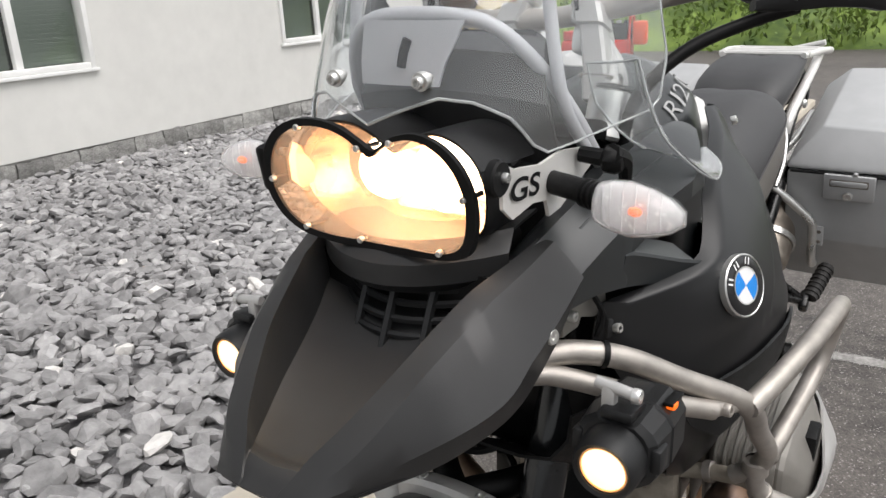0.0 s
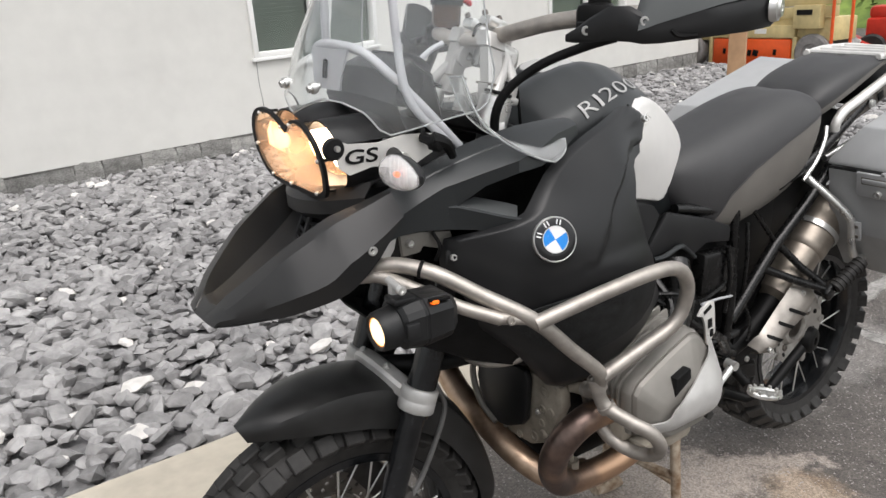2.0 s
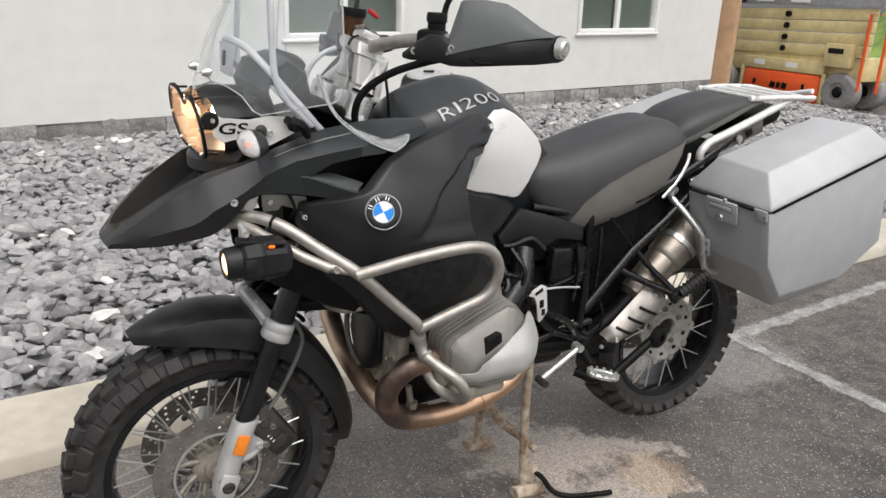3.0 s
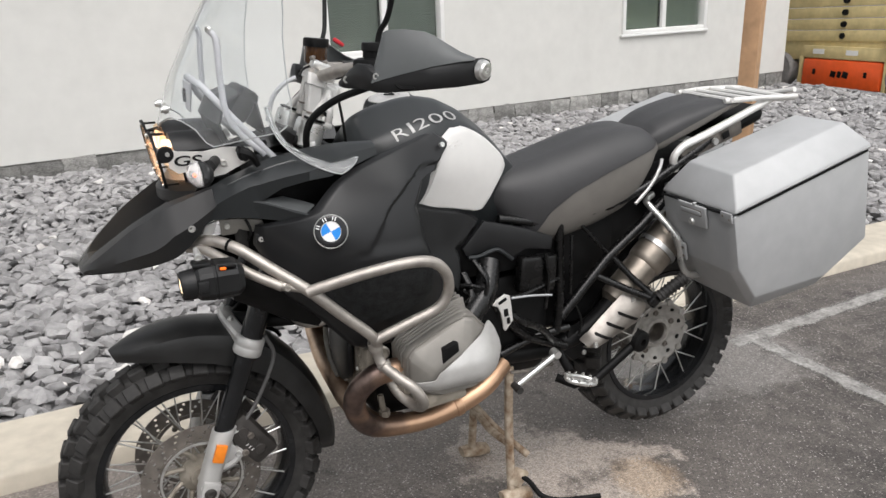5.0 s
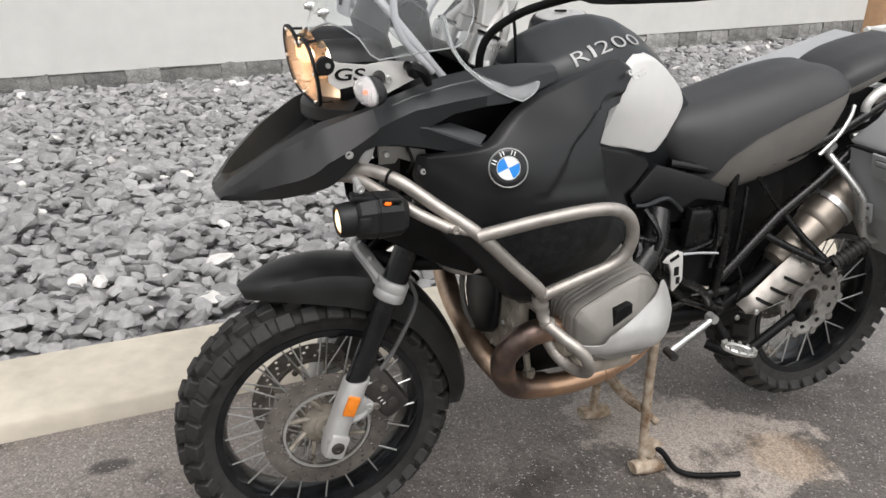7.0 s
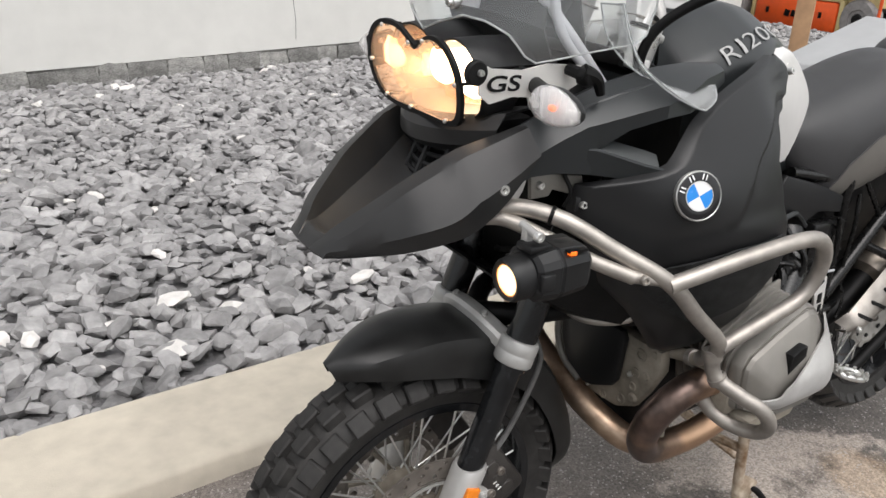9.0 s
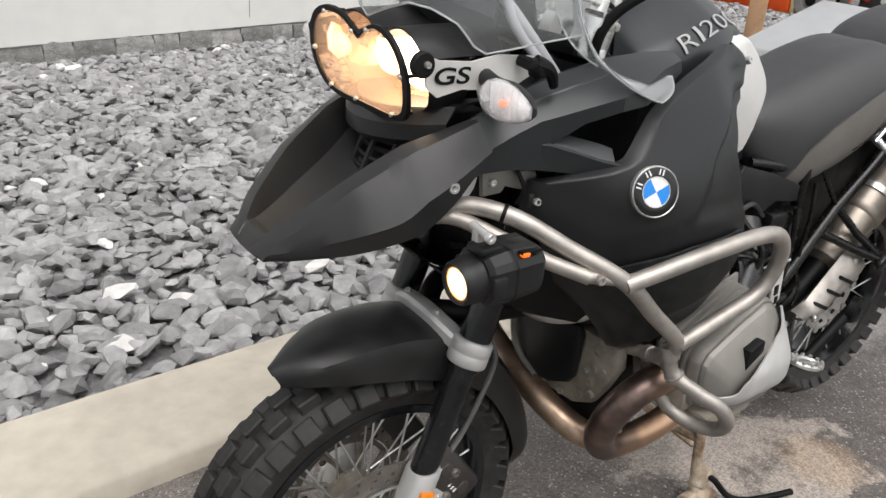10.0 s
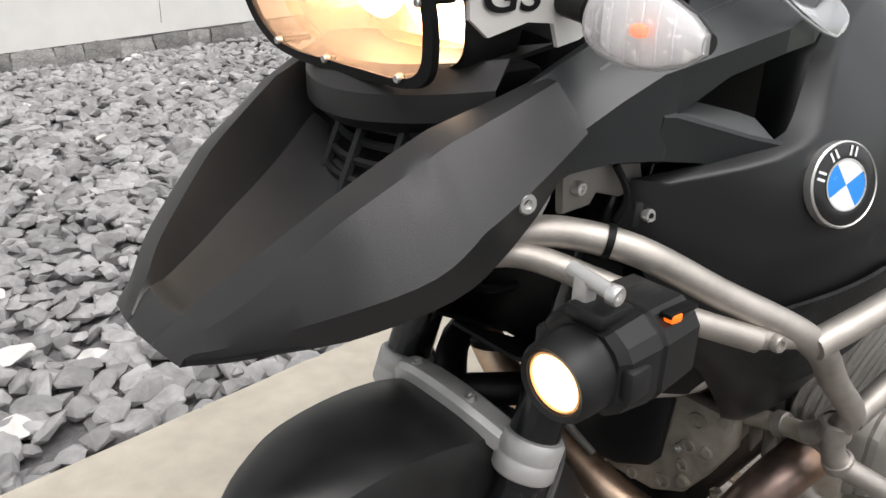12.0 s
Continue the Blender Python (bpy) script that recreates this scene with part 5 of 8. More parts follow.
        dl = part("driving_lamp", bm, M_BLACK, BIKE, "lit black driving lamp hung from the crash bar")
        part("lamp_face", lathe([(0.024, -0.006), (0.0230, -0.016), (0.0175, -0.0205), (0.0, -0.023)], c, (1, 0, 0.06), 28), M_SPOT, dl, "glowing lamp face")
        # emissive ring stands in for warm lamplight on the bezel
        part("lamp_rim_glow", lathe([(0.0235, -0.012), (0.0242, -0.0175), (0.0225, -0.0185), (0.0220, -0.012)], c, (1, 0, 0.06), 28, closed=True), M_RIMGLOW, dl)
        # moulded casing behind the bezel: octagonal shell with top rib and side lugs
        rings = []
        for dx, w, h in ((0.010, 0.033, 0.031), (0.016, 0.040, 0.036), (0.046, 0.043, 0.040), (0.048, 0.0415, 0.0385), (0.051, 0.0415, 0.0385), (0.053, 0.0435, 0.0405), (0.098, 0.041, 0.038), (0.112, 0.030, 0.028)):
            rings.append([c + Vector((dx, w * a, h * b + 0.003)) for a, b in ((-1, -0.5), (-0.86, -0.75), (-0.55, -1), (0.55, -1), (0.86, -0.75), (1, -0.5), (1, 0.5), (0.86, 0.75), (0.55, 1), (-0.55, 1), (-0.86, 0.75), (-1, 0.5))])
        part("lamp_casing", loft(rings), M_BLACK, dl, sharp=20)
        part("casing_rib", box(c + Vector((0.026, 0, 0.043)), (0.040, 0.034, 0.012), 0.004, rot=(0, 4, 0)), M_BLACK, dl)
        for q in (-1, 1):
            part("casing_lug", box(c + Vector((0.022, q * 0.040, 0.004)), (0.024, 0.012, 0.026), 0.004), M_BLACK, dl)
        part("casing_slot", box(c + Vector((0.076, s * 0.034, 0.0405)), (0.036, 0.010, 0.004), 0.001, rot=(0, 4, 0)), M_DULLBLACK, dl)
        part("lamp_marker", box(c + Vector((0.066, s * 0.036, 0.0385)), (0.013, 0.009, 0.007), 0.002, rot=(0, 6, 0)), M_AMBERLIT, dl, "small amber marker")
        hg = bmesh.new()
        box(c + Vector((0.022, s * -0.012, 0.056)), (0.014, 0.014, 0.026), 0.003, bm=hg)
        sweep([c + Vector((0.022, s * -0.026, 0.068)), c + Vector((0.020, s * 0.014, 0.064))], 0.0062, 12, smooth=False, bm=hg)
        part("lamp_hanger", hg, M_CAST, dl)
        bolt(dl, c + Vector((0.020, s * 0.015, 0.0635)), (0, s, 0), 0.008)


front_end()
beak()
headlight()
side_plates()

# ---- motorcycle: bodywork ----
from mathutils.bvhtree import BVHTree


SOLVED = {}


def blend_y(ctrl, x, z, lam=0.004):
    """Smooth thin-plate surface near the control values (x, z, value)."""
    key = tuple(ctrl[0] + ctrl[-1])
    if key not in SOLVED:
        C = np.array(ctrl)
        n = len(C)
        d = np.linalg.norm(C[:, None, :2] - C[None, :, :2], axis=2)
        K = np.where(d > 0, d * d * np.log(d + 1e-12), 0) + lam * np.eye(n)
        Q = np.hstack([np.ones((n, 1)), C[:, :2]])
        A = np.block([[K, Q], [Q.T, np.zeros((3, 3))]])
        SOLVED[key] = (C, np.linalg.solve(A, np.concatenate([C[:, 2], np.zeros(3)])))
    C, w = SOLVED[key]
    d = np.hypot(C[:, 0] - x, C[:, 1] - z)
    return float((w[:-3] * np.where(d > 0, d * d * np.log(d + 1e-12), 0)).sum() + w[-3] + w[-2] * x + w[-1] * z)


FAIR = [(0.17, 1.0, 0.184), (0.14, 1.09, 0.172), (0.314, 1.027, 0.300), (0.25, 1.03, 0.262), (0.314, 1.10, 0.255), (0.40, 1.15, 0.226), (0.475, 1.173, 0.206), (0.54, 1.185, 0.194), (0.61, 1.20, 0.166), (0.68, 1.168, 0.170), (0.60, 1.12, 0.216), (0.55, 1.05, 0.284),
        (0.45, 1.03, 0.304), (0.45, 1.10, 0.272), (0.52, 1.12, 0.262), (0.55, 0.95, 0.310), (0.45, 0.93, 0.322), (0.32, 0.93, 0.298), (0.22, 0.90, 0.235), (0.28, 0.82, 0.232), (0.45, 0.83, 0.300), (0.57, 0.85, 0.292), (0.66, 0.81, 0.235), (0.55, 0.74, 0.255), (0.4, 0.69, 0.225), (0.2, 0.95, 0.215)]


def fair_y(x, z):
    return blend_y(FAIR, x, z)


def side_fairing():
    lo = [(0.67, 0.41), (0.69, 0.377), (0.80, 0.284), (0.856, 0.222), (0.93, 0.19), (0.985, 0.162), (1.03, 0.170), (1.05, 0.24), (1.066, 0.283), (1.10, 0.318), (1.125, 0.350), (1.149, 0.405), (1.171, 0.477), (1.185, 0.539), (1.200, 0.612)]
    hi = [(0.67, 0.45), (0.70, 0.50), (0.76, 0.60), (0.81, 0.665), (0.835, 0.645), (0.868, 0.606), (0.90, 0.582), (0.965, 0.552), (1.053, 0.538), (1.085, 0.562), (1.110, 0.580), (1.116, 0.626), (1.150, 0.656), (1.170, 0.680), (1.185, 0.668), (1.200, 0.642)]
    crease = [(0.67, 0.9), (0.935, 0.9), (0.943, 0.268), (0.953, 0.32), (0.972, 0.397), (1.025, 0.436), (1.066, 0.464), (1.114, 0.532), (1.135, 0.566), (1.139, 0.9), (1.3, 0.9)]
    zs = sorted(set([round(z, 4) for z in np.linspace(0.67, 1.200, 62)] + [1.03, 1.05, 1.112, 1.117]))
    for s in (-1, 1):
        rows = []
        for z in zs:
            a, b = lerp(lo, z), lerp(hi, z)
            row = []
            for u in np.linspace(0, 1, 64):
                x = a + (b - a) * u
                y = fair_y(x, z) - 0.007 * min(1, max(0, (x - lerp(crease, z)) / 0.007 + 0.5)) * min(1, max(0, (z - 0.952) / 0.03))
                # rolled edges
                y -= 0.016 * max(0, 1 - (x - a) / 0.02) ** 2 + 0.014 * max(0, 1 - (b - x) / 0.016) ** 2 + 0.02 * max(0, 1 - (z - 0.67) / 0.03) ** 2
                row.append((x, s * y, z))
            rows.append(row)
        f = part("side_fairing", shell(rows, 0.004 if s < 0 else -0.004), M_PAINT, BIKE, "satin black tank side panel with a round badge", sharp=40)
        bolt(f, (0.178, s * 0.192, 0.999), (-0.3, s, 0.1), 0.0065)
        part("screw_tab", box((0.180, s * 0.187, 0.999), (0.026, 0.006, 0.024), 0.003, rot=(0, 0, s * 18)), M_BLACK, f)
        bolt(f, (0.645, s * 0.188, 1.176), (0.1, s, 0.4), 0.007)
        badge(f, s)


def badge(f, s):
    """Round enamel badge: dark ring, four coloured quarters, three pale bars."""
    x, z = 0.314, 1.027
    e = 0.01
    c = Vector((x, s * fair_y(x, z), z))
    tx = Vector((2 * e, s * (fair_y(x + e, z) - fair_y(x - e, z)), 0)).normalized()
    tz = Vector((0, s * (fair_y(x, z + e) - fair_y(x, z - e)), 2 * e)).normalized()
    n = tx.cross(tz).normalized()
    if n.y * s < 0:
        n = -n
    r = 0.039
    b = part("badge_rim", lathe([(0, -0.004), (r, -0.004), (r, 0.004), (r * 0.96, 0.0055), (r * 0.93, 0.0045), (0, 0.0045)], c, n, 48), M_BRIGHT, f, "round enamel badge in blue, white and black")
    part("badge_ring", lathe([(r * 0.965, 0.0040), (r * 0.90, 0.0056), (r * 0.64, 0.0060), (r * 0.60, 0.0058)], c, n, 48), M_ENAMELB, b)
    part("badge_inner_rim", lathe([(r * 0.60, 0.0055), (r * 0.60, 0.0066), (r * 0.565, 0.0066), (r * 0.56, 0.0055)], c, n, 48), M_BRIGHT, b)
    up = (Vector((-0.50, 0, 1)) - n * Vector((-0.50, 0, 1)).dot(n)).normalized()
    rt = up.cross(n).normalized()
    for q in range(4):
        bm = bmesh.new()
        pts = [c + n * 0.006] + [c + n * 0.006 + (rt * math.cos(t) + up * math.sin(t)) * r * 0.57 for t in (math.pi / 2 * q + math.pi / 2 * k / 10 for k in range(11))]
        bm.faces.new([bm.verts.new(p) for p in pts])
        part("badge_quarter", bm, M_BLUE if q % 2 else M_ENAMELW, b, smooth=False)
    for k in (-1, 0, 1):
        t = math.pi / 2 - k * 0.75
        p = c + n * 0.0064 + (rt * math.cos(t) + up * math.sin(t)) * r * 0.775
        u = (rt * math.cos(t) + up * math.sin(t)); v = n.cross(u)
        bm = bmesh.new()
        for w0, w1 in ((-0.0042, -0.0018), (0.0018, 0.0042)):
            bm.faces.new([bm.verts.new(p + v * a + u * d) for a, d in ((w0, -0.0045), (w1, -0.0045), (w1, 0.0045), (w0, 0.0045))])
        part("badge_bar", bm, M_ENAMELW, b, smooth=False)


TANK_TOP = [(0.44, 1.160), (0.452, 1.205), (0.475, 1.232), (0.53, 1.255), (0.60, 1.271), (0.65, 1.275), (0.71, 1.264), (0.775, 1.232), (0.846, 1.178), (0.883, 1.140), (0.95, 1.065), (0.98, 1.03)]
TANK_W = [(0.44, 0.115), (0.458, 0.140), (0.5, 0.162), (0.6, 0.166), (0.68, 0.150), (0.74, 0.125), (0.80, 0.098), (0.86, 0.078), (0.92, 0.066), (0.98, 0.06)]


def tank():
    rings = []
    xs = np.linspace(0.44, 0.98, 52)
    for x in xs:
        zt, w = soft_lerp(TANK_TOP, x, 0.012), soft_lerp(TANK_W, x, 0.012)
        zb = 0.93
        ring = []
        for u in np.linspace(-1, 1, 33):
            y = w * math.copysign(abs(u) ** 0.8, u)
            drop = 0.66 * (math.hypot(y, 0.03) - 0.03) + 0.11 * max(0, (abs(y) / w - 0.62) / 0.38) ** 2.4
            ring.append(Vector((x, y, max(zb + 0.02, zt - drop))))
        ring += [Vector((x, w, zb)), Vector((x, 0.6 * w, zb - 0.05)), Vector((x, -0.6 * w, zb - 0.05)), Vector((x, -w, zb))]
        rings.append(ring)
    bm = loft(rings)
    bm.normal_update()
    tree = BVHTree.FromBMesh(bm)
    tk = part("tank", bm, M_GREYPAINT, BIKE, "dark grey painted fuel tank with model lettering")
    # filler cap
    c = Vector((0.603, 0.050, 1.267))
    n = Vector((-0.12, -0.07, 1)).normalized()
    cap = part("filler_cap", lathe([(0, 0.004), (0.028, 0.004), (0.030, 0.0055), (0.050, 0.0045), (0.057, 0.001), (0.058, -0.006)], c, n, 36), M_CAST, tk, "round brushed filler cap")
    part("key_slot", box(c + Vector((0, 0, 0.0085)), (0.03, 0.008, 0.005), 0.002), M_DULLBLACK, cap)
    part("cap_ring", lathe([(0.058, -0.006), (0.0595, 0.000), (0.064, -0.003), (0.071, -0.014), (0.080, -0.050)], c, n, 36), M_GREYPAINT, tk)
    for s in (-1,):
        t = bmesh.new()
        left = 0.0
        for glyph, width in (("R", 0.150), ("1", 0.036), ("2", 0.150), ("0", 0.180), ("0", 0.180)):
            g = writing(glyph, 1.0, bold=-0.007)
            xs, ys = [v.co.x for v in g.verts], [v.co.y for v in g.verts]
            kx, ky = width / (max(xs) - min(xs)), 0.155 / (max(ys) - min(ys))
            put(g, t, Matrix(((kx, 0, 0, left - min(xs) * kx), (0, ky, 0, -min(ys) * ky - 0.0775), (0, 0, 1, 0), (0, 0, 0, 1))))
            left += width + 0.040
        for v in t.verts:
            v.co = Vector(((v.co.x - (left - 0.040) / 2) * 0.28, v.co.y * 0.205, 0))
        bmesh.ops.subdivide_edges(t, edges=[e for e in t.edges if e.calc_length() > 0.006], cuts=2)
        bmesh.ops.triangulate(t, faces=t.faces[:])
        a, b2 = Vector((0.545, -0.118, 1.191)), Vector((0.742, -0.060, 1.217))
        mid = (a + b2) / 2
        X = (b2 - a).normalized(); Nn = Vector((-0.06, -0.62, 0.78)); Nn = (Nn - X * Nn.dot(X)).normalized(); Y = Nn.cross(X)
        wid = max(v.co.x for v in t.verts) - min(v.co.x for v in t.verts)
        k = (b2 - a).length / wid
        ob = bmesh.new()
        mp = {}
        for v in t.verts:
            p = mid + X * v.co.x * k + Y * v.co.y + Nn * 0.1
            hit = tree.ray_cast(p, -Nn)
            q = hit[0] + Nn * 0.0028 if hit[0] is not None else p - Nn * 0.1
            mp[v] = ob.verts.new(q)
        for f in t.faces:
            ob.faces.new([mp[v] for v in f.verts])
        t.free()
        part("lettering", ob, M_TEXT, tk, "silver letters and numerals", smooth=False)
    # silver knee panels and the dark panels under them
    lo = [(0.964, 0.790), (0.98, 0.735), (0.994, 0.688), (1.01, 0.62), (1.024, 0.578), (1.05, 0.598), (1.098, 0.624), (1.15, 0.650), (1.180, 0.672), (1.200, 0.700)]
    hi = [(0.964, 0.799), (0.985, 0.825), (1.011, 0.850), (1.045, 0.880), (1.074, 0.898), (1.10, 0.890), (1.119, 0.874), (1.16, 0.828), (1.185, 0.786), (1.200, 0.750)]
    yy = [(0.57, 1.05, 0.172), (0.62, 1.10, 0.170), (0.592, 1.019, 0.170), (0.69, 0.994, 0.149), (0.799, 0.964, 0.119), (0.85, 1.011, 0.104), (0.90, 1.074, 0.087), (0.873, 1.119, 0.084), (0.826, 1.16, 0.088), (0.769, 1.194, 0.098), (0.683, 1.202, 0.126), (0.70, 1.06, 0.154), (0.76, 1.10, 0.132), (0.72, 1.15, 0.138)]
    lo2 = [(0.78, 0.690), (0.80, 0.672), (0.86, 0.628), (0.90, 0.600), (0.955, 0.556), (1.025, 0.560)]
    hi2 = [(0.78, 0.700), (0.81, 0.713), (0.86, 0.718), (0.885, 0.704), (0.897, 0.735), (0.94, 0.796), (0.963, 0.772), (0.985, 0.712), (1.0, 0.655), (1.025, 0.575)]
    yy2 = [(0.578, 1.014, 0.184), (0.69, 0.975, 0.153), (0.797, 0.94, 0.122), (0.726, 0.894, 0.146), (0.666, 0.885, 0.168), (0.711, 0.784, 0.190), (0.60, 0.90, 0.192), (0.64, 0.80, 0.204)]
    for s in (-1, 1):
        rows = []
        for z in np.linspace(0.964, 1.200, 28):
            a, b = lerp(lo, z), lerp(hi, z)
            rows.append([(x, s * (blend_y(yy, x, z) - 0.016 * max(0, 1 - min(x - a, b - x) / 0.014) ** 2 - 0.012 * max(0, 1 - min(z - 0.964, 1.200 - z) / 0.012) ** 2), z) for x in np.linspace(a, b, 18)])
        sp = part("knee_panel", shell(rows, 0.004 if s < 0 else -0.004), M_SILVERPAINT, BIKE, "pale silver painted tank panel")
        if s < 0:
            t = writing("GS", 0.034)
            bmesh.ops.triangulate(t, faces=t.faces[:])
            ob = t
            for v in ob.verts:
                x, z = 0.712 + 1.2 * v.co.x - 0.1 * v.co.y, 1.160 + 0.25 * v.co.x + 0.72 * v.co.y
                v.co = (x, -blend_y(yy, x, z) - 0.0018, z)
            ext = bmesh.ops.extrude_face_region(ob, geom=ob.faces[:])["geom"]
            for v in ext:
                if isinstance(v, bmesh.types.BMVert):
                    v.co.y += 0.004
            part("embossed_letters", ob, M_SILVERPAINT, sp, "embossed letters", smooth=False)
        rows = []
        for z in np.linspace(0.78, 1.025, 24):
            a, b = lerp(lo2, z), lerp(hi2, z)
            rows.append([(x, s * (blend_y(yy2, x, z) - 0.02 * max(0, 1 - (b - x) / 0.014) ** 2), z) for x in np.linspace(a, b, 14)])
        part("lower_knee_panel", shell(rows, 0.004 if s < 0 else -0.004), M_BLACK, BIKE, "matte black plastic panel under the tank")


def front_panels():
    """Upper panels that run from the beak back to the tank on each side, with a triangular opening below."""
    st = [  # x: inner y z, ridge y z, crease y z, lower y z
        (0.038, 0.110, 1.086, 0.128, 1.098, 0.170, 1.066, 0.165, 1.036),
        (0.08, 0.116, 1.104, 0.138, 1.117, 0.1795, 1.086, 0.1755, 1.055),
        (0.12, 0.122, 1.124, 0.147, 1.137, 0.190, 1.108, 0.185, 1.058),
        (0.16, 0.128, 1.142, 0.154, 1.154, 0.199, 1.126, 0.194, 1.054),
        (0.175, 0.1295, 1.148, 0.1555, 1.160, 0.2028, 1.129, 0.197, 1.052),
        (0.18, 0.130, 1.150, 0.156, 1.162, 0.204, 1.130, 0.199, 1.090),
        (0.23, 0.134, 1.168, 0.160, 1.178, 0.222, 1.144, 0.216, 1.121),
        (0.29, 0.138, 1.180, 0.164, 1.190, 0.230, 1.154, 0.230, 1.135),
        (0.34, 0.140, 1.188, 0.164, 1.196, 0.224, 1.164, 0.230, 1.138),
        (0.40, 0.140, 1.190, 0.160, 1.197, 0.203, 1.180, 0.212, 1.152),
        (0.47, 0.134, 1.186, 0.150, 1.192, 0.178, 1.184, 0.182, 1.168),
    ]
    for s in (-1, 1):
        rows = []
        for x, iy, iz, ry, rz, cy, cz, ly, lz in st:
            mid = lambda p, q, k, b: (x, s * (p[0] * (1 - k) + q[0] * k), p[1] * (1 - k) + q[1] * k + b)
            I, R, C, W = (iy, iz), (ry, rz), (cy, cz), (ly, lz)
            rows.append([(x, s * (iy - 0.03), iz - 0.03), mid(I, R, 0, 0), mid(I, R, 1, 0), mid(R, C, 0.35, 0.003), mid(R, C, 0.7, 0.003), mid(R, C, 1, 0), mid(C, W, 0.12, 0), mid(C, W, 0.55, 0.0), mid(C, W, 1, 0)])
        part("front_panel", shell(rows, 0.004 if s > 0 else -0.004), M_GREYPAINT, BIKE, "dark grey front side panel", sharp=14)
        # pressed strip along the ridge
        part("panel_strip", sweep([(x, s * (ry * 0.55 + cy * 0.45), rz * 0.55 + cz * 0.45 + 0.0035) for x, iy, iz, ry, rz, cy, cz, ly, lz in st[2:8]], 0.0045, 6), M_GREYPAINT, BIKE)
        # lower web and shelf round the triangular opening
        st2 = [(0.166, 0.1985, 1.094, 0.1950, 1.053), (0.180, 0.2025, 1.0925, 0.1985, 1.051), (0.215, 0.216, 1.081, 0.211, 1.046), (0.251, 0.236, 1.069, 0.230, 1.034), (0.295, 0.262, 1.058, 0.255, 1.008)]
        rows = [[(x, s * ty, tz), (x, s * (ty + 0.0012), tz - 0.003), (x, s * (ty + by) / 2 * 1.004, (tz + bz) / 2), (x, s * by, bz)] for x, ty, tz, by, bz in st2]
        part("front_strut", shell(rows, 0.003 if s > 0 else -0.003), M_GREYPAINT, BIKE, sharp=20)
        rows = [[(0.179, s * 0.202, 1.0935), (0.241, s * 0.172, 1.090)], [(0.215, s * 0.216, 1.0815), (0.266, s * 0.186, 1.083)], [(0.251, s * 0.235, 1.0695), (0.290, s * 0.200, 1.076)], [(0.275, s * 0.246, 1.063), (0.305, s * 0.21, 1.070)]]
        # paler than the panels to show light on the shelf's top
        part("opening_shelf", shell(rows, 0.003 if s > 0 else -0.003), M_SPOILER, BIKE, "shelf inside the opening, coloured grey as if lit from above")
        # near-black sheet added so that the opening looks deep and shaded
        part("opening_dark_sheet", shell([[(0.14, s * 0.135, 1.14), (0.42, s * 0.15, 1.16)], [(0.14, s * 0.14, 1.02), (0.42, s * 0.15, 1.02)]], 0.003), M_DULLBLACK, BIKE)
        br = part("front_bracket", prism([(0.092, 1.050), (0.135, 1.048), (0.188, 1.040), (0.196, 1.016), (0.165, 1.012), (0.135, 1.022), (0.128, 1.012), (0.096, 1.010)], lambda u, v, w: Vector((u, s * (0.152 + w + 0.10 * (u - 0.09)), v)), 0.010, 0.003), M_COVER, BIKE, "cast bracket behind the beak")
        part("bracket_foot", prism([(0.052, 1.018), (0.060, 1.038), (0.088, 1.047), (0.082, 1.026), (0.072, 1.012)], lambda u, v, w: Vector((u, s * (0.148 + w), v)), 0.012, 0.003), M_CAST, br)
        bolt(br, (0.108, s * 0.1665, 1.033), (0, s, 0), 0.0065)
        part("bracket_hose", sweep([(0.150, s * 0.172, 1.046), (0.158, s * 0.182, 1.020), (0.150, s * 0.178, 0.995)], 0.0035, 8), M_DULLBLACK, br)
    # near-black core added to fill the nose behind the panels
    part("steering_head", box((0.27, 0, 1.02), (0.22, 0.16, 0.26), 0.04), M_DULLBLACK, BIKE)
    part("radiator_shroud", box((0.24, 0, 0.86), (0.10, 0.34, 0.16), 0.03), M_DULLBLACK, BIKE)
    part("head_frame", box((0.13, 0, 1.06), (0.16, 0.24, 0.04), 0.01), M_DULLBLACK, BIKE)


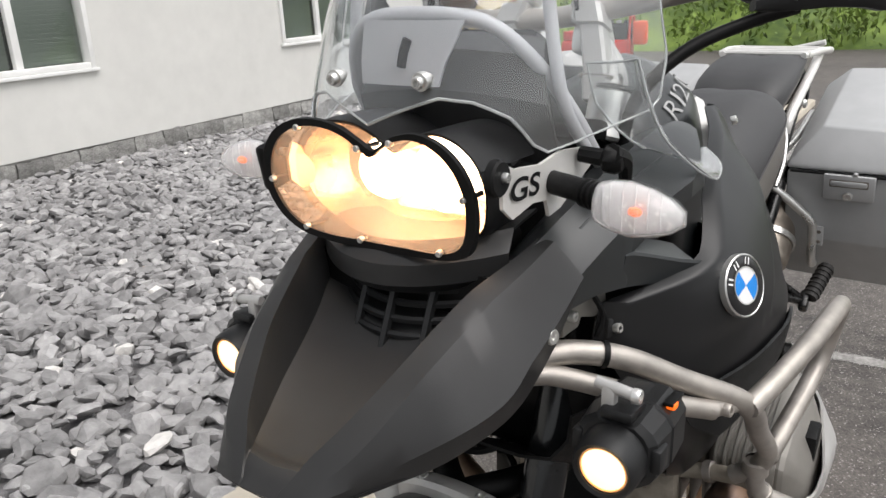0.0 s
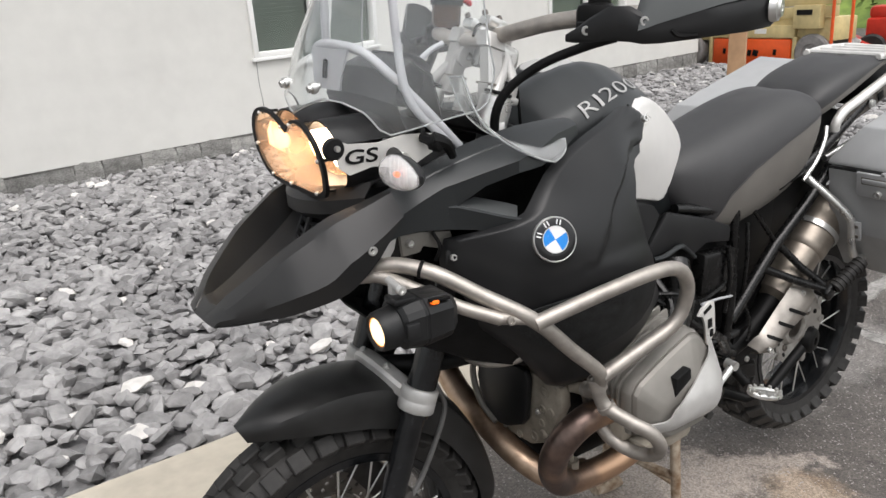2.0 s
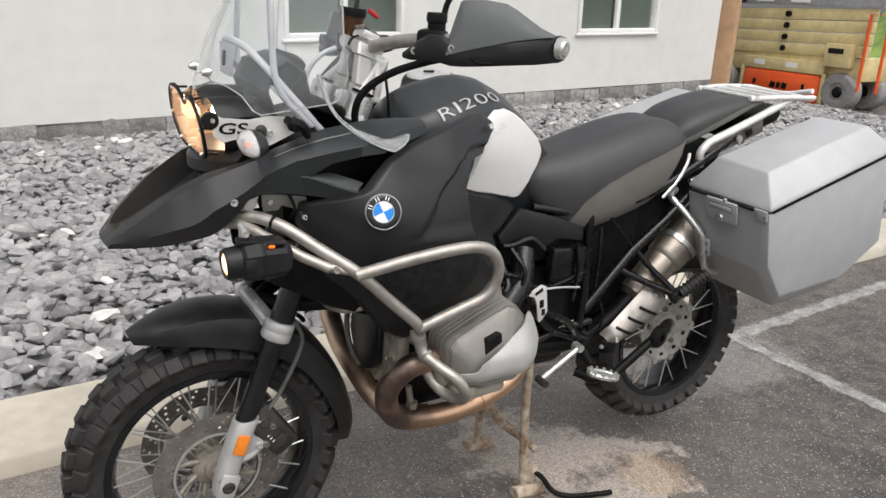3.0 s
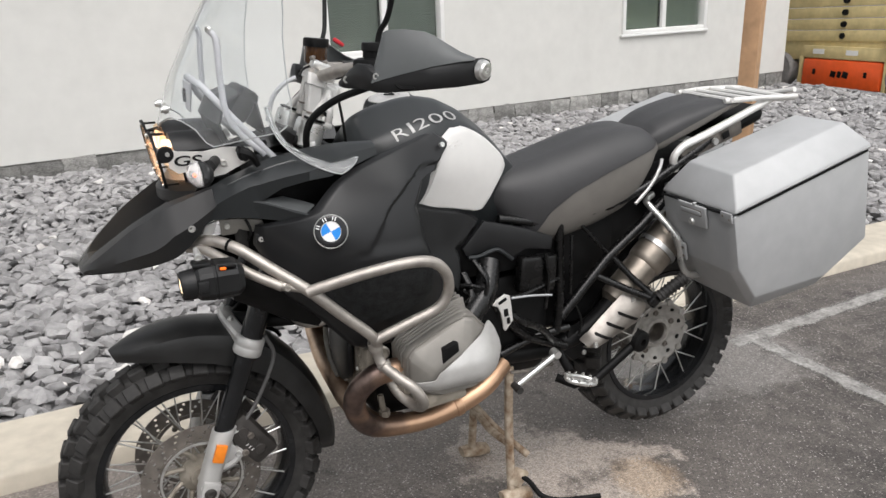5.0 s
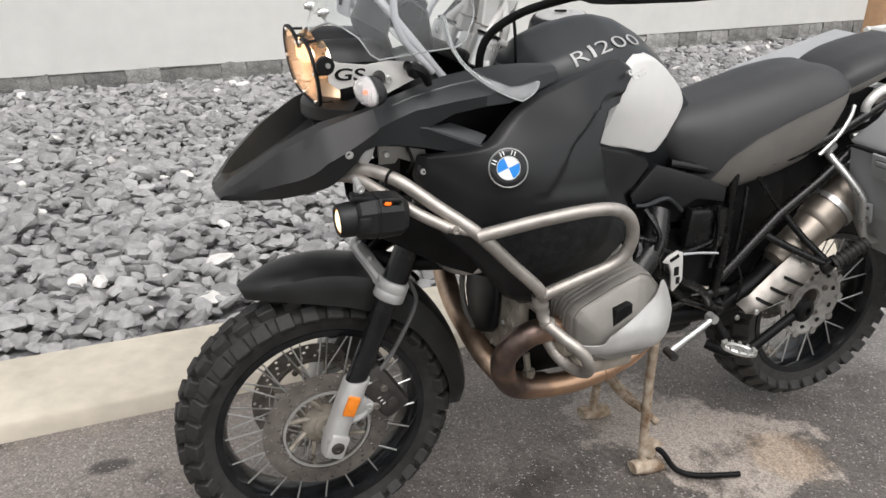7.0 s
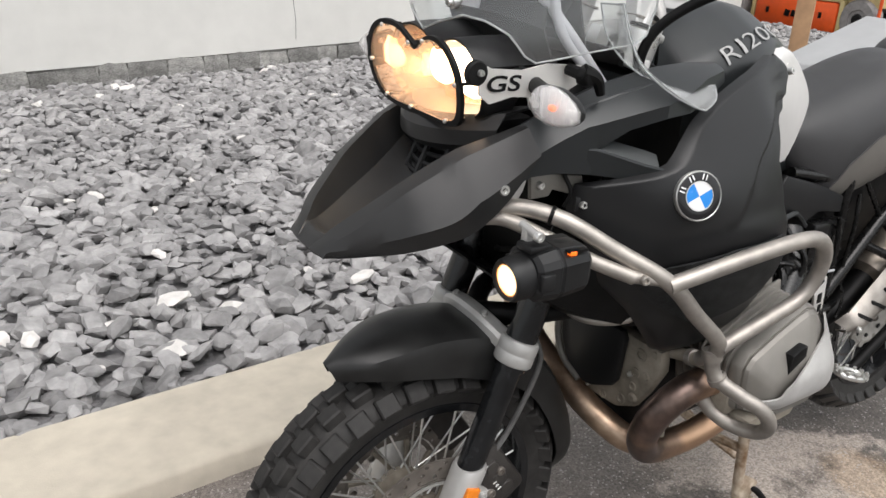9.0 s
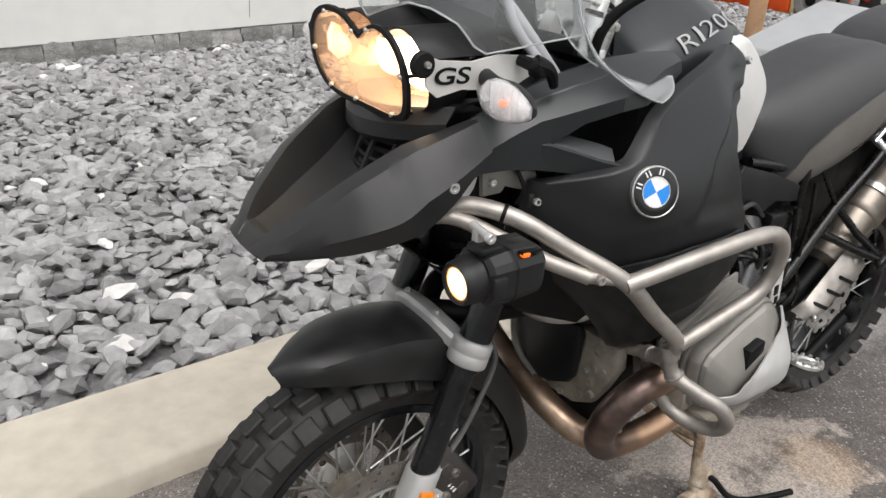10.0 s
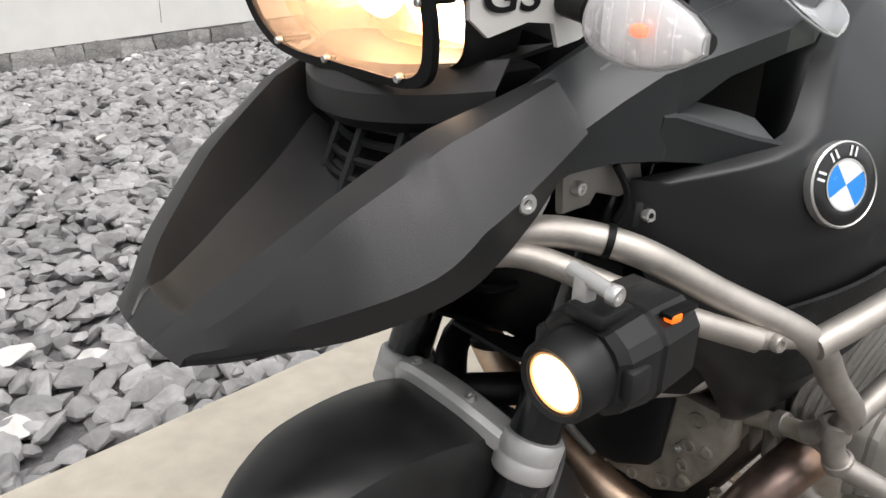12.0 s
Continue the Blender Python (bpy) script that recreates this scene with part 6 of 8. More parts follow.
def windscreen():
    xc = [(1.18, 0.000), (1.24, 0.006), (1.28, 0.018), (1.35, 0.044), (1.45, 0.098), (1.55, 0.158), (1.63, 0.208), (1.70, 0.255)]
    hw = [(1.18, 0.172), (1.21, 0.198), (1.25, 0.222), (1.30, 0.222), (1.36, 0.212), (1.42, 0.200), (1.50, 0.184), (1.58, 0.164), (1.64, 0.115), (1.68, 0.05)]
    low = [(0, 1.243), (0.03, 1.258), (0.062, 1.271), (0.09, 1.266), (0.115, 1.247), (0.143, 1.213), (0.152, 1.212), (0.168, 1.226), (0.19, 1.246)]
    n = 31
    rows = []
    for j in range(26):
        row = []
        for i in range(n):
            u = -1 + 2 * i / (n - 1)
            zt = 1.68 - 0.12 * u * u
            yy = u * 0.186
            z0 = lerp(low, abs(yy))
            z = z0 + (zt - z0) * (j / 25) ** 1.0
            y = u * lerp(hw, z)
            row.append((lerp(xc, z) + 1.2 * y * y + 17.0 * abs(y) ** 3, y + 0.024, z))
        rows.append(row)
    sc = part("windscreen", shell(rows, 0.0035), M_SCREEN, BIKE, "tall clear touring windscreen")
    sc.visible_shadow = False
    edge = rows[0] + [r[-1] for r in rows[1:-1]] + rows[-1][::-1] + [r[0] for r in rows[-2:0:-1]] + [rows[0][0]]
    part("screen_edge", sweep(edge, 0.0017, 6, n=1, smooth=False), M_EDGE, sc, "screen edge coloured pale as a highlight")
    # pale bracket hoop and struts behind the screen
    hoop = bmesh.new()
    sweep([(0.235, -0.140, 1.175), (0.175, -0.128, 1.245), (0.13, -0.106, 1.300), (0.102, -0.075, 1.336), (0.090, -0.040, 1.348), (0.086, 0.02, 1.351), (0.090, 0.076, 1.346), (0.104, 0.112, 1.325), (0.135, 0.142, 1.278), (0.21, 0.168, 1.185)], 0.0080, 12, bm=hoop)
    part("screen_hoop", hoop, M_BRACKET, BIKE, "pale grey hoop that carries the screen")
    for s in (-1, 1):
        st = bmesh.new()
        sweep([(0.215, s * 0.148 + 0.01, 1.185), (0.160, s * 0.142 + 0.01, 1.240), (0.138, s * 0.138 + 0.01, 1.285), (0.134, s * 0.128 + 0.01, 1.36), (0.134, s * 0.118 + 0.01, 1.44), (0.124, s * 0.110 + 0.01, 1.462)], 0.0072, 10, bm=st)
        part("screen_strut", st, M_BRACKET, BIKE, "pale grey screen strut")
        bolt(BIKE, (0.013, 0.018 + s * 0.0555, 1.288), (-1, 0, -0.2), 0.0068)
        part("screen_washer", lathe([(0, 0.0), (0.0095, 0.0), (0.0100, -0.002), (0.009, -0.010), (0.005, -0.012), (0.005, -0.018)], (0.0145, 0.018 + s * 0.0555, 1.288), (-1, 0, -0.2), 16), M_BRIGHT, BIKE)
        bolt(BIKE, (0.122, s * 0.110 + 0.01, 1.464), (-0.9, s * 0.5, -0.2), 0.008)
        part("screen_knob", lathe([(0, 0.02), (0.011, 0.019), (0.016, 0.012), (0.016, 0.0), (0.010, -0.004), (0.009, -0.03)], (0.158, s * 0.178, 1.200), (0.1, s, -0.1), 8), M_DULLBLACK, BIKE, "black screen adjuster knob")
        part("knob_lobe", sweep([(0.150, s * 0.185, 1.206), (0.172, s * 0.192, 1.196), (0.186, s * 0.190, 1.172)], lambda t: 0.013 - 0.006 * t, 8), M_DULLBLACK, BIKE)
        # clear winglet
        rows = []
        for t in np.linspace(0, 1, 14):
            c = spline([(0.210, s * 0.188, 1.300), (0.222, s * 0.200, 1.250), (0.246, s * 0.211, 1.210), (0.290, s * 0.228, 1.175), (0.335, s * 0.238, 1.152), (0.364, s * 0.241, 1.143)], 6)
            d = spline([(0.234, s * 0.118, 1.292), (0.246, s * 0.126, 1.245), (0.264, s * 0.155, 1.208), (0.300, s * 0.182, 1.182), (0.355, s * 0.198, 1.172), (0.417, s * 0.209, 1.170)], 6)
            a, b = c[int(t * (len(c) - 1))], d[int(t * (len(d) - 1))]
            rows.append([a.lerp(b, u) + Vector((0, s * 0.012 * math.sin(math.pi * u), 0)) for u in np.linspace(0, 1, 7)])
        rim = [r[0] for r in rows] + rows[-1][1:] + [r[-1] for r in rows[-2::-1]] + rows[0][-2::-1]
        w = part("wind_deflector", shell(rows, 0.0035), M_DEFLECT, BIKE, "small clear wind deflector")
        w.visible_shadow = False
        part("deflector_edge", sweep(rim, 0.0016, 6, n=1, smooth=False), M_EDGE, w)
    # dash
    rows = []
    for t, z, w, x in ((0, 1.20, 0.13, 0.13), (0.3, 1.27, 0.125, 0.105), (0.6, 1.31, 0.11, 0.125), (1, 1.325, 0.09, 0.17), (1.2, 1.30, 0.09, 0.205), (1.4, 1.23, 0.10, 0.215)):
        rows.append([(x + 1.2 * y * y, y, z - 0.8 * y * y) for y in np.linspace(-w, w, 13)])
    part("dash_cover", shell(rows, 0.004), M_BEAK, BIKE, "dark instrument cover behind the screen")
    rows = [[(0.078 + 1.0 * (y - 0.018) ** 2, y, z) for y in np.linspace(a, b, 9)] for z, a, b in ((1.276, -0.018, 0.088), (1.300, -0.026, 0.088), (1.325, -0.040, 0.084), (1.345, -0.050, 0.080))]
    cb = part("carrier_web", shell(rows, 0.003), M_BRACKET, BIKE, "pale web of the screen carrier")
    part("web_slot", sweep([(0.074, 0.028, 1.296), (0.074, 0.024, 1.312), (0.074, 0.018, 1.326)], 0.0055, 8), M_DULLBLACK, cb)
    part("instrument", box((0.19, 0.0, 1.29), (0.05, 0.16, 0.08), 0.015, rot=(0, 35, 0)), M_DULLBLACK, BIKE)


def handlebar():
    """Bar, risers, guards and controls; the steering is turned a little to the right."""
    def turn(p):
        x, y, z = p
        k = (y + 0.464) / 0.928
        return Vector((x + 0.070 * k, y, z - 0.080 * k))

    def bar(s):
        return [turn(p) for p in ((0.355, s * 0.02, 1.378), (0.355, s * 0.10, 1.384), (0.385, s * 0.20, 1.396), (0.44, s * 0.30, 1.396), (0.52, s * 0.39, 1.392), (0.600, s * 0.460, 1.388))]
    bm = sweep([p for p in bar(-1)[::-1]] + bar(1), 0.0145, 14)
    hb = part("handlebar", bm, M_STEEL, BIKE, "silver tapered handlebar")
    ax = Vector((0.377, 0, 1)).normalized()
    for s in (-1, 1):
        cap = Vector((0.333, s * 0.108, 1.215))
        fc = part("fork_cap", lathe([(0, 0.034), (0.022, 0.034), (0.030, 0.030), (0.031, 0.022), (0.031, -0.028), (0.027, -0.032), (0, -0.032)], cap, ax, 28), M_BRIGHT, BIKE, "silver fork cap")
        part("cap_notch", box(cap + Vector((-0.004, s * 0.030, -0.018)), (0.014, 0.006, 0.014), 0.002), M_WHITE, fc)
        part("cap_gasket", lathe([(0.020, 0.034), (0.026, 0.036), (0.026, 0.040), (0.02, 0.041)], cap, ax, 24, closed=True), M_DULLBLACK, fc)
        far = 0.028 + 0.016 * s
        # square tower behind, with a wishbone arm in front that ends in an eye
        rings = []
        for x, y, z, w, d in ((0.330, 0.092, 1.232, 0.024, 0.020), (0.337, 0.086, 1.262, 0.024, 0.020), (0.338, 0.085, 1.264, 0.021, 0.017), (0.350, 0.070, 1.325, 0.020, 0.016), (0.351, 0.069, 1.327, 0.027, 0.020), (0.358, 0.060, 1.352, 0.027, 0.020)):
            rings.append([Vector((x + far + 0.8 * w * a, s * y + d * b, z - 0.3 * w * a)) for a, b in ((-1, -0.75), (-0.75, -1), (0.75, -1), (1, -0.75), (1, 0.75), (0.75, 1), (-0.75, 1), (-1, 0.75))])
        ri = part("bar_riser", loft(rings), M_CAST, BIKE, "cast silver handlebar riser", sharp=25)
        part("riser_band", box((0.339 + far, s * 0.086, 1.263), (0.044, 0.044, 0.005), 0.001, rot=(0, 16, 0)), M_DISC, ri)
        for q in (0, 1):
            arm = [(0.338 + q * 0.042, 0.108 - q * 0.006, 1.246 - q * 0.012), (0.352 + q * 0.034, 0.102, 1.262), (0.374 + q * 0.016, 0.088, 1.284), (0.396, 0.068, 1.306)]
            part("riser_arm", sweep([(x, s * y, z) for x, y, z in arm], lambda t: 0.0095 + 0.002 * t, 8), M_CAST, ri, sharp=60)
        part("riser_foot", box((0.355, s * 0.104, 1.240), (0.066, 0.030, 0.014), 0.004, rot=(0, 18, 0)), M_CAST, ri)
        part("riser_slot", box((0.372, s * 0.102, 1.262), (0.018, 0.012, 0.010), 0.002, rot=(0, 30, 0)), M_DULLBLACK, ri)
        part("riser_eye", lathe([(0.008, 0.014), (0.020, 0.014), (0.023, 0.008), (0.023, -0.014), (0.008, -0.014)], (0.398, s * 0.062, 1.306), (0, s, 0.2), 22, closed=True), M_CAST, ri)
        part("riser_bolt", lathe([(0, 0.010), (0.010, 0.010), (0.010, -0.012)], (0.398, s * 0.062, 1.306), (0, s, 0.2), 14), M_DULLBLACK, ri)
        bc = turn((0.378 + 0.012 * s, s * 0.048, 1.382))
        cl = part("bar_clamp", box(bc, (0.050, 0.036, 0.046), 0.009, rot=(0, 22, 0)), M_BRIGHT, BIKE, "silver handlebar clamp")
        part("clamp_cap", box(bc + Vector((-0.012, 0, 0.022)), (0.046, 0.034, 0.020), 0.006, rot=(0, 22, 0)), M_BRIGHT, cl)
        part("clamp_foot", box(bc + Vector((0.004, s * 0.004, -0.040)), (0.052, 0.046, 0.040), 0.010, rot=(0, 14, 0)), M_BRIGHT, cl)
        for dx in (-0.020, 0.012):
            bolt(cl, bc + Vector((dx - 0.01, 0, 0.034 - dx * 0.4)), (-0.37, 0, 0.93), 0.006, M_DISC)
    yk = part("top_yoke", box((0.335, 0, 1.190), (0.10, 0.24, 0.030), 0.010, rot=(0, 20, 0)), M_DULLBLACK, BIKE, "black top yoke")
    part("yoke_nut", lathe([(0, 0.05), (0.018, 0.05), (0.022, 0.04), (0.022, 0.0)], (0.338, 0, 1.19), ax, 6), M_BRIGHT, yk)
    for s in (-1, 1):
        P = bar(s)
        part("grip", sweep(P[4:], 0.0185, 14, smooth=False), M_RUBBER, hb, "black rubber grip")
        # shield that sweeps from the bar end round to the clamp
        base = [(0.634, 0.452, 1.384, 0.012), (0.627, 0.458, 1.384, 0.021), (0.606, 0.466, 1.384, 0.0262), (0.55, 0.464, 1.380, 0.0265), (0.50, 0.450, 1.377, 0.0250), (0.46, 0.432, 1.373, 0.0230), (0.42, 0.408, 1.370, 0.0215), (0.398, 0.392, 1.372, 0.0225), (0.383, 0.376, 1.381, 0.026), (0.368, 0.345, 1.384, 0.0255), (0.358, 0.315, 1.377, 0.019), (0.352, 0.290, 1.371, 0.012), (0.350, 0.265, 1.368, 0.006)]
        rings = []
        for i, (x, y, z, h) in enumerate(base):
            w = 0.013 if 1 < i < 9 else 0.009
            nx, ny = (-0.45, 0.89) if i < 6 else (-0.8, 0.6)
            prof = ((-0.6, -1), (0.5, -1), (0.95, -0.72), (1, 0.0), (0.95, 0.72), (0.5, 1), (-0.6, 1), (-1, 0.6), (-1, -0.6))
            rings.append([turn((x + nx * w * a, s * (y + ny * w * a), z + h * b)) for a, b in prof])
        hg = part("brush_guard", loft(rings), M_BLACK, BIKE, "matte black brush guard on the bar end", sharp=40)
        up = [(0.384, 0.390, 1.370, 1.400), (0.392, 0.395, 1.372, 1.432), (0.402, 0.402, 1.375, 1.470), (0.408, 0.406, 1.377, 1.473), (0.44, 0.427, 1.385, 1.474), (0.48, 0.448, 1.394, 1.467), (0.50, 0.456, 1.398, 1.456), (0.55, 0.470, 1.404, 1.424), (0.582, 0.475, 1.406, 1.411)]
        rows = [[turn((x - 0.004 + 0.012 * u, s * (y + 0.007 + 0.006 * math.sin(u * 2.6) - 0.018 * u), z0 + (z1 - z0) * u)) for u in np.linspace(0, 1, 8)] for x, y, z0, z1 in up]
        part("guard_spoiler", shell(rows, 0.004 if s > 0 else -0.004), M_SPOILER, hg, "guard extension, its grey lifted for skylight", sharp=50)
        part("bar_end", lathe([(0, 0.004), (0.006, 0.004), (0.007, 0.010), (0.013, 0.010), (0.016, 0.006), (0.020, 0.005), (0.022, -0.006)], turn((0.604, s * 0.478, 1.385)), (0.36, s * 0.93, 0), 22), M_BRIGHT, hg, "chrome bar end weight")
        bolt(hg, turn((0.392, s * 0.398, 1.383)), (-0.6, s, 0), 0.0075)
        bolt(hg, turn((0.352, s * 0.312, 1.377)), (-0.8, s * 0.8, 0), 0.008)
        part("guard_slot", sweep([turn(p) for p in ((0.425, s * 0.424, 1.367), (0.435, s * 0.430, 1.358), (0.46, s * 0.445, 1.356))], 0.004, 6), M_DULLBLACK, hg)
        part("lever", sweep([turn(p) for p in ((0.37, s * 0.27, 1.385), (0.40, s * 0.33, 1.382), (0.48, s * 0.42, 1.382), (0.54, s * 0.45, 1.382))], 0.007, 8), M_DULLBLACK, hb)
        part("switch_block", box(turn((0.415, s * 0.265, 1.395)), (0.05, 0.06, 0.05), 0.012, rot=(0, 0, s * -35)), M_DULLBLACK, hb)
        part("mirror_stem", sweep([turn(p) for p in ((0.43, s * 0.275, 1.41), (0.44, s * 0.275, 1.47), (0.455, s * 0.30, 1.51), (0.47, s * 0.34, 1.62))], 0.0065, 8), M_DULLBLACK, hb)
        part("mirror_head", box(turn((0.47, s * 0.38, 1.66)), (0.03, 0.15, 0.09), 0.014, rot=(0, 0, s * -12)), M_DULLBLACK, hb)
        part("control_cable", sweep([turn(p) for p in ((0.43, s * 0.30, 1.362), (0.40, s * 0.26, 1.352), (0.35, s * 0.20, 1.328), (0.305, s * 0.16, 1.290), (0.290, s * 0.14, 1.245), (0.295, s * 0.13, 1.18))], 0.0085, 10), M_DULLBLACK, BIKE, "black control cable")
    part("thin_cable", sweep([(0.38, -0.03, 1.37), (0.345, -0.05, 1.365), (0.33, -0.06, 1.350)], 0.003, 6), M_DULLBLACK, BIKE)
    part("side_cable", sweep([(0.425, -0.05, 1.30), (0.432, -0.06, 1.24), (0.440, -0.06, 1.16)], 0.0035, 6), M_DULLBLACK, BIKE)
    part("clutch_hose", sweep([(0.36, 0.08, 1.33), (0.33, 0.09, 1.315), (0.30, 0.10, 1.28), (0.285, 0.11, 1.22)], 0.006, 8), M_BRACKET, BIKE)
    c = Vector((0.450, 0.196, 1.376))
    res = part("fluid_pot", lathe([(0, 0.020), (0.031, 0.020), (0.031, -0.018), (0.026, -0.026), (0, -0.026)], c, (0.1, 0, 1), 24), M_BROWN, BIKE, "brown brake fluid pot with black lid")
    part("pot_lid", lathe([(0, 0.014), (0.033, 0.014), (0.035, 0.010), (0.035, -0.008), (0, -0.008)], c + Vector((0.003, 0, 0.028)), (0.1, 0, 1), 24), M_DULLBLACK, res, "black ribbed lid")
    part("pot_arm", sweep([c + Vector((0, 0, -0.02)), c + Vector((0.0, -0.02, -0.045))], 0.006, 8, smooth=False), M_DULLBLACK, res)
    pot = part("clutch_pot", lathe([(0, 0.022), (0.020, 0.022), (0.022, 0.016), (0.022, 0.004), (0.019, 0.002), (0.019, -0.030), (0, -0.030)], (0.438, -0.265, 1.414), (0, 0, 1), 22), M_DULLBLACK, BIKE, "black clutch fluid pot")
    part("kill_switch", box((0.530, 0.235, 1.402), (0.036, 0.014, 0.012), 0.005, rot=(0, 35, 0)), M_REDBIT, BIKE, "red switch")


side_fairing()
tank()
front_panels()
windscreen()
handlebar()

# ---- motorcycle: engine, frame, seats, luggage ----
def seat_mesh(tab, line, half=20):
    """Seat of closed rings in which one pair of edges follows the seam line."""
    rings, seam = [], []
    col = lambda i: [(r[0], r[i]) for r in tab]
    k0 = 8
    for x in np.linspace(tab[0][0], tab[-1][0], 60):
        w, zt, zb = (soft_lerp(col(i), x, 0.022) for i in (1, 2, 3))
        mid, h = (zt + zb) / 2, (zt - zb) / 2
        q = max(-0.97, min(0.97, (lerp(line, x) - mid) / h))
        a0 = math.asin(math.copysign(abs(q) ** (1 / 0.72), q))
        angs = [-math.pi / 2 + (a0 + math.pi / 2) * k / k0 for k in range(k0)] + [a0 + (math.pi / 2 - a0) * k / (half - k0) for k in range(half - k0 + 1)]
        def at(a, s):
            c, q = math.cos(a), math.sin(a)
            y = w * max(0, c) ** (0.55 if q > 0 else 0.40) * (1 - 0.20 * max(0, q) ** 1.5)
            return Vector((x, s * y, mid + h * math.copysign(abs(q) ** 0.72, q) - (0.012 * (1 - y / w) if q > 0.2 else 0)))
        rings.append([at(a, -1) for a in angs] + [at(a, 1) for a in angs[-2:0:-1]])
        seam.append(at(a0, -1))
    bm = loft(rings)
    n = len(rings[0])
    bm.faces.ensure_lookup_table()
    for i, f in enumerate(bm.faces[:(len(rings) - 1) * n]):
        k = i % n
        if k < k0 or k >= n - k0:
            f.material_index = 1
    return bm, seam


def seats():
    tab = [(0.845, 0.060, 1.020, 0.965), (0.86, 0.085, 1.040, 0.950), (0.90, 0.108, 1.062, 0.892), (0.94, 0.124, 1.072, 0.852), (0.98, 0.136, 1.080, 0.834), (1.05, 0.144, 1.098, 0.834), (1.12, 0.148, 1.117, 0.848), (1.20, 0.150, 1.138, 0.868), (1.28, 0.149, 1.152, 0.896), (1.33, 0.144, 1.156, 0.935), (1.37, 0.132, 1.152, 0.995), (1.40, 0.117, 1.135, 1.035), (1.415, 0.09, 1.115, 1.06)]
    line = [(0.84, 0.80), (0.962, 0.868), (0.985, 0.905), (1.011, 0.942), (1.085, 0.991), (1.199, 1.037), (1.317, 1.074), (1.42, 1.10)]
    b, seam = seat_mesh(tab, line)
    st = part("rider_seat", b, [M_SEAT, M_SEATSIDE], BIKE, "black vinyl rider seat with taupe sides", sharp=60)
    seam = [p for p in seam if 0.965 < p.x < 1.395]
    for s in (-1, 1):
        part("seat_piping", sweep([(p.x, s * -p.y + s * 0.0006, p.z) for p in seam[::2]], 0.0016, 6, n=2), M_SEAT, st, "dark seam piping")
    tab = [(1.378, 0.085, 1.115, 1.070), (1.395, 0.100, 1.142, 1.055), (1.43, 0.112, 1.165, 1.060), (1.48, 0.118, 1.184, 1.085), (1.55, 0.119, 1.200, 1.112), (1.62, 0.117, 1.211, 1.140), (1.68, 0.112, 1.214, 1.165), (1.74, 0.100, 1.208, 1.180), (1.765, 0.07, 1.196, 1.184)]
    line = [(1.36, 1.05), (1.40, 1.085), (1.434, 1.104), (1.506, 1.136), (1.613, 1.174), (1.70, 1.197), (1.78, 1.21)]
    b, seam = seat_mesh(tab, line)
    part("passenger_seat", b, [M_SEAT, M_SEATSIDE], BIKE, "black vinyl passenger seat with taupe sides", sharp=60)


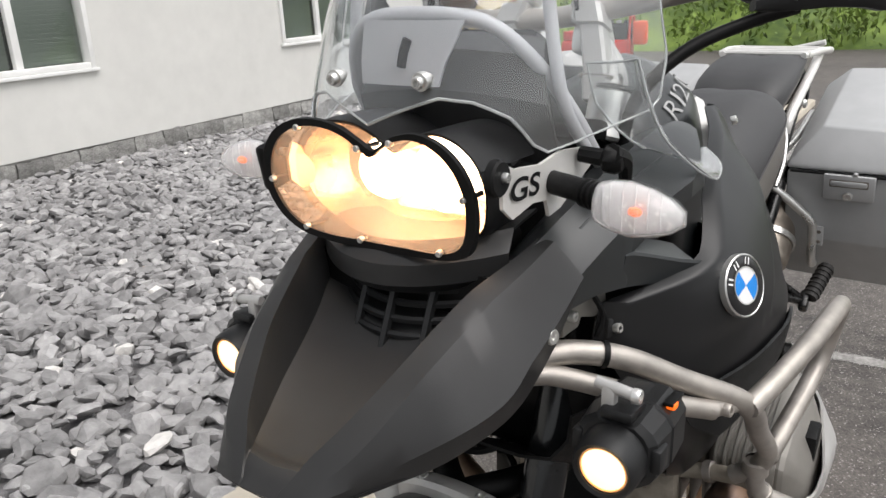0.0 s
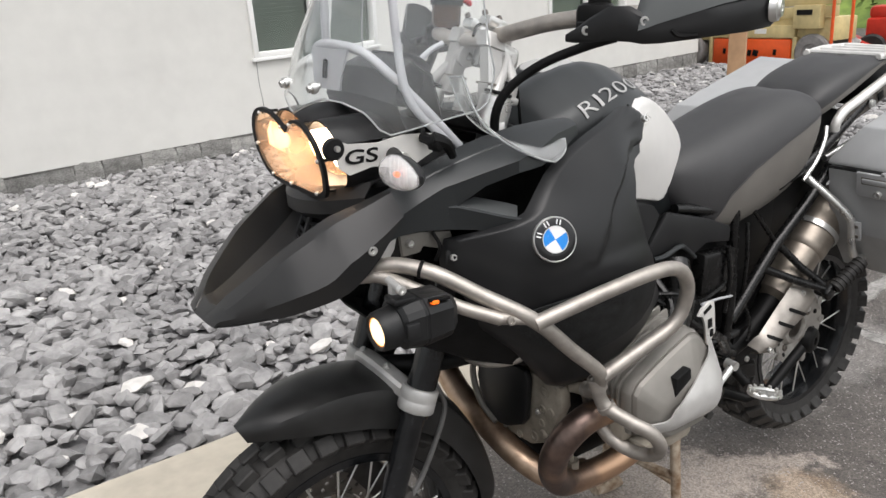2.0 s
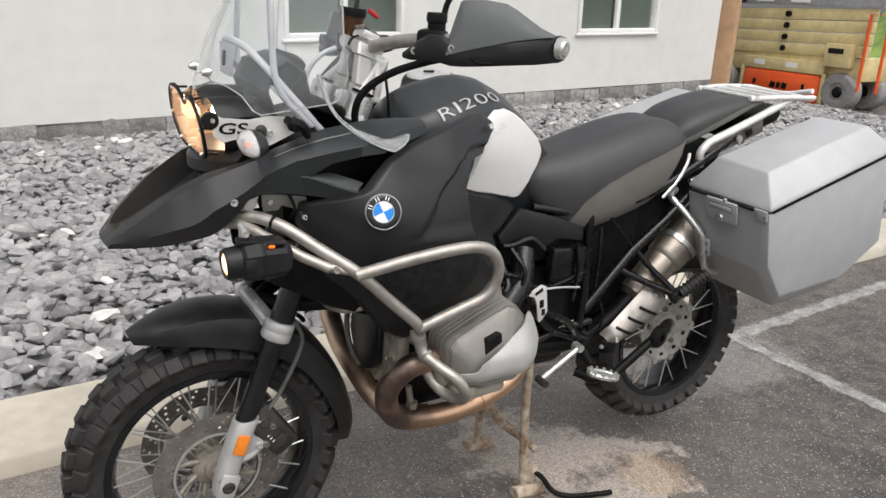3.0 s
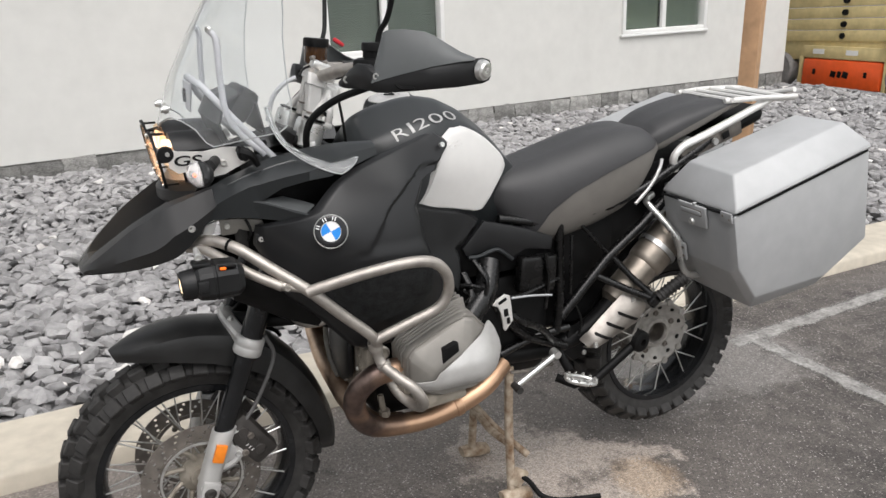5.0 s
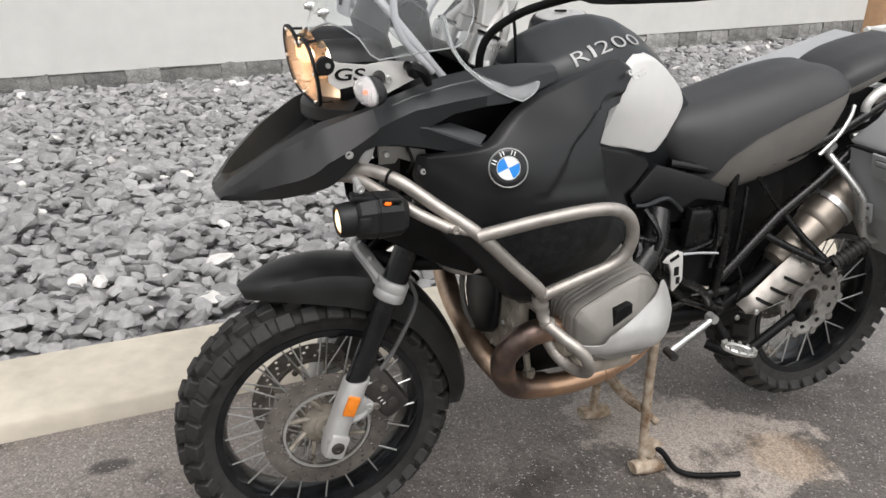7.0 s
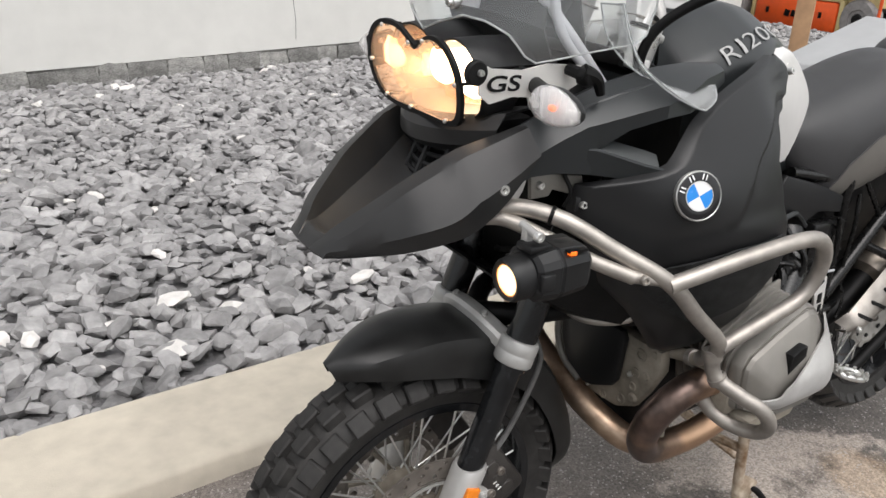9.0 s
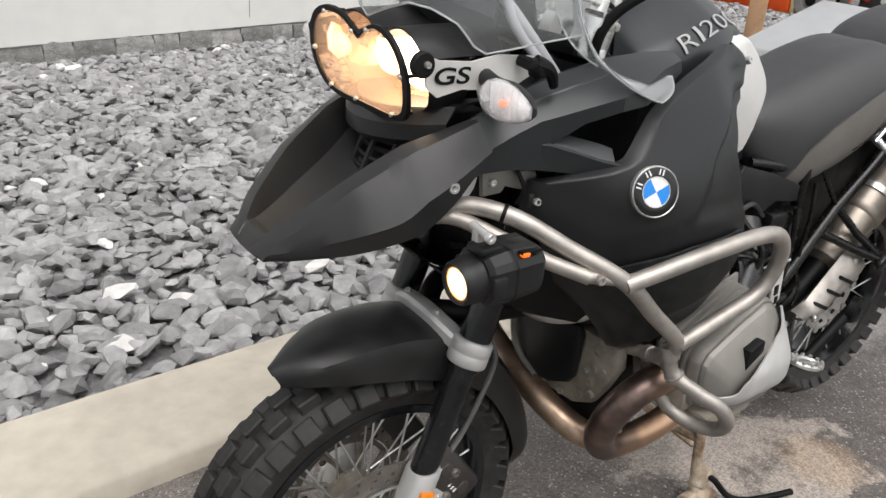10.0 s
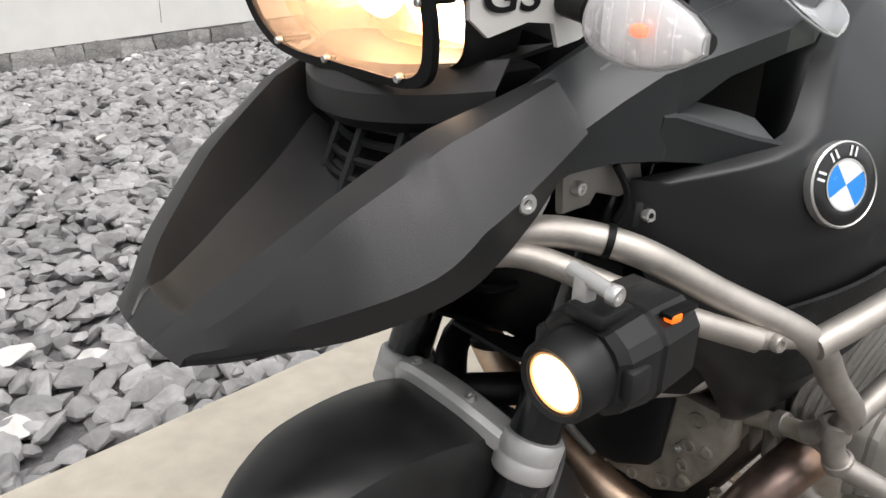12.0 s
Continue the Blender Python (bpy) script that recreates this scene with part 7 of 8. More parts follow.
def engine():
    blk = bmesh.new()
    box((0.66, 0, 0.56), (0.42, 0.30, 0.30), 0.05, bm=blk)
    box((0.92, 0, 0.56), (0.26, 0.22, 0.28), 0.05, bm=blk)
    eng = part("engine_block", blk, M_DULLBLACK, BIKE, "dirty alloy flat-twin engine")
    cover = [(-0.205, 0.668), (-0.208, 0.620), (-0.180, 0.560), (-0.150, 0.510), (-0.105, 0.484), (-0.03, 0.478), (0.045, 0.505), (0.065, 0.60), (0.05, 0.668)]
    part("front_cover", prism(cover, lambda u, v, w: Vector((0.455 - w - 0.05 * (v - 0.45), u, v)), 0.03, 0.009), M_DIRTY, eng, "mud-stained engine front cover")
    shield = [(0.048, 0.600), (0.040, 0.640), (-0.020, 0.676), (-0.118, 0.678), (-0.128, 0.660), (-0.121, 0.565), (-0.108, 0.545), (-0.060, 0.518), (-0.030, 0.512), (0.020, 0.535)]
    part("cooler_shield", prism(shield, lambda u, v, w: Vector((0.412 - w, u, v)), 0.018, 0.007), M_BLACK, eng, "black shield plate on the engine front")
    part("shield_rim", sweep([(0.398, -0.02, 0.690), (0.392, 0.035, 0.662), (0.390, 0.056, 0.610), (0.392, 0.034, 0.545), (0.396, -0.02, 0.512)], 0.0075, 10), M_COVER, eng)
    for y, z in ((-0.030, 0.502), (0.030, 0.528), (-0.138, 0.585)):
        bolt(eng, (0.416, y, z), (-1, 0, 0), 0.006, M_BRIGHT)
    for y, z in ((-0.190, 0.655), (-0.150, 0.535), (-0.176, 0.600)):
        part("cover_boss", lathe([(0, 0.010), (0.007, 0.010), (0.010, 0.006), (0.012, -0.006)], (0.424, y, z), (-1, 0, 0), 14), M_DIRTY, eng)
    for y, z, r in ((-0.158, 0.640, 0.013), (-0.150, 0.595, 0.010), (-0.146, 0.560, 0.009), (-0.120, 0.515, 0.011), (-0.07, 0.496, 0.009)):
        part("cover_hole", lathe([(0, -0.004), (r * 0.6, -0.004), (r * 0.65, 0.003), (r, 0.003), (r * 1.1, -0.002)], (0.4245 - 0.05 * (z - 0.45), y, z), (-1, 0, 0), 14), M_DIRTY, eng)
    part("oil_filter", lathe([(0, 0.03), (0.036, 0.028), (0.040, 0.02), (0.040, -0.05)], (0.46, 0.0, 0.47), (-1, 0, 0), 22), M_DULLBLACK, eng)
    # gearbox, airbox, throttle body and hoses that fill the middle
    part("gearbox", box((0.93, 0, 0.64), (0.24, 0.20, 0.24), 0.05), M_DULLBLACK, eng)
    part("air_box", box((0.86, 0, 0.84), (0.32, 0.25, 0.15), 0.04), M_DULLBLACK, BIKE)
    for s in (-1, 1):
        # finned barrel, then a head of tilted hexagonal section with fins along its upper edge
        cyl = part("cylinder", lathe([(0.085, 0.0), (0.085, 0.13), (0, 0.13)], (0.60, s * 0.145, 0.665), (0, s, 0), 28), M_COVER, BIKE, "finned grey boxer cylinder with silver head guard")
        for k in range(5):
            part("barrel_fin", box((0.60, s * (0.165 + k * 0.020), 0.668), (0.20, 0.007, 0.19), 0.012, rot=(0, -14, 0)), M_COVER, cyl)
        hexa = [(0.474, 0.600), (0.470, 0.690), (0.484, 0.712), (0.562, 0.750), (0.636, 0.778), (0.664, 0.770), (0.726, 0.700), (0.722, 0.600), (0.69, 0.575), (0.52, 0.575)]
        mid = Vector((0.605, 0.665))
        def section(y, k, dx=0.0, dz=0.0, r=0.11):
            out = []
            P = [Vector(p) for p in hexa]
            for i in range(len(P)):
                a, b, c = P[i - 1], P[i], P[(i + 1) % len(P)]
                for t in (0, 0.5, 1):
                    u = b + (a - b) * r * (1 - t) ** 2 + (c - b) * r * t * t
                    q = mid + (u - mid) * k
                    out.append(Vector((q.x + dx, s * y, q.y + dz)))
            return out
        rings = []
        y = 0.246
        for k in range(5):
            rings += [section(y, 0.995), section(y + 0.0045, 0.995), section(y + 0.0065, 0.945), section(y + 0.0115, 0.945)]
            y += 0.0135
        rings += [section(y, 0.985), section(y + 0.012, 0.985), section(y + 0.020, 0.955)]
        part("head", loft(rings), M_COVER, cyl, "grey cylinder head with cooling fins", sharp=28)
        rings = [section(0.328, 0.93), section(0.338, 0.925, -0.002), section(0.345, 0.89, -0.004, -0.002), section(0.349, 0.85, -0.006, -0.004), section(0.371, 0.60, -0.010, -0.022), section(0.376, 0.50, -0.010, -0.028), section(0.378, 0.3, -0.010, -0.028)]
        part("head_cover", loft(rings), M_COVER, cyl, "smooth grey valve cover", sharp=17)
        # protective plate wrapped round the lower and rear edge
        up = [(0.490, 0.632), (0.530, 0.640), (0.540, 0.662), (0.593, 0.686), (0.648, 0.716), (0.672, 0.728), (0.692, 0.742), (0.704, 0.744), (0.720, 0.722), (0.730, 0.700), (0.738, 0.680)]
        dn = [(0.480, 0.612), (0.530, 0.590), (0.594, 0.583), (0.650, 0.580), (0.690, 0.590), (0.712, 0.615), (0.728, 0.640), (0.738, 0.660)]
        rows = []
        for x in np.linspace(0.488, 0.738, 30):
            a, b = soft_lerp(dn, x, 0.004), soft_lerp(up, x, 0.003)
            rows.append([(x, s * (0.391 - 0.50 * max(0, z - 0.665) - 0.055 * max(0, (0.64 - z) / 0.06) ** 2 - 0.06 * max(0, (x - 0.655) / 0.083) ** 1.7 - 0.03 * max(0, (0.56 - x) / 0.07) ** 2), z) for z in np.linspace(a, b, 12)])
        hp = part("head_guard", shell(rows, 0.004 if s < 0 else -0.004), M_CAST, cyl, "silver cylinder head guard", sharp=50)
        for k in range(5):
            part("guard_mark", box((0.585 + 0.015 * k, s * 0.3925, 0.640 + 0.0055 * k), (0.0085, 0.002, 0.013), 0.0005, rot=(0, -18, 0)), M_CAST, hp)
        pc = part("plug_cover", prism([(0.553, 0.672), (0.557, 0.712), (0.590, 0.724), (0.597, 0.722), (0.600, 0.700)], lambda u, v, w: Vector((u, s * (0.350 + w), v)), 0.026, 0.004), M_DULLBLACK, cyl, "dark plug cover")
        part("head_lug", lathe([(0.007, 0.004), (0.008, 0.012), (0.018, 0.012), (0.022, 0.004), (0.022, -0.05)], (0.516, s * 0.346, 0.648), (-0.2, s, 0), 20), M_COVER, cyl)
        rows = [[(x, s * y, z + h) for h in (-0.012, 0.0, 0.012)] for x, y, z in ((0.482, 0.252, 0.572), (0.494, 0.285, 0.583), (0.504, 0.320, 0.598), (0.516, 0.352, 0.614), (0.530, 0.372, 0.626))]
        strap = part("guard_strap", shell(rows, 0.004 if s > 0 else -0.004), M_CAST, hp, "front strap of the guard")
        bolt(strap, (0.484, s * 0.262, 0.574), (-0.9, s * 0.4, 0), 0.008)
        low = part("head_lower", box((0.56, s * 0.315, 0.572), (0.14, 0.10, 0.04), 0.014, rot=(0, -4, 0)), M_DIRTY, cyl)
        part("port_flange", box((0.492, s * 0.29, 0.612), (0.05, 0.07, 0.07), 0.016), M_DIRTY, low)
        # exhaust header
        hd = [(0.51, s * 0.275, 0.625), (0.465, s * 0.280, 0.638), (0.405, s * 0.270, 0.622), (0.368, s * 0.250, 0.570), (0.380, s * 0.222, 0.500), (0.425, s * 0.200, 0.442), (0.50, s * 0.190, 0.418), (0.60, s * 0.186, 0.412), (0.70, s * 0.180, 0.428), (0.79, s * 0.165, 0.455), (0.87, s * 0.12, 0.485)]
        if s > 0:
            hd[2:] = [(0.43, 0.265, 0.630), (0.398, 0.215, 0.600), (0.392, 0.120, 0.530), (0.398, 0.020, 0.485), (0.412, -0.070, 0.447), (0.452, -0.138, 0.412), (0.53, -0.165, 0.405)]
        ex = part("exhaust_header", sweep(hd, 0.029, 18), M_EXHAUST if s < 0 else M_COPPER, BIKE, "heat-tinted copper exhaust header, browned where it lies in shade")
        if s < 0:
            part("header_clamp", lathe([(0.029, -0.012), (0.032, -0.01), (0.032, 0.01), (0.029, 0.012)], (0.69, s * 0.181, 0.426), (0.97, 0, 0.22), 20), M_EXHAUST, ex)
        if s < 0:
            part("lambda_probe", sweep([(0.47, s * 0.19, 0.43), (0.465, s * 0.185, 0.475), (0.46, s * 0.18, 0.515)], 0.0085, 6, smooth=False), M_DIRTY, ex)
            part("probe_nut", lathe([(0, 0.008), (0.015, 0.008), (0.015, -0.010), (0, -0.010)], (0.468, s * 0.188, 0.462), (0.1, 0, -1), 6), M_DIRTY, ex)
        # air pipe behind the cylinder
        part("intake_pipe", sweep([(0.70, s * 0.24, 0.72), (0.76, s * 0.21, 0.77), (0.80, s * 0.16, 0.83)], 0.032, 14), M_FRAME, cyl)
        plate = [(0.755, 0.748), (0.767, 0.763), (0.791, 0.774), (0.806, 0.768), (0.810, 0.750), (0.818, 0.695), (0.796, 0.667), (0.789, 0.674), (0.780, 0.722), (0.770, 0.742)]
        fs = part("foot_shield", prism(plate, lambda u, v, w: Vector((u, s * (0.258 + w), v)), 0.007, 0.002), M_RACK, cyl, "small bright slotted shield")
        for x, z, w, h, rot in ((0.783, 0.757, 0.026, 0.009, -28), (0.795, 0.722, 0.013, 0.022, -8), (0.803, 0.697, 0.010, 0.018, -6)):
            part("shield_slot", box((x, s * 0.2655, z), (w, 0.003, h), 0.001, rot=(0, rot, 0)), M_DULLBLACK, fs)
        part("intake_rod", sweep([(0.850, s * 0.200, 0.729), (0.92, s * 0.190, 0.720), (1.003, s * 0.170, 0.700)], 0.0032, 6), M_BRACKET, cyl, "thin pale rod")
        for pts, r in (([(0.70, 0.20, 0.78), (0.735, 0.235, 0.76), (0.75, 0.24, 0.81), (0.73, 0.20, 0.86)], 0.006), ([(0.69, 0.21, 0.80), (0.72, 0.235, 0.80), (0.76, 0.225, 0.77), (0.80, 0.20, 0.70)], 0.005), ([(0.71, 0.18, 0.82), (0.715, 0.22, 0.78), (0.70, 0.235, 0.745)], 0.009), ([(0.76, 0.20, 0.84), (0.775, 0.225, 0.78), (0.80, 0.20, 0.74), (0.83, 0.18, 0.68)], 0.004), ([(0.74, 0.21, 0.85), (0.76, 0.23, 0.80), (0.755, 0.22, 0.74)], 0.0035), ([(0.83, 0.17, 0.73), (0.90, 0.165, 0.715), (1.0, 0.16, 0.735), (1.04, 0.15, 0.74)], 0.0045), ([(0.84, 0.16, 0.69), (0.90, 0.17, 0.64), (0.97, 0.165, 0.60), (1.03, 0.15, 0.54)], 0.011), ([(0.98, 0.165, 0.83), (0.99, 0.17, 0.75), (0.985, 0.165, 0.66)], 0.006), ([(1.085, 0.14, 0.86), (1.08, 0.15, 0.78), (1.085, 0.145, 0.68)], 0.005), ([(1.12, 0.13, 0.63), (1.135, 0.14, 0.58), (1.13, 0.14, 0.53)], 0.004)):
            part("engine_hose", sweep([(x, s * y, z) for x, y, z in pts], r, 8), M_HOSE if r < 0.0037 else M_FRAME, BIKE)
        part("side_box", box((0.965, s * 0.140, 0.765), (0.125, 0.04, 0.11), 0.012, rot=(0, 4, 0)), M_FRAME, BIKE, "black box beside the frame")


def crash_bars():
    for s in (-1, 1):
        def tb(name, pts, r, parent, n=6):
            return part(name, sweep([(x, s * y, z) for x, y, z in pts], r, 16, n=n), M_STEEL, parent)
        m = tb("crash_bar", [(0.040, 0.140, 0.998), (0.075, 0.175, 1.005), (0.120, 0.222, 0.992), (0.175, 0.270, 0.955), (0.243, 0.328, 0.909), (0.320, 0.332, 0.834), (0.388, 0.335, 0.768), (0.404, 0.318, 0.728), (0.410, 0.29, 0.705)], 0.0135, BIKE)
        tagged(m, "brushed steel engine crash bar")
        tb("front_brace", [(0.020, 0.135, 0.985), (0.050, 0.165, 0.987), (0.090, 0.215, 0.968), (0.140, 0.262, 0.940), (0.192, 0.304, 0.918)], 0.0115, m)
        part("brace_tab", sweep([(0.184, s * 0.298, 0.921), (0.210, s * 0.312, 0.916), (0.240, s * 0.326, 0.909)], lambda t: 0.0115 - 0.004 * t, 12), M_STEEL, m)
        tb("upper_loop", [(0.240, 0.332, 0.906), (0.300, 0.352, 0.925), (0.380, 0.372, 0.945), (0.470, 0.384, 0.956), (0.530, 0.384, 0.945), (0.566, 0.376, 0.905), (0.572, 0.366, 0.855), (0.548, 0.358, 0.818), (0.480, 0.348, 0.790), (0.395, 0.334, 0.755)], 0.0135, m, n=7)
        tb("lower_hoop", [(0.400, 0.318, 0.742), (0.412, 0.325, 0.690), (0.438, 0.365, 0.662), (0.466, 0.396, 0.640), (0.486, 0.402, 0.606), (0.491, 0.382, 0.577), (0.482, 0.338, 0.566), (0.466, 0.298, 0.580), (0.452, 0.275, 0.610)], 0.0135, m)
        part("mount_tube", sweep([(0.445, s * 0.165, 0.652), (0.448, s * 0.235, 0.670), (0.430, s * 0.290, 0.690), (0.412, s * 0.316, 0.700)], 0.0125, 12), M_DIRTY, m, "mud-stained mounting tube of the crash bar")
        part("mount_collar", lathe([(0.0125, -0.008), (0.0165, -0.006), (0.0165, 0.006), (0.0125, 0.008)], (0.447, s * 0.248, 0.674), (-0.1, s, 0.3), 16), M_STEEL, m)
        part("cross_tube", sweep([(0.235, 0.0, 0.775), (0.250, s * 0.06, 0.757), (0.272, s * 0.14, 0.746), (0.310, s * 0.200, 0.766), (0.345, s * 0.215, 0.800)], 0.0082, 10), M_STEEL, m, "pale steel cross tube")
        part("bar_collar", lathe([(0.014, -0.012), (0.018, -0.010), (0.018, 0.010), (0.014, 0.012)], (0.400, s * 0.320, 0.735), (0.15, 0, -1), 16), M_STEEL, m)
        part("bar_collar", lathe([(0.014, -0.008), (0.0175, -0.006), (0.0175, 0.006), (0.014, 0.008)], (0.418, s * 0.328, 0.682), (0.4, 0.3 * s, -0.8), 16), M_STEEL, m)
        bolt(m, (0.200, s * 0.318, 0.918), (-0.2, s, 0.1), 0.008, M_STEEL)
        part("cable_tie", lathe([(0.0138, -0.003), (0.0155, -0.003), (0.0155, 0.003), (0.0138, 0.003)], (0.103, s * 0.206, 0.999), (0.6, 0.7 * s, -0.2), 14), M_DULLBLACK, m)
        # dull black tank belly inside the loop
        rows = []
        for x in np.linspace(0.255, 0.560, 16):
            zt = lerp([(0.255, 0.885), (0.30, 0.905), (0.40, 0.930), (0.52, 0.935), (0.56, 0.90)], x)
            zb = lerp([(0.255, 0.870), (0.30, 0.825), (0.40, 0.765), (0.48, 0.790), (0.54, 0.815), (0.56, 0.84)], x)
            rows.append([(x, s * (fair_y(x, z) + 0.008), z) for z in np.linspace(zb, zt, 8)])
        part("belly_patch", shell(rows, 0.004 if s > 0 else -0.004), M_DUST, BIKE, "dusty black grip patch on the tank side")
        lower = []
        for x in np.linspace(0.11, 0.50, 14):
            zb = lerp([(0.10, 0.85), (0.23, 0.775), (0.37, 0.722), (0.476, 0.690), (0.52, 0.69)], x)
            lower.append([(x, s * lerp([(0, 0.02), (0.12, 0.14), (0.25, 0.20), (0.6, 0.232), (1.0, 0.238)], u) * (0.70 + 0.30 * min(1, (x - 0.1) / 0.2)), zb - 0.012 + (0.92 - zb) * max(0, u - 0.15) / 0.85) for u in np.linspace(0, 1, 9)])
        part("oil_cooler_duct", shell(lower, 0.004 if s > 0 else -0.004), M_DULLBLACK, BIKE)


def rear_end():
    wh = wheel("rear_wheel", RW, 0.327, 0.224, 0.150, 32, "black spoked rear wheel with knobbly tyre")
    part("hub", lathe([(0.036, -0.030), (0.041, -0.038), (0.052, -0.036), (0.060, -0.022), (0.084, -0.028), (0.108, -0.046), (0.116, -0.044), (0.112, -0.034), (0.05, -0.01), (0.045, 0.05), (0.09, 0.06), (0.09, 0.08), (0.036, 0.08)], RW, (0, 1, 0), 40, closed=True), M_HUB, wh, "cast grey wheel hub")
    part("hub_bore", lathe([(0, 0.02), (0.035, 0.02), (0.035, -0.030)], RW, (0, 1, 0), 24), M_DISC, wh)
    for k in range(5):
        t = 0.4 + k * 2 * math.pi / 5
        bolt(wh, RW + Vector((0.072 * math.cos(t), -0.027, 0.072 * math.sin(t))), (0, -1, 0), 0.010, M_DISC)
    for k in range(10):
        t = k * 2 * math.pi / 10
        part("flange_lug", lathe([(0, -0.006), (0.012, -0.006), (0.014, 0.006)], RW + Vector((0.114 * math.cos(t), -0.042, 0.114 * math.sin(t))), (0, 1, 0), 12), M_HUB, wh)
    spokes(wh, RW, 0.114, 0.042, 0.216, 0.048, 20, 0.18)
    for k in range(10):
        t = 0.3 + k * 2 * math.pi / 10
        part("hub_hole", lathe([(0, -0.001), (0.007, -0.001), (0.009, 0.002)], RW + Vector((0.096 * math.cos(t), -0.0385, 0.096 * math.sin(t))), (0, 1, 0), 10), M_DULLBLACK, wh)
    part("brake_disc", disc_mesh(RW, 0.10, 0.09, 0.132, 36, 3, 0.005), M_DISC, wh)
    part("final_drive", lathe([(0, 0.18), (0.07, 0.17), (0.085, 0.14), (0.085, 0.09), (0, 0.085)], RW, (0, 1, 0), 28), M_DULLBLACK, BIKE)
    sa = bmesh.new()
    sweep([(1.02, 0.09, 0.52), (1.25, 0.11, 0.48), (RW.x, 0.12, RW.z)], 0.042, 14, bm=sa)
    part("swing_arm", sa, M_DULLBLACK, BIKE, "black single-sided swing arm")
    # subframe and shock
    fr = bmesh.new()
    for s in (-1, 1):
        y = s * 0.125
        sweep([(1.05, y, 0.90), (1.055, y, 0.78), (1.062, y, 0.66), (1.055, y, 0.55)], 0.014, 10, bm=fr)
        sweep([(1.068, y, 0.60), (1.231, y, 0.765), (1.351, y, 0.850), (1.47, y, 0.95)], 0.0155, 10, smooth=False, bm=fr)
        sweep([(1.183, y, 0.716), (1.27, y * 1.4, 0.672), (1.340, s * 0.222, 0.642)], 0.011, 10, smooth=False, bm=fr)
        sweep([(1.115, y, 0.895), (1.235, y, 0.772)], 0.006, 10, smooth=False, bm=fr)
        sweep([(1.241, y, 0.771), (1.30, y * 1.3, 0.70), (1.352, s * 0.222, 0.640)], 0.010, 10, smooth=False, bm=fr)
        sweep([(0.86, y * 0.8, 0.93), (1.06, y, 0.905), (1.34, y, 0.965), (1.72, y * 0.8, 1.14)], 0.014, 10, bm=fr)
        sweep([(0.80, y, 0.70), (0.95, y, 0.56), (1.09, y, 0.50)], 0.016, 10, smooth=False, bm=fr)
        sweep([(0.86, y, 0.52), (0.98, y, 0.555), (1.10, y, 0.56)], 0.012, 10, smooth=False, bm=fr)
    part("sub_frame", fr, M_FRAME, BIKE, "black tubular rear frame")
    sp = bmesh.new()
    sweep([(1.13 + 0.03 * math.cos(t), 0.03 * math.sin(t), 0.60 + 0.007 * t) for t in np.linspace(0, 38, 130)], 0.006, 6, n=1, smooth=False, bm=sp)
    sweep([(1.13, 0, 0.52), (1.13, 0, 0.92)], 0.018, 10, smooth=False, bm=sp)
    part("rear_shock", sp, M_DULLBLACK, BIKE)
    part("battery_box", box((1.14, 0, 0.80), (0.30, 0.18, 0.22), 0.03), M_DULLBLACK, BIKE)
    # near-black block added to darken the space between the rear frame tubes
    part("rear_dark_filler", prism([(0.98, 0.56), (1.16, 0.55), (1.24, 0.60), (1.32, 0.76), (1.50, 0.90), (1.62, 1.06), (1.30, 1.02), (0.96, 0.93)], lambda u, v, w: Vector((u, -0.085 + w, v)), 0.17, 0.01), M_DULLBLACK, BIKE)
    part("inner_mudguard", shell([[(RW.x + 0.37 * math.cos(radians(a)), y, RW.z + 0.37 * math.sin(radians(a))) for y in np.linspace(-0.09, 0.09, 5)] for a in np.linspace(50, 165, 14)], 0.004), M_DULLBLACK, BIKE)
    for s in (-1, 1):
        # side cover under the seat, with a folded lower edge
        cover = [(0.700, 0.885), (0.765, 0.955), (0.90, 0.915), (0.990, 0.878), (0.985, 0.842), (0.90, 0.856), (0.852, 0.838), (0.805, 0.872), (0.745, 0.864), (0.708, 0.862)]
        part("side_cover", prism(cover, lambda u, v, w: Vector((u + 0.03, s * (0.122 + w + 0.12 * max(0, 0.90 - v)), v - 0.012)), 0.016, 0.005), M_PAINT, BIKE, "satin black side cover")
        part("side_cover_trim", sweep([(0.742, s * 0.147, 0.848), (0.775, s * 0.149, 0.848), (0.820, s * 0.150, 0.860), (0.842, s * 0.150, 0.854), (0.882, s * 0.147, 0.822)], 0.006, 8), M_GREYPAINT, BIKE)
    # silencer on the left with slotted heat shield
    sl = bmesh.new()
    d = Vector((1.50 - 1.18, 0, 0.79 - 0.50)).normalized()
    a = Vector((1.19, -0.110, 0.535))
    lathe([(0.0, 0.10), (0.030, 0.10), (0.048, 0.115), (0.052, 0.15), (0.053, 0.26), (0.058, 0.265), (0.060, 0.28), (0.060, 0.42), (0.055, 0.45), (0, 0.452)], a, d, 30, sl)
    ex = part("silencer", sl, M_SILENCER, BIKE, "stainless silencer with slotted heat shield")
    part("link_pipe", sweep([(0.84, -0.10, 0.51), (0.95, -0.09, 0.49), (1.08, -0.09, 0.490), (1.19, -0.105, 0.535), (1.28, -0.11, 0.615)], 0.030, 14), M_DULLBLACK, BIKE)
    u = Vector((0, -1, 0.15)).normalized(); v = d.cross(u).normalized()
    # shield: rounded plate in front of the pipe, three slots across it
    e, g = Vector((0.86, 0, 0.51)), Vector((-0.51, 0, 0.86))
    o = Vector((1.148, -0.188, 0.493))
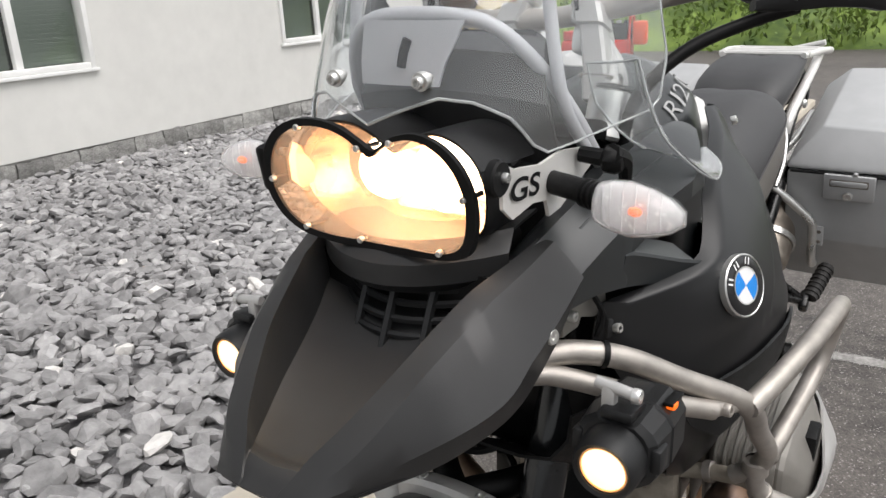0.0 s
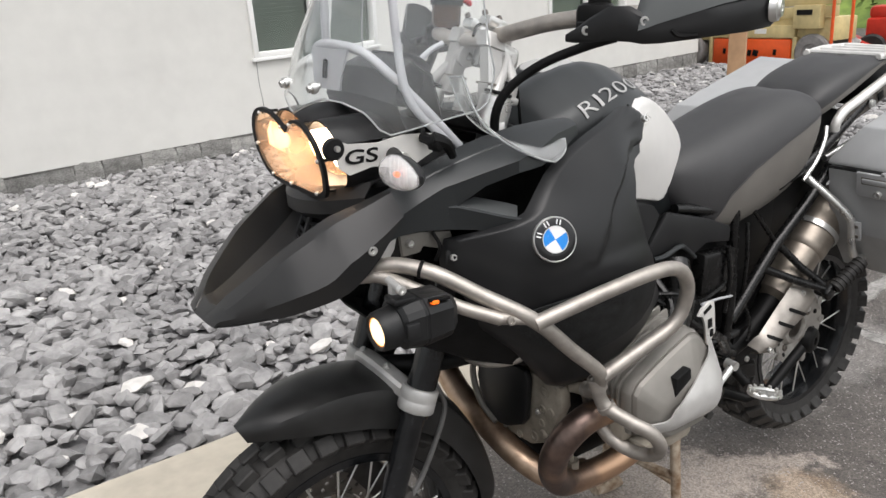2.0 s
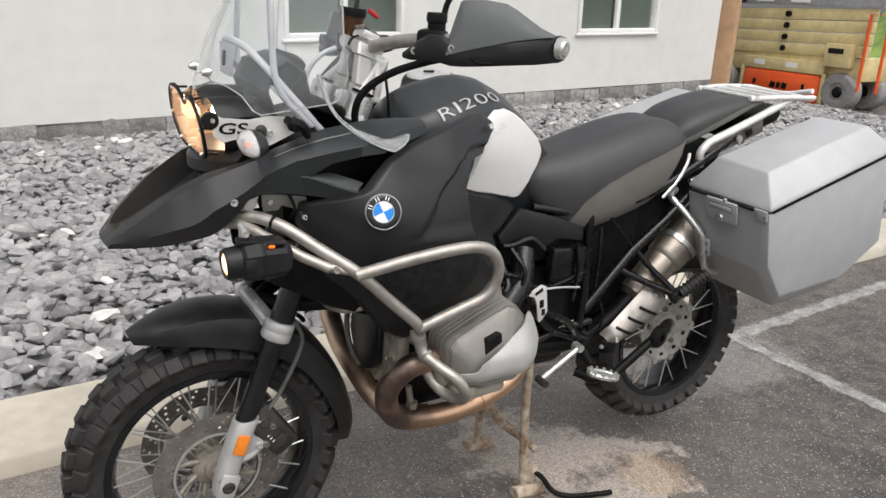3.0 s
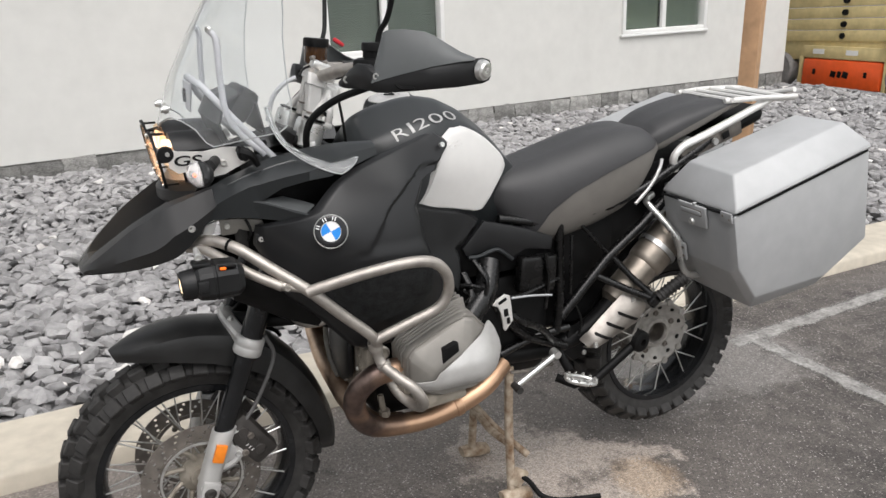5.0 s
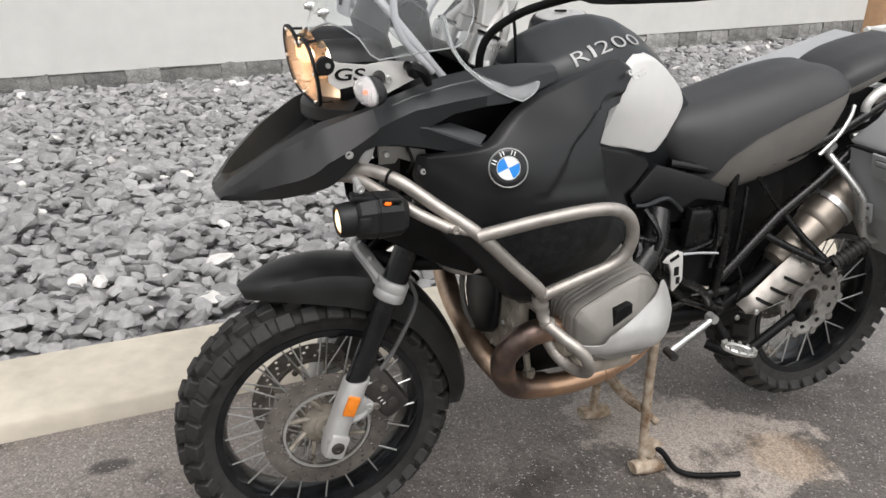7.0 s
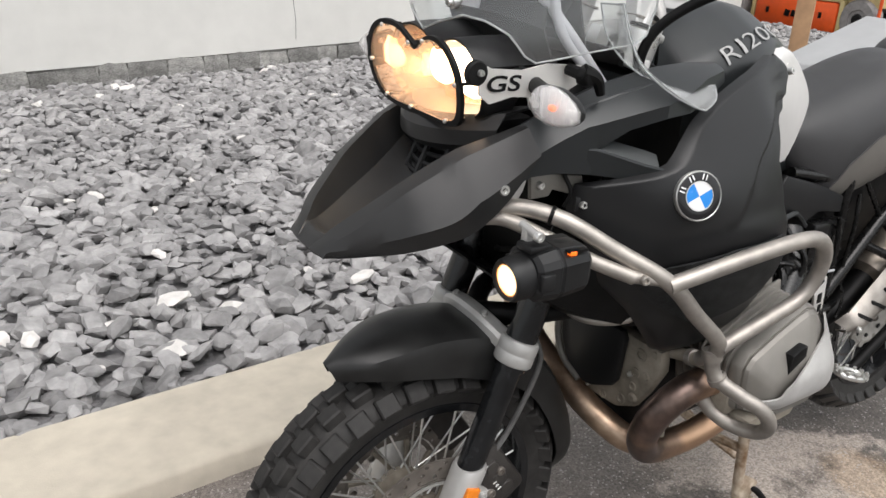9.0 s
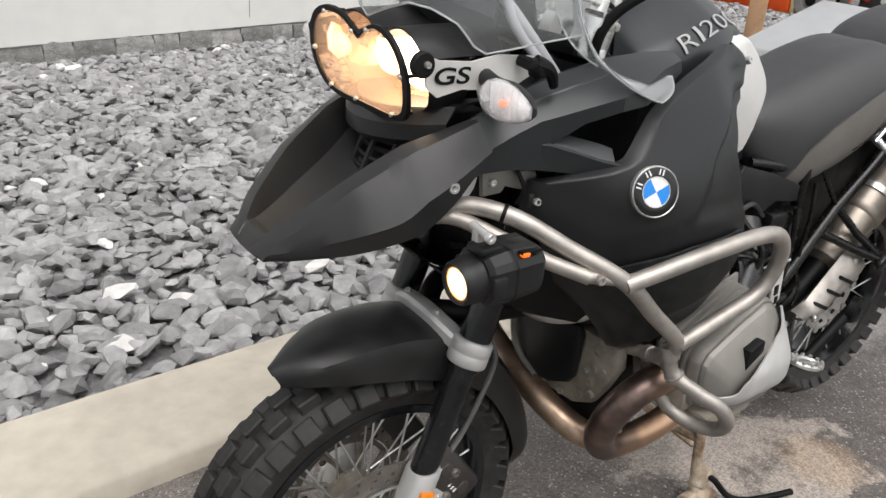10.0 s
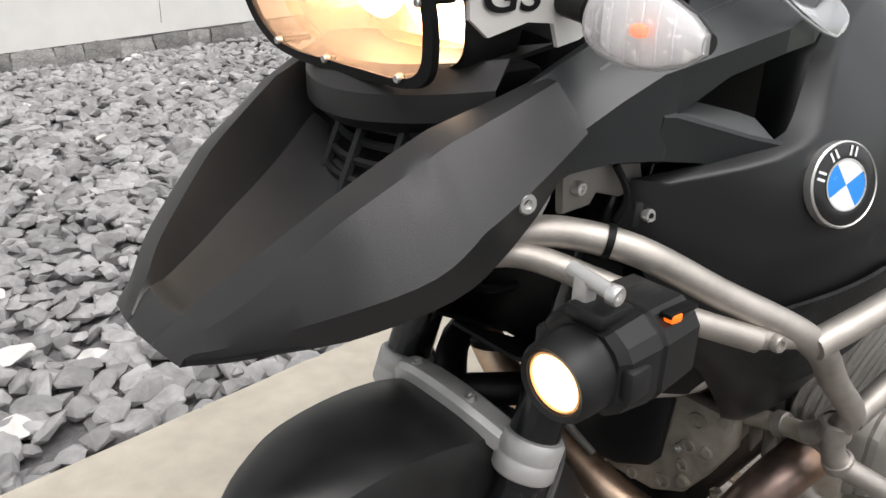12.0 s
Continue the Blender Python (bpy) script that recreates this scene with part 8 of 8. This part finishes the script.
    def edge(t):
        return lerp([(0, 0.014), (0.02, 0.030), (0.06, 0.040), (0.14, 0.054), (0.19, 0.062), (0.215, 0.052), (0.225, 0.032)], t)
    rows = []
    for t in np.linspace(0, 0.225, 24):
        w = edge(t)
        rows.append([o + e * t + g * (w * q + 0.012) + Vector((0, 0.030 * q * q + 0.02 * max(0, (0.03 - t) / 0.03), 0)) for q in np.linspace(-1, 1, 11)])
    sh = part("heat_shield", shell(rows, 0.003), M_STEEL, ex, "stainless heat shield with dark slots")
    X, Z = Vector((0.87, 0, -0.42)).normalized(), Vector((0, -1, 0))
    V = Z.cross(X)
    def on_shield(t, u, v, w):
        p = o + e * t + g * 0.012 + X * u + V * v
        tt = (p - o).dot(e)
        q = ((p - o).dot(g) - 0.012) / max(0.01, edge(tt))
        return Vector((p.x, o.y + 0.030 * q * q + 0.02 * max(0, (0.03 - tt) / 0.03) - 0.0045 - w, p.z))
    for t in (0.058, 0.108, 0.158):
        half = 0.024 + 0.08 * t
        stadium = [(half * math.copysign(1, math.cos(k)) + 0.005 * math.cos(k), 0.005 * math.sin(k)) for k in (2 * math.pi * (i + 0.5) / 12 for i in range(12))]
        b = prism(stadium, lambda u, v, w: Vector((u, v, w)), 0.002)
        bmesh.ops.subdivide_edges(b, edges=[k for k in b.edges if k.calc_length() > 0.03], cuts=5)
        for k in b.verts:
            k.co = on_shield(t, *k.co)
        part("shield_slot", b, M_DULLBLACK, sh, "dark slot")
    for t, q in ((0.018, 0.0), (0.198, 0.55), (0.200, -0.6)):
        bolt(sh, o + e * t + g * (edge(t) * q + 0.012) + Vector((0, 0.030 * q * q - 0.001, 0)), (0, -1, 0), 0.008)
    part("silencer_strap", lathe([(0.062, -0.008), (0.066, -0.008), (0.066, 0.008), (0.062, 0.008)], a + d * 0.33, d, 28), M_BRIGHT, ex)
    # footpegs, heel plates, gear lever
    for s in (-1, 1):
        pg = bmesh.new()
        ring = [(1.072 + 0.050 * math.cos(t), s * (0.240 + 0.028 * math.sin(t)), 0.440 - 0.016 * math.cos(t)) for t in np.linspace(0, 2 * math.pi, 15)]
        sweep(ring, 0.007, 8, n=2, bm=pg)
        for k in range(12):
            t = 2 * math.pi * k / 12
            box((1.072 + 0.051 * math.cos(t), s * (0.240 + 0.030 * math.sin(t)), 0.449 - 0.016 * math.cos(t)), (0.008, 0.008, 0.010), 0.002, bm=pg)
        sweep([(1.03, s * 0.240, 0.452), (1.115, s * 0.240, 0.426)], 0.006, 8, smooth=False, bm=pg)
        part("footpeg", pg, M_BRIGHT, BIKE, "toothed steel footpeg")
        part("peg_mount", sweep([(1.07, s * 0.13, 0.48), (1.06, s * 0.20, 0.45)], 0.014, 10, smooth=False), M_DULLBLACK, BIKE)
        part("passenger_peg", sweep([(1.345, s * 0.236, 0.652), (1.38, s * 0.246, 0.680), (1.424, s * 0.256, 0.712)], 0.017, 12, smooth=False), M_RUBBER, BIKE, "black rubber passenger peg")
        part("peg_hanger", box((1.342, s * 0.225, 0.642), (0.05, 0.022, 0.035), 0.008, rot=(0, -40, 0)), M_FRAME, BIKE)
        for q in range(7):
            part("peg_rib", lathe([(0.017, -0.003), (0.0205, -0.002), (0.0205, 0.002), (0.017, 0.003)], Vector((1.345, s * 0.236, 0.652)).lerp(Vector((1.424, s * 0.256, 0.712)), 0.12 + 0.13 * q), (0.079, s * 0.02, 0.060), 12), M_RUBBER, BIKE)
        part("heel_plate", prism([(1.095, 0.47), (1.13, 0.435), (1.175, 0.445), (1.19, 0.50), (1.16, 0.56), (1.11, 0.55)], lambda p, q, w: Vector((p, s * (0.105 + w), q)), 0.012, 0.003), M_DULLBLACK, BIKE)
        bolt(BIKE, (1.168, s * 0.118, 0.457), (0, s, 0), 0.008)
    part("gear_lever", sweep([(1.024, -0.175, 0.508), (0.95, -0.188, 0.480), (0.873, -0.205, 0.455)], 0.0095, 10, smooth=False), M_BRIGHT, BIKE, "bright gear lever")
    part("gear_toe", sweep([(0.868, -0.195, 0.453), (0.866, -0.235, 0.452)], 0.011, 10, smooth=False), M_RUBBER, BIKE)
    part("gear_pivot", lathe([(0, 0.008), (0.012, 0.008), (0.014, -0.02)], (1.024, -0.178, 0.508), (0, -1, 0), 16), M_BRIGHT, BIKE)
    part("gear_rod", sweep([(0.86, -0.185, 0.490), (0.92, -0.18, 0.478), (1.03, -0.15, 0.462)], 0.005, 8, smooth=False), M_DISC, BIKE)
    part("side_stand", sweep([(1.06, -0.13, 0.40), (1.10, -0.17, 0.385), (1.162, -0.195, 0.401), (1.31, -0.20, 0.500)], 0.014, 10, smooth=False), M_DULLBLACK, BIKE, "folded black side stand")
    part("side_stand_foot", lathe([(0.012, 0.014), (0.026, 0.014), (0.034, 0.008), (0.036, -0.008), (0.012, -0.012)], (1.315, -0.205, 0.500), (0.2, -1, 0), 14, closed=True), M_DULLBLACK, BIKE)


def centre_stand():
    cs = bmesh.new()
    for s in (-1, 1):
        sweep([(0.905, s * 0.105, 0.46), (0.902, s * 0.112, 0.30), (0.905, s * 0.128, 0.10), (0.905, s * 0.137, 0.035)], 0.0135, 10, bm=cs)
    sweep([(0.903, -0.116, 0.20), (0.903, 0.0, 0.185), (0.903, 0.116, 0.20)], 0.012, 8, bm=cs)
    st = part("centre_stand", cs, M_RUST, BIKE, "mud-caked rusty centre stand, deployed")
    for s in (-1, 1):
        ft = bmesh.new()
        rings = []
        for t in np.linspace(0, 1, 6):
            rings.append([Vector((0.865 + 0.10 * t + 0.004, s * 0.14 + 0.024 * math.cos(a), 0.018 + (0.016 + 0.010 * math.sin(t * 3)) * math.sin(a) + 0.010 * (1 - t))) for a in (2 * math.pi * k / 10 for k in range(10))])
        part("stand_foot", loft(rings, ft), M_RUST, st, "sand-caked stand foot")
    part("stand_spring", sweep([(0.90, 0.10, 0.22), (0.96, 0.05, 0.14), (1.03, -0.03, 0.07)], 0.012, 8), M_RUST, st)
    part("stand_lever", sweep([(0.915, -0.132, 0.10), (0.955, -0.155, 0.072), (0.985, -0.185, 0.028), (1.03, -0.215, 0.016), (1.10, -0.245, 0.020), (1.155, -0.262, 0.022)], 0.0085, 10), M_DULLBLACK, st, "black foot lever of the stand")
    part("stand_lever_plate", box((0.925, -0.140, 0.085), (0.05, 0.02, 0.06), 0.006, rot=(0, 35, 0)), M_RUST, st)


def rack():
    g = None
    for s in (-1, 1):
        rk = bmesh.new()
        y = s * 0.135
        sweep([(1.478, y * 0.82, 1.005), (1.463, y * 0.88, 1.045), (1.488, y * 0.90, 1.077), (1.54, y * 0.90, 1.096), (1.66, y * 0.88, 1.134), (1.771, y * 0.87, 1.173), (1.86, y * 0.84, 1.203)], 0.0125, 10, bm=rk)
        if g is None:
            g = part("luggage_rack", rk, M_RACK, BIKE, "bright steel tail rack with grab rails")
        else:
            part("grab_rail", rk, M_RACK, g)
    pl = bmesh.new()
    for s in (-1, 1):
        sweep([(1.66, s * 0.105, 1.203), (1.78, s * 0.125, 1.207), (1.93, s * 0.130, 1.203), (1.96, s * 0.10, 1.200)], 0.0085, 10, bm=pl)
        sweep([(1.84, s * 0.125, 1.203), (1.93, s * 0.130, 1.200)], 0.0085, 10, smooth=False, bm=pl)
    for x in (1.68, 1.75, 1.82, 1.89):
        sweep([(x, -0.118, 1.206), (x, 0.118, 1.206)], 0.0075, 8, smooth=False, bm=pl)
    sweep([(1.955, -0.11, 1.222), (1.962, 0.0, 1.198), (1.955, 0.11, 1.200)], 0.0085, 10, bm=pl)
    part("rack_grid", pl, M_RACK, g, "bright rack bars")
    lk = bmesh.new()
    box((1.61, -0.112, 1.092), (0.25, 0.016, 0.062), 0.008, rot=(0, -17, 0), bm=lk)
    part("seat_lock", lk, M_DISC, g, "grey seat lock plate")
    part("lock_barrel", lathe([(0, 0.008), (0.010, 0.008), (0.012, 0.0)], (1.615, -0.126, 1.085), (0, -1, 0), 14), M_BRIGHT, g)
    part("lock_opening", box((1.660, -0.126, 1.102), (0.026, 0.004, 0.022), 0.003, rot=(0, -20, 0)), M_DULLBLACK, g)
    part("tail_unit", box((1.76, 0, 1.12), (0.22, 0.17, 0.06), 0.03, rot=(0, -18, 0)), M_DULLBLACK, BIKE)
    for s in (-1, 1):
        part("seat_trim", sweep([(1.315, s * 0.135, 0.925), (1.362, s * 0.138, 0.972), (1.398, s * 0.132, 1.020), (1.412, s * 0.124, 1.05)], 0.0055, 8), M_BRIGHT, BIKE, "bright trim beside the seat")
        pr = bmesh.new()
        sweep([(1.42, s * 0.085, 0.930), (1.385, s * 0.100, 0.918), (1.384, s * 0.118, 0.906), (1.402, s * 0.158, 0.872), (1.424, s * 0.203, 0.826), (1.434, s * 0.212, 0.795), (1.448, s * 0.212, 0.735), (1.485, s * 0.212, 0.695), (1.62, s * 0.20, 0.68)], 0.0105, 10, n=4, bm=pr)
        sweep([(1.46, s * 0.10, 0.955), (1.62, s * 0.12, 1.00), (1.78, s * 0.125, 1.04)], 0.010, 10, bm=pr)
        part("case_carrier", pr, M_BRIGHT, BIKE, "steel case carrier tube")


def luggage_case(s):
    """Aluminium side case: body leaning back with chamfered foot, lid with four sloping sides, clasp and lock."""
    y1, yb, y0 = 0.440, 0.405, 0.140
    outer = [(1.401, 0.949), (1.440, 0.796), (1.518, 0.695), (1.797, 0.715), (1.959, 0.812), (1.909, 1.087)]
    lower = [(1.403, 0.949), (1.446, 0.772), (1.545, 0.645), (1.805, 0.672), (1.968, 0.790), (1.909, 1.087)]
    inner = [(1.414, 0.946), (1.455, 0.772), (1.555, 0.645), (1.805, 0.672), (1.968, 0.790), (1.909, 1.087)]
    bm = loft([[Vector((x, s * y, z)) for x, z in ring] for ring, y in ((outer, y1), (lower, yb), (inner, y0))])
    bmesh.ops.recalc_face_normals(bm, faces=bm.faces)
    bmesh.ops.bevel(bm, geom=bm.edges[:], offset=0.005, segments=2, affect="EDGES", profile=0.5)
    case = part("side_case", bm, M_ALU, BIKE, "grey aluminium side case with lid and clasp")
    g = 0.007
    low = [(1.400, y1 + 0.003, 0.949 + g), (1.911, y1 + 0.003, 1.087 + g), (1.911, y0 - 0.003, 1.087 + g), (1.412, y0 - 0.003, 0.946 + g)]
    brim = [(x + dx, y + dy, z + 0.012) for (x, y, z), dx, dy in zip(low, (0.002, -0.001, -0.001, 0.002), (0, 0, 0, 0))]
    top = [(1.438, y1 - 0.056, 1.053), (1.852, y1 - 0.056, 1.165), (1.866, y0 + 0.060, 1.160), (1.445, y0 + 0.064, 1.057)]
    lid = loft([[Vector((x, s * y, z)) for x, y, z in ring] for ring in (low, brim, top)])
    bmesh.ops.recalc_face_normals(lid, faces=lid.faces)
    bmesh.ops.bevel(lid, geom=lid.edges[:], offset=0.006, segments=2, affect="EDGES", profile=0.5)
    lo = part("case_lid", lid, M_ALU, case, "bevelled aluminium lid")
    up = Vector((-0.2475, 0, 0.969))
    d = Vector((0, s, 0))
    nrm = Vector((-0.969, 0, -0.2475))
    c = Vector((1.4085, s * 0.281, 0.920))

    def plate(name, off, w, h, t, material, parent, bev=0.004, push=0.0, label=""):
        b = box((0, 0, 0), (w, h, t), bev)
        q = c + d * off[0] + up * off[1] + nrm * (0.004 + push)
        M = Matrix(((d.x, up.x, nrm.x, q.x), (d.y, up.y, nrm.y, q.y), (d.z, up.z, nrm.z, q.z), (0, 0, 0, 1)))
        o = bmesh.new()
        put(b, o, M)
        return part(name, o, material, parent, label)

    cl = plate("clasp", (0.0, 0.0), 0.112, 0.066, 0.010, M_ALU, case, label="metal clasp with key lock")
    plate("clasp_recess", (0.0, 0.012), 0.088, 0.024, 0.0115, M_DISC, cl)
    plate("clasp_handle", (0.0, 0.012), 0.080, 0.014, 0.018, M_ALU, cl)
    plate("clasp_pin", (0.012, 0.036), 0.010, 0.008, 0.010, M_ALU, cl, 0.002)
    q = c + up * -0.020 + nrm * 0.010
    part("key_lock", lathe([(0, 0.003), (0.004, 0.003), (0.005, 0.006), (0.009, 0.006), (0.011, 0.002), (0.012, -0.006)], q, nrm, 18), M_BRIGHT, cl)
    hg = plate("hinge", (0.134, 0.026), 0.042, 0.030, 0.006, M_ALU, case, 0.002)
    for k in (-0.012, 0.012):
        bolt(hg, c + d * (0.134 + k) + up * (0.026 - 0.3 * k) + nrm * 0.006, nrm, 0.004, M_DISC, h=0.002)
    plate("lid_seam", (0.01, 0.030), 0.285, 0.005, 0.007, M_DULLBLACK, case, 0.001, -0.006)
    sm = box((0, 0, 0), (0.505, 0.004, 0.006))
    o = bmesh.new()
    put(sm, o, Matrix.Translation((1.656, s * (y1 + 0.0006), 1.0215)) @ Matrix.Rotation(radians(-15.1), 4, "Y"))
    part("lid_gap", o, M_DULLBLACK, case, "dark gap under the lid")
    sb = plate("side_bracket", (-0.062, -0.140), 0.034, 0.056, 0.008, M_ALU, case, 0.003)
    for k in (-0.014, 0.014):
        bolt(sb, c + d * -0.055 + up * (-0.140 + k) + nrm * 0.008, nrm, 0.005, M_DISC, h=0.002)
    return case


seats()
engine()
crash_bars()
rear_end()
centre_stand()
rack()
luggage_case(-1)
luggage_case(1)
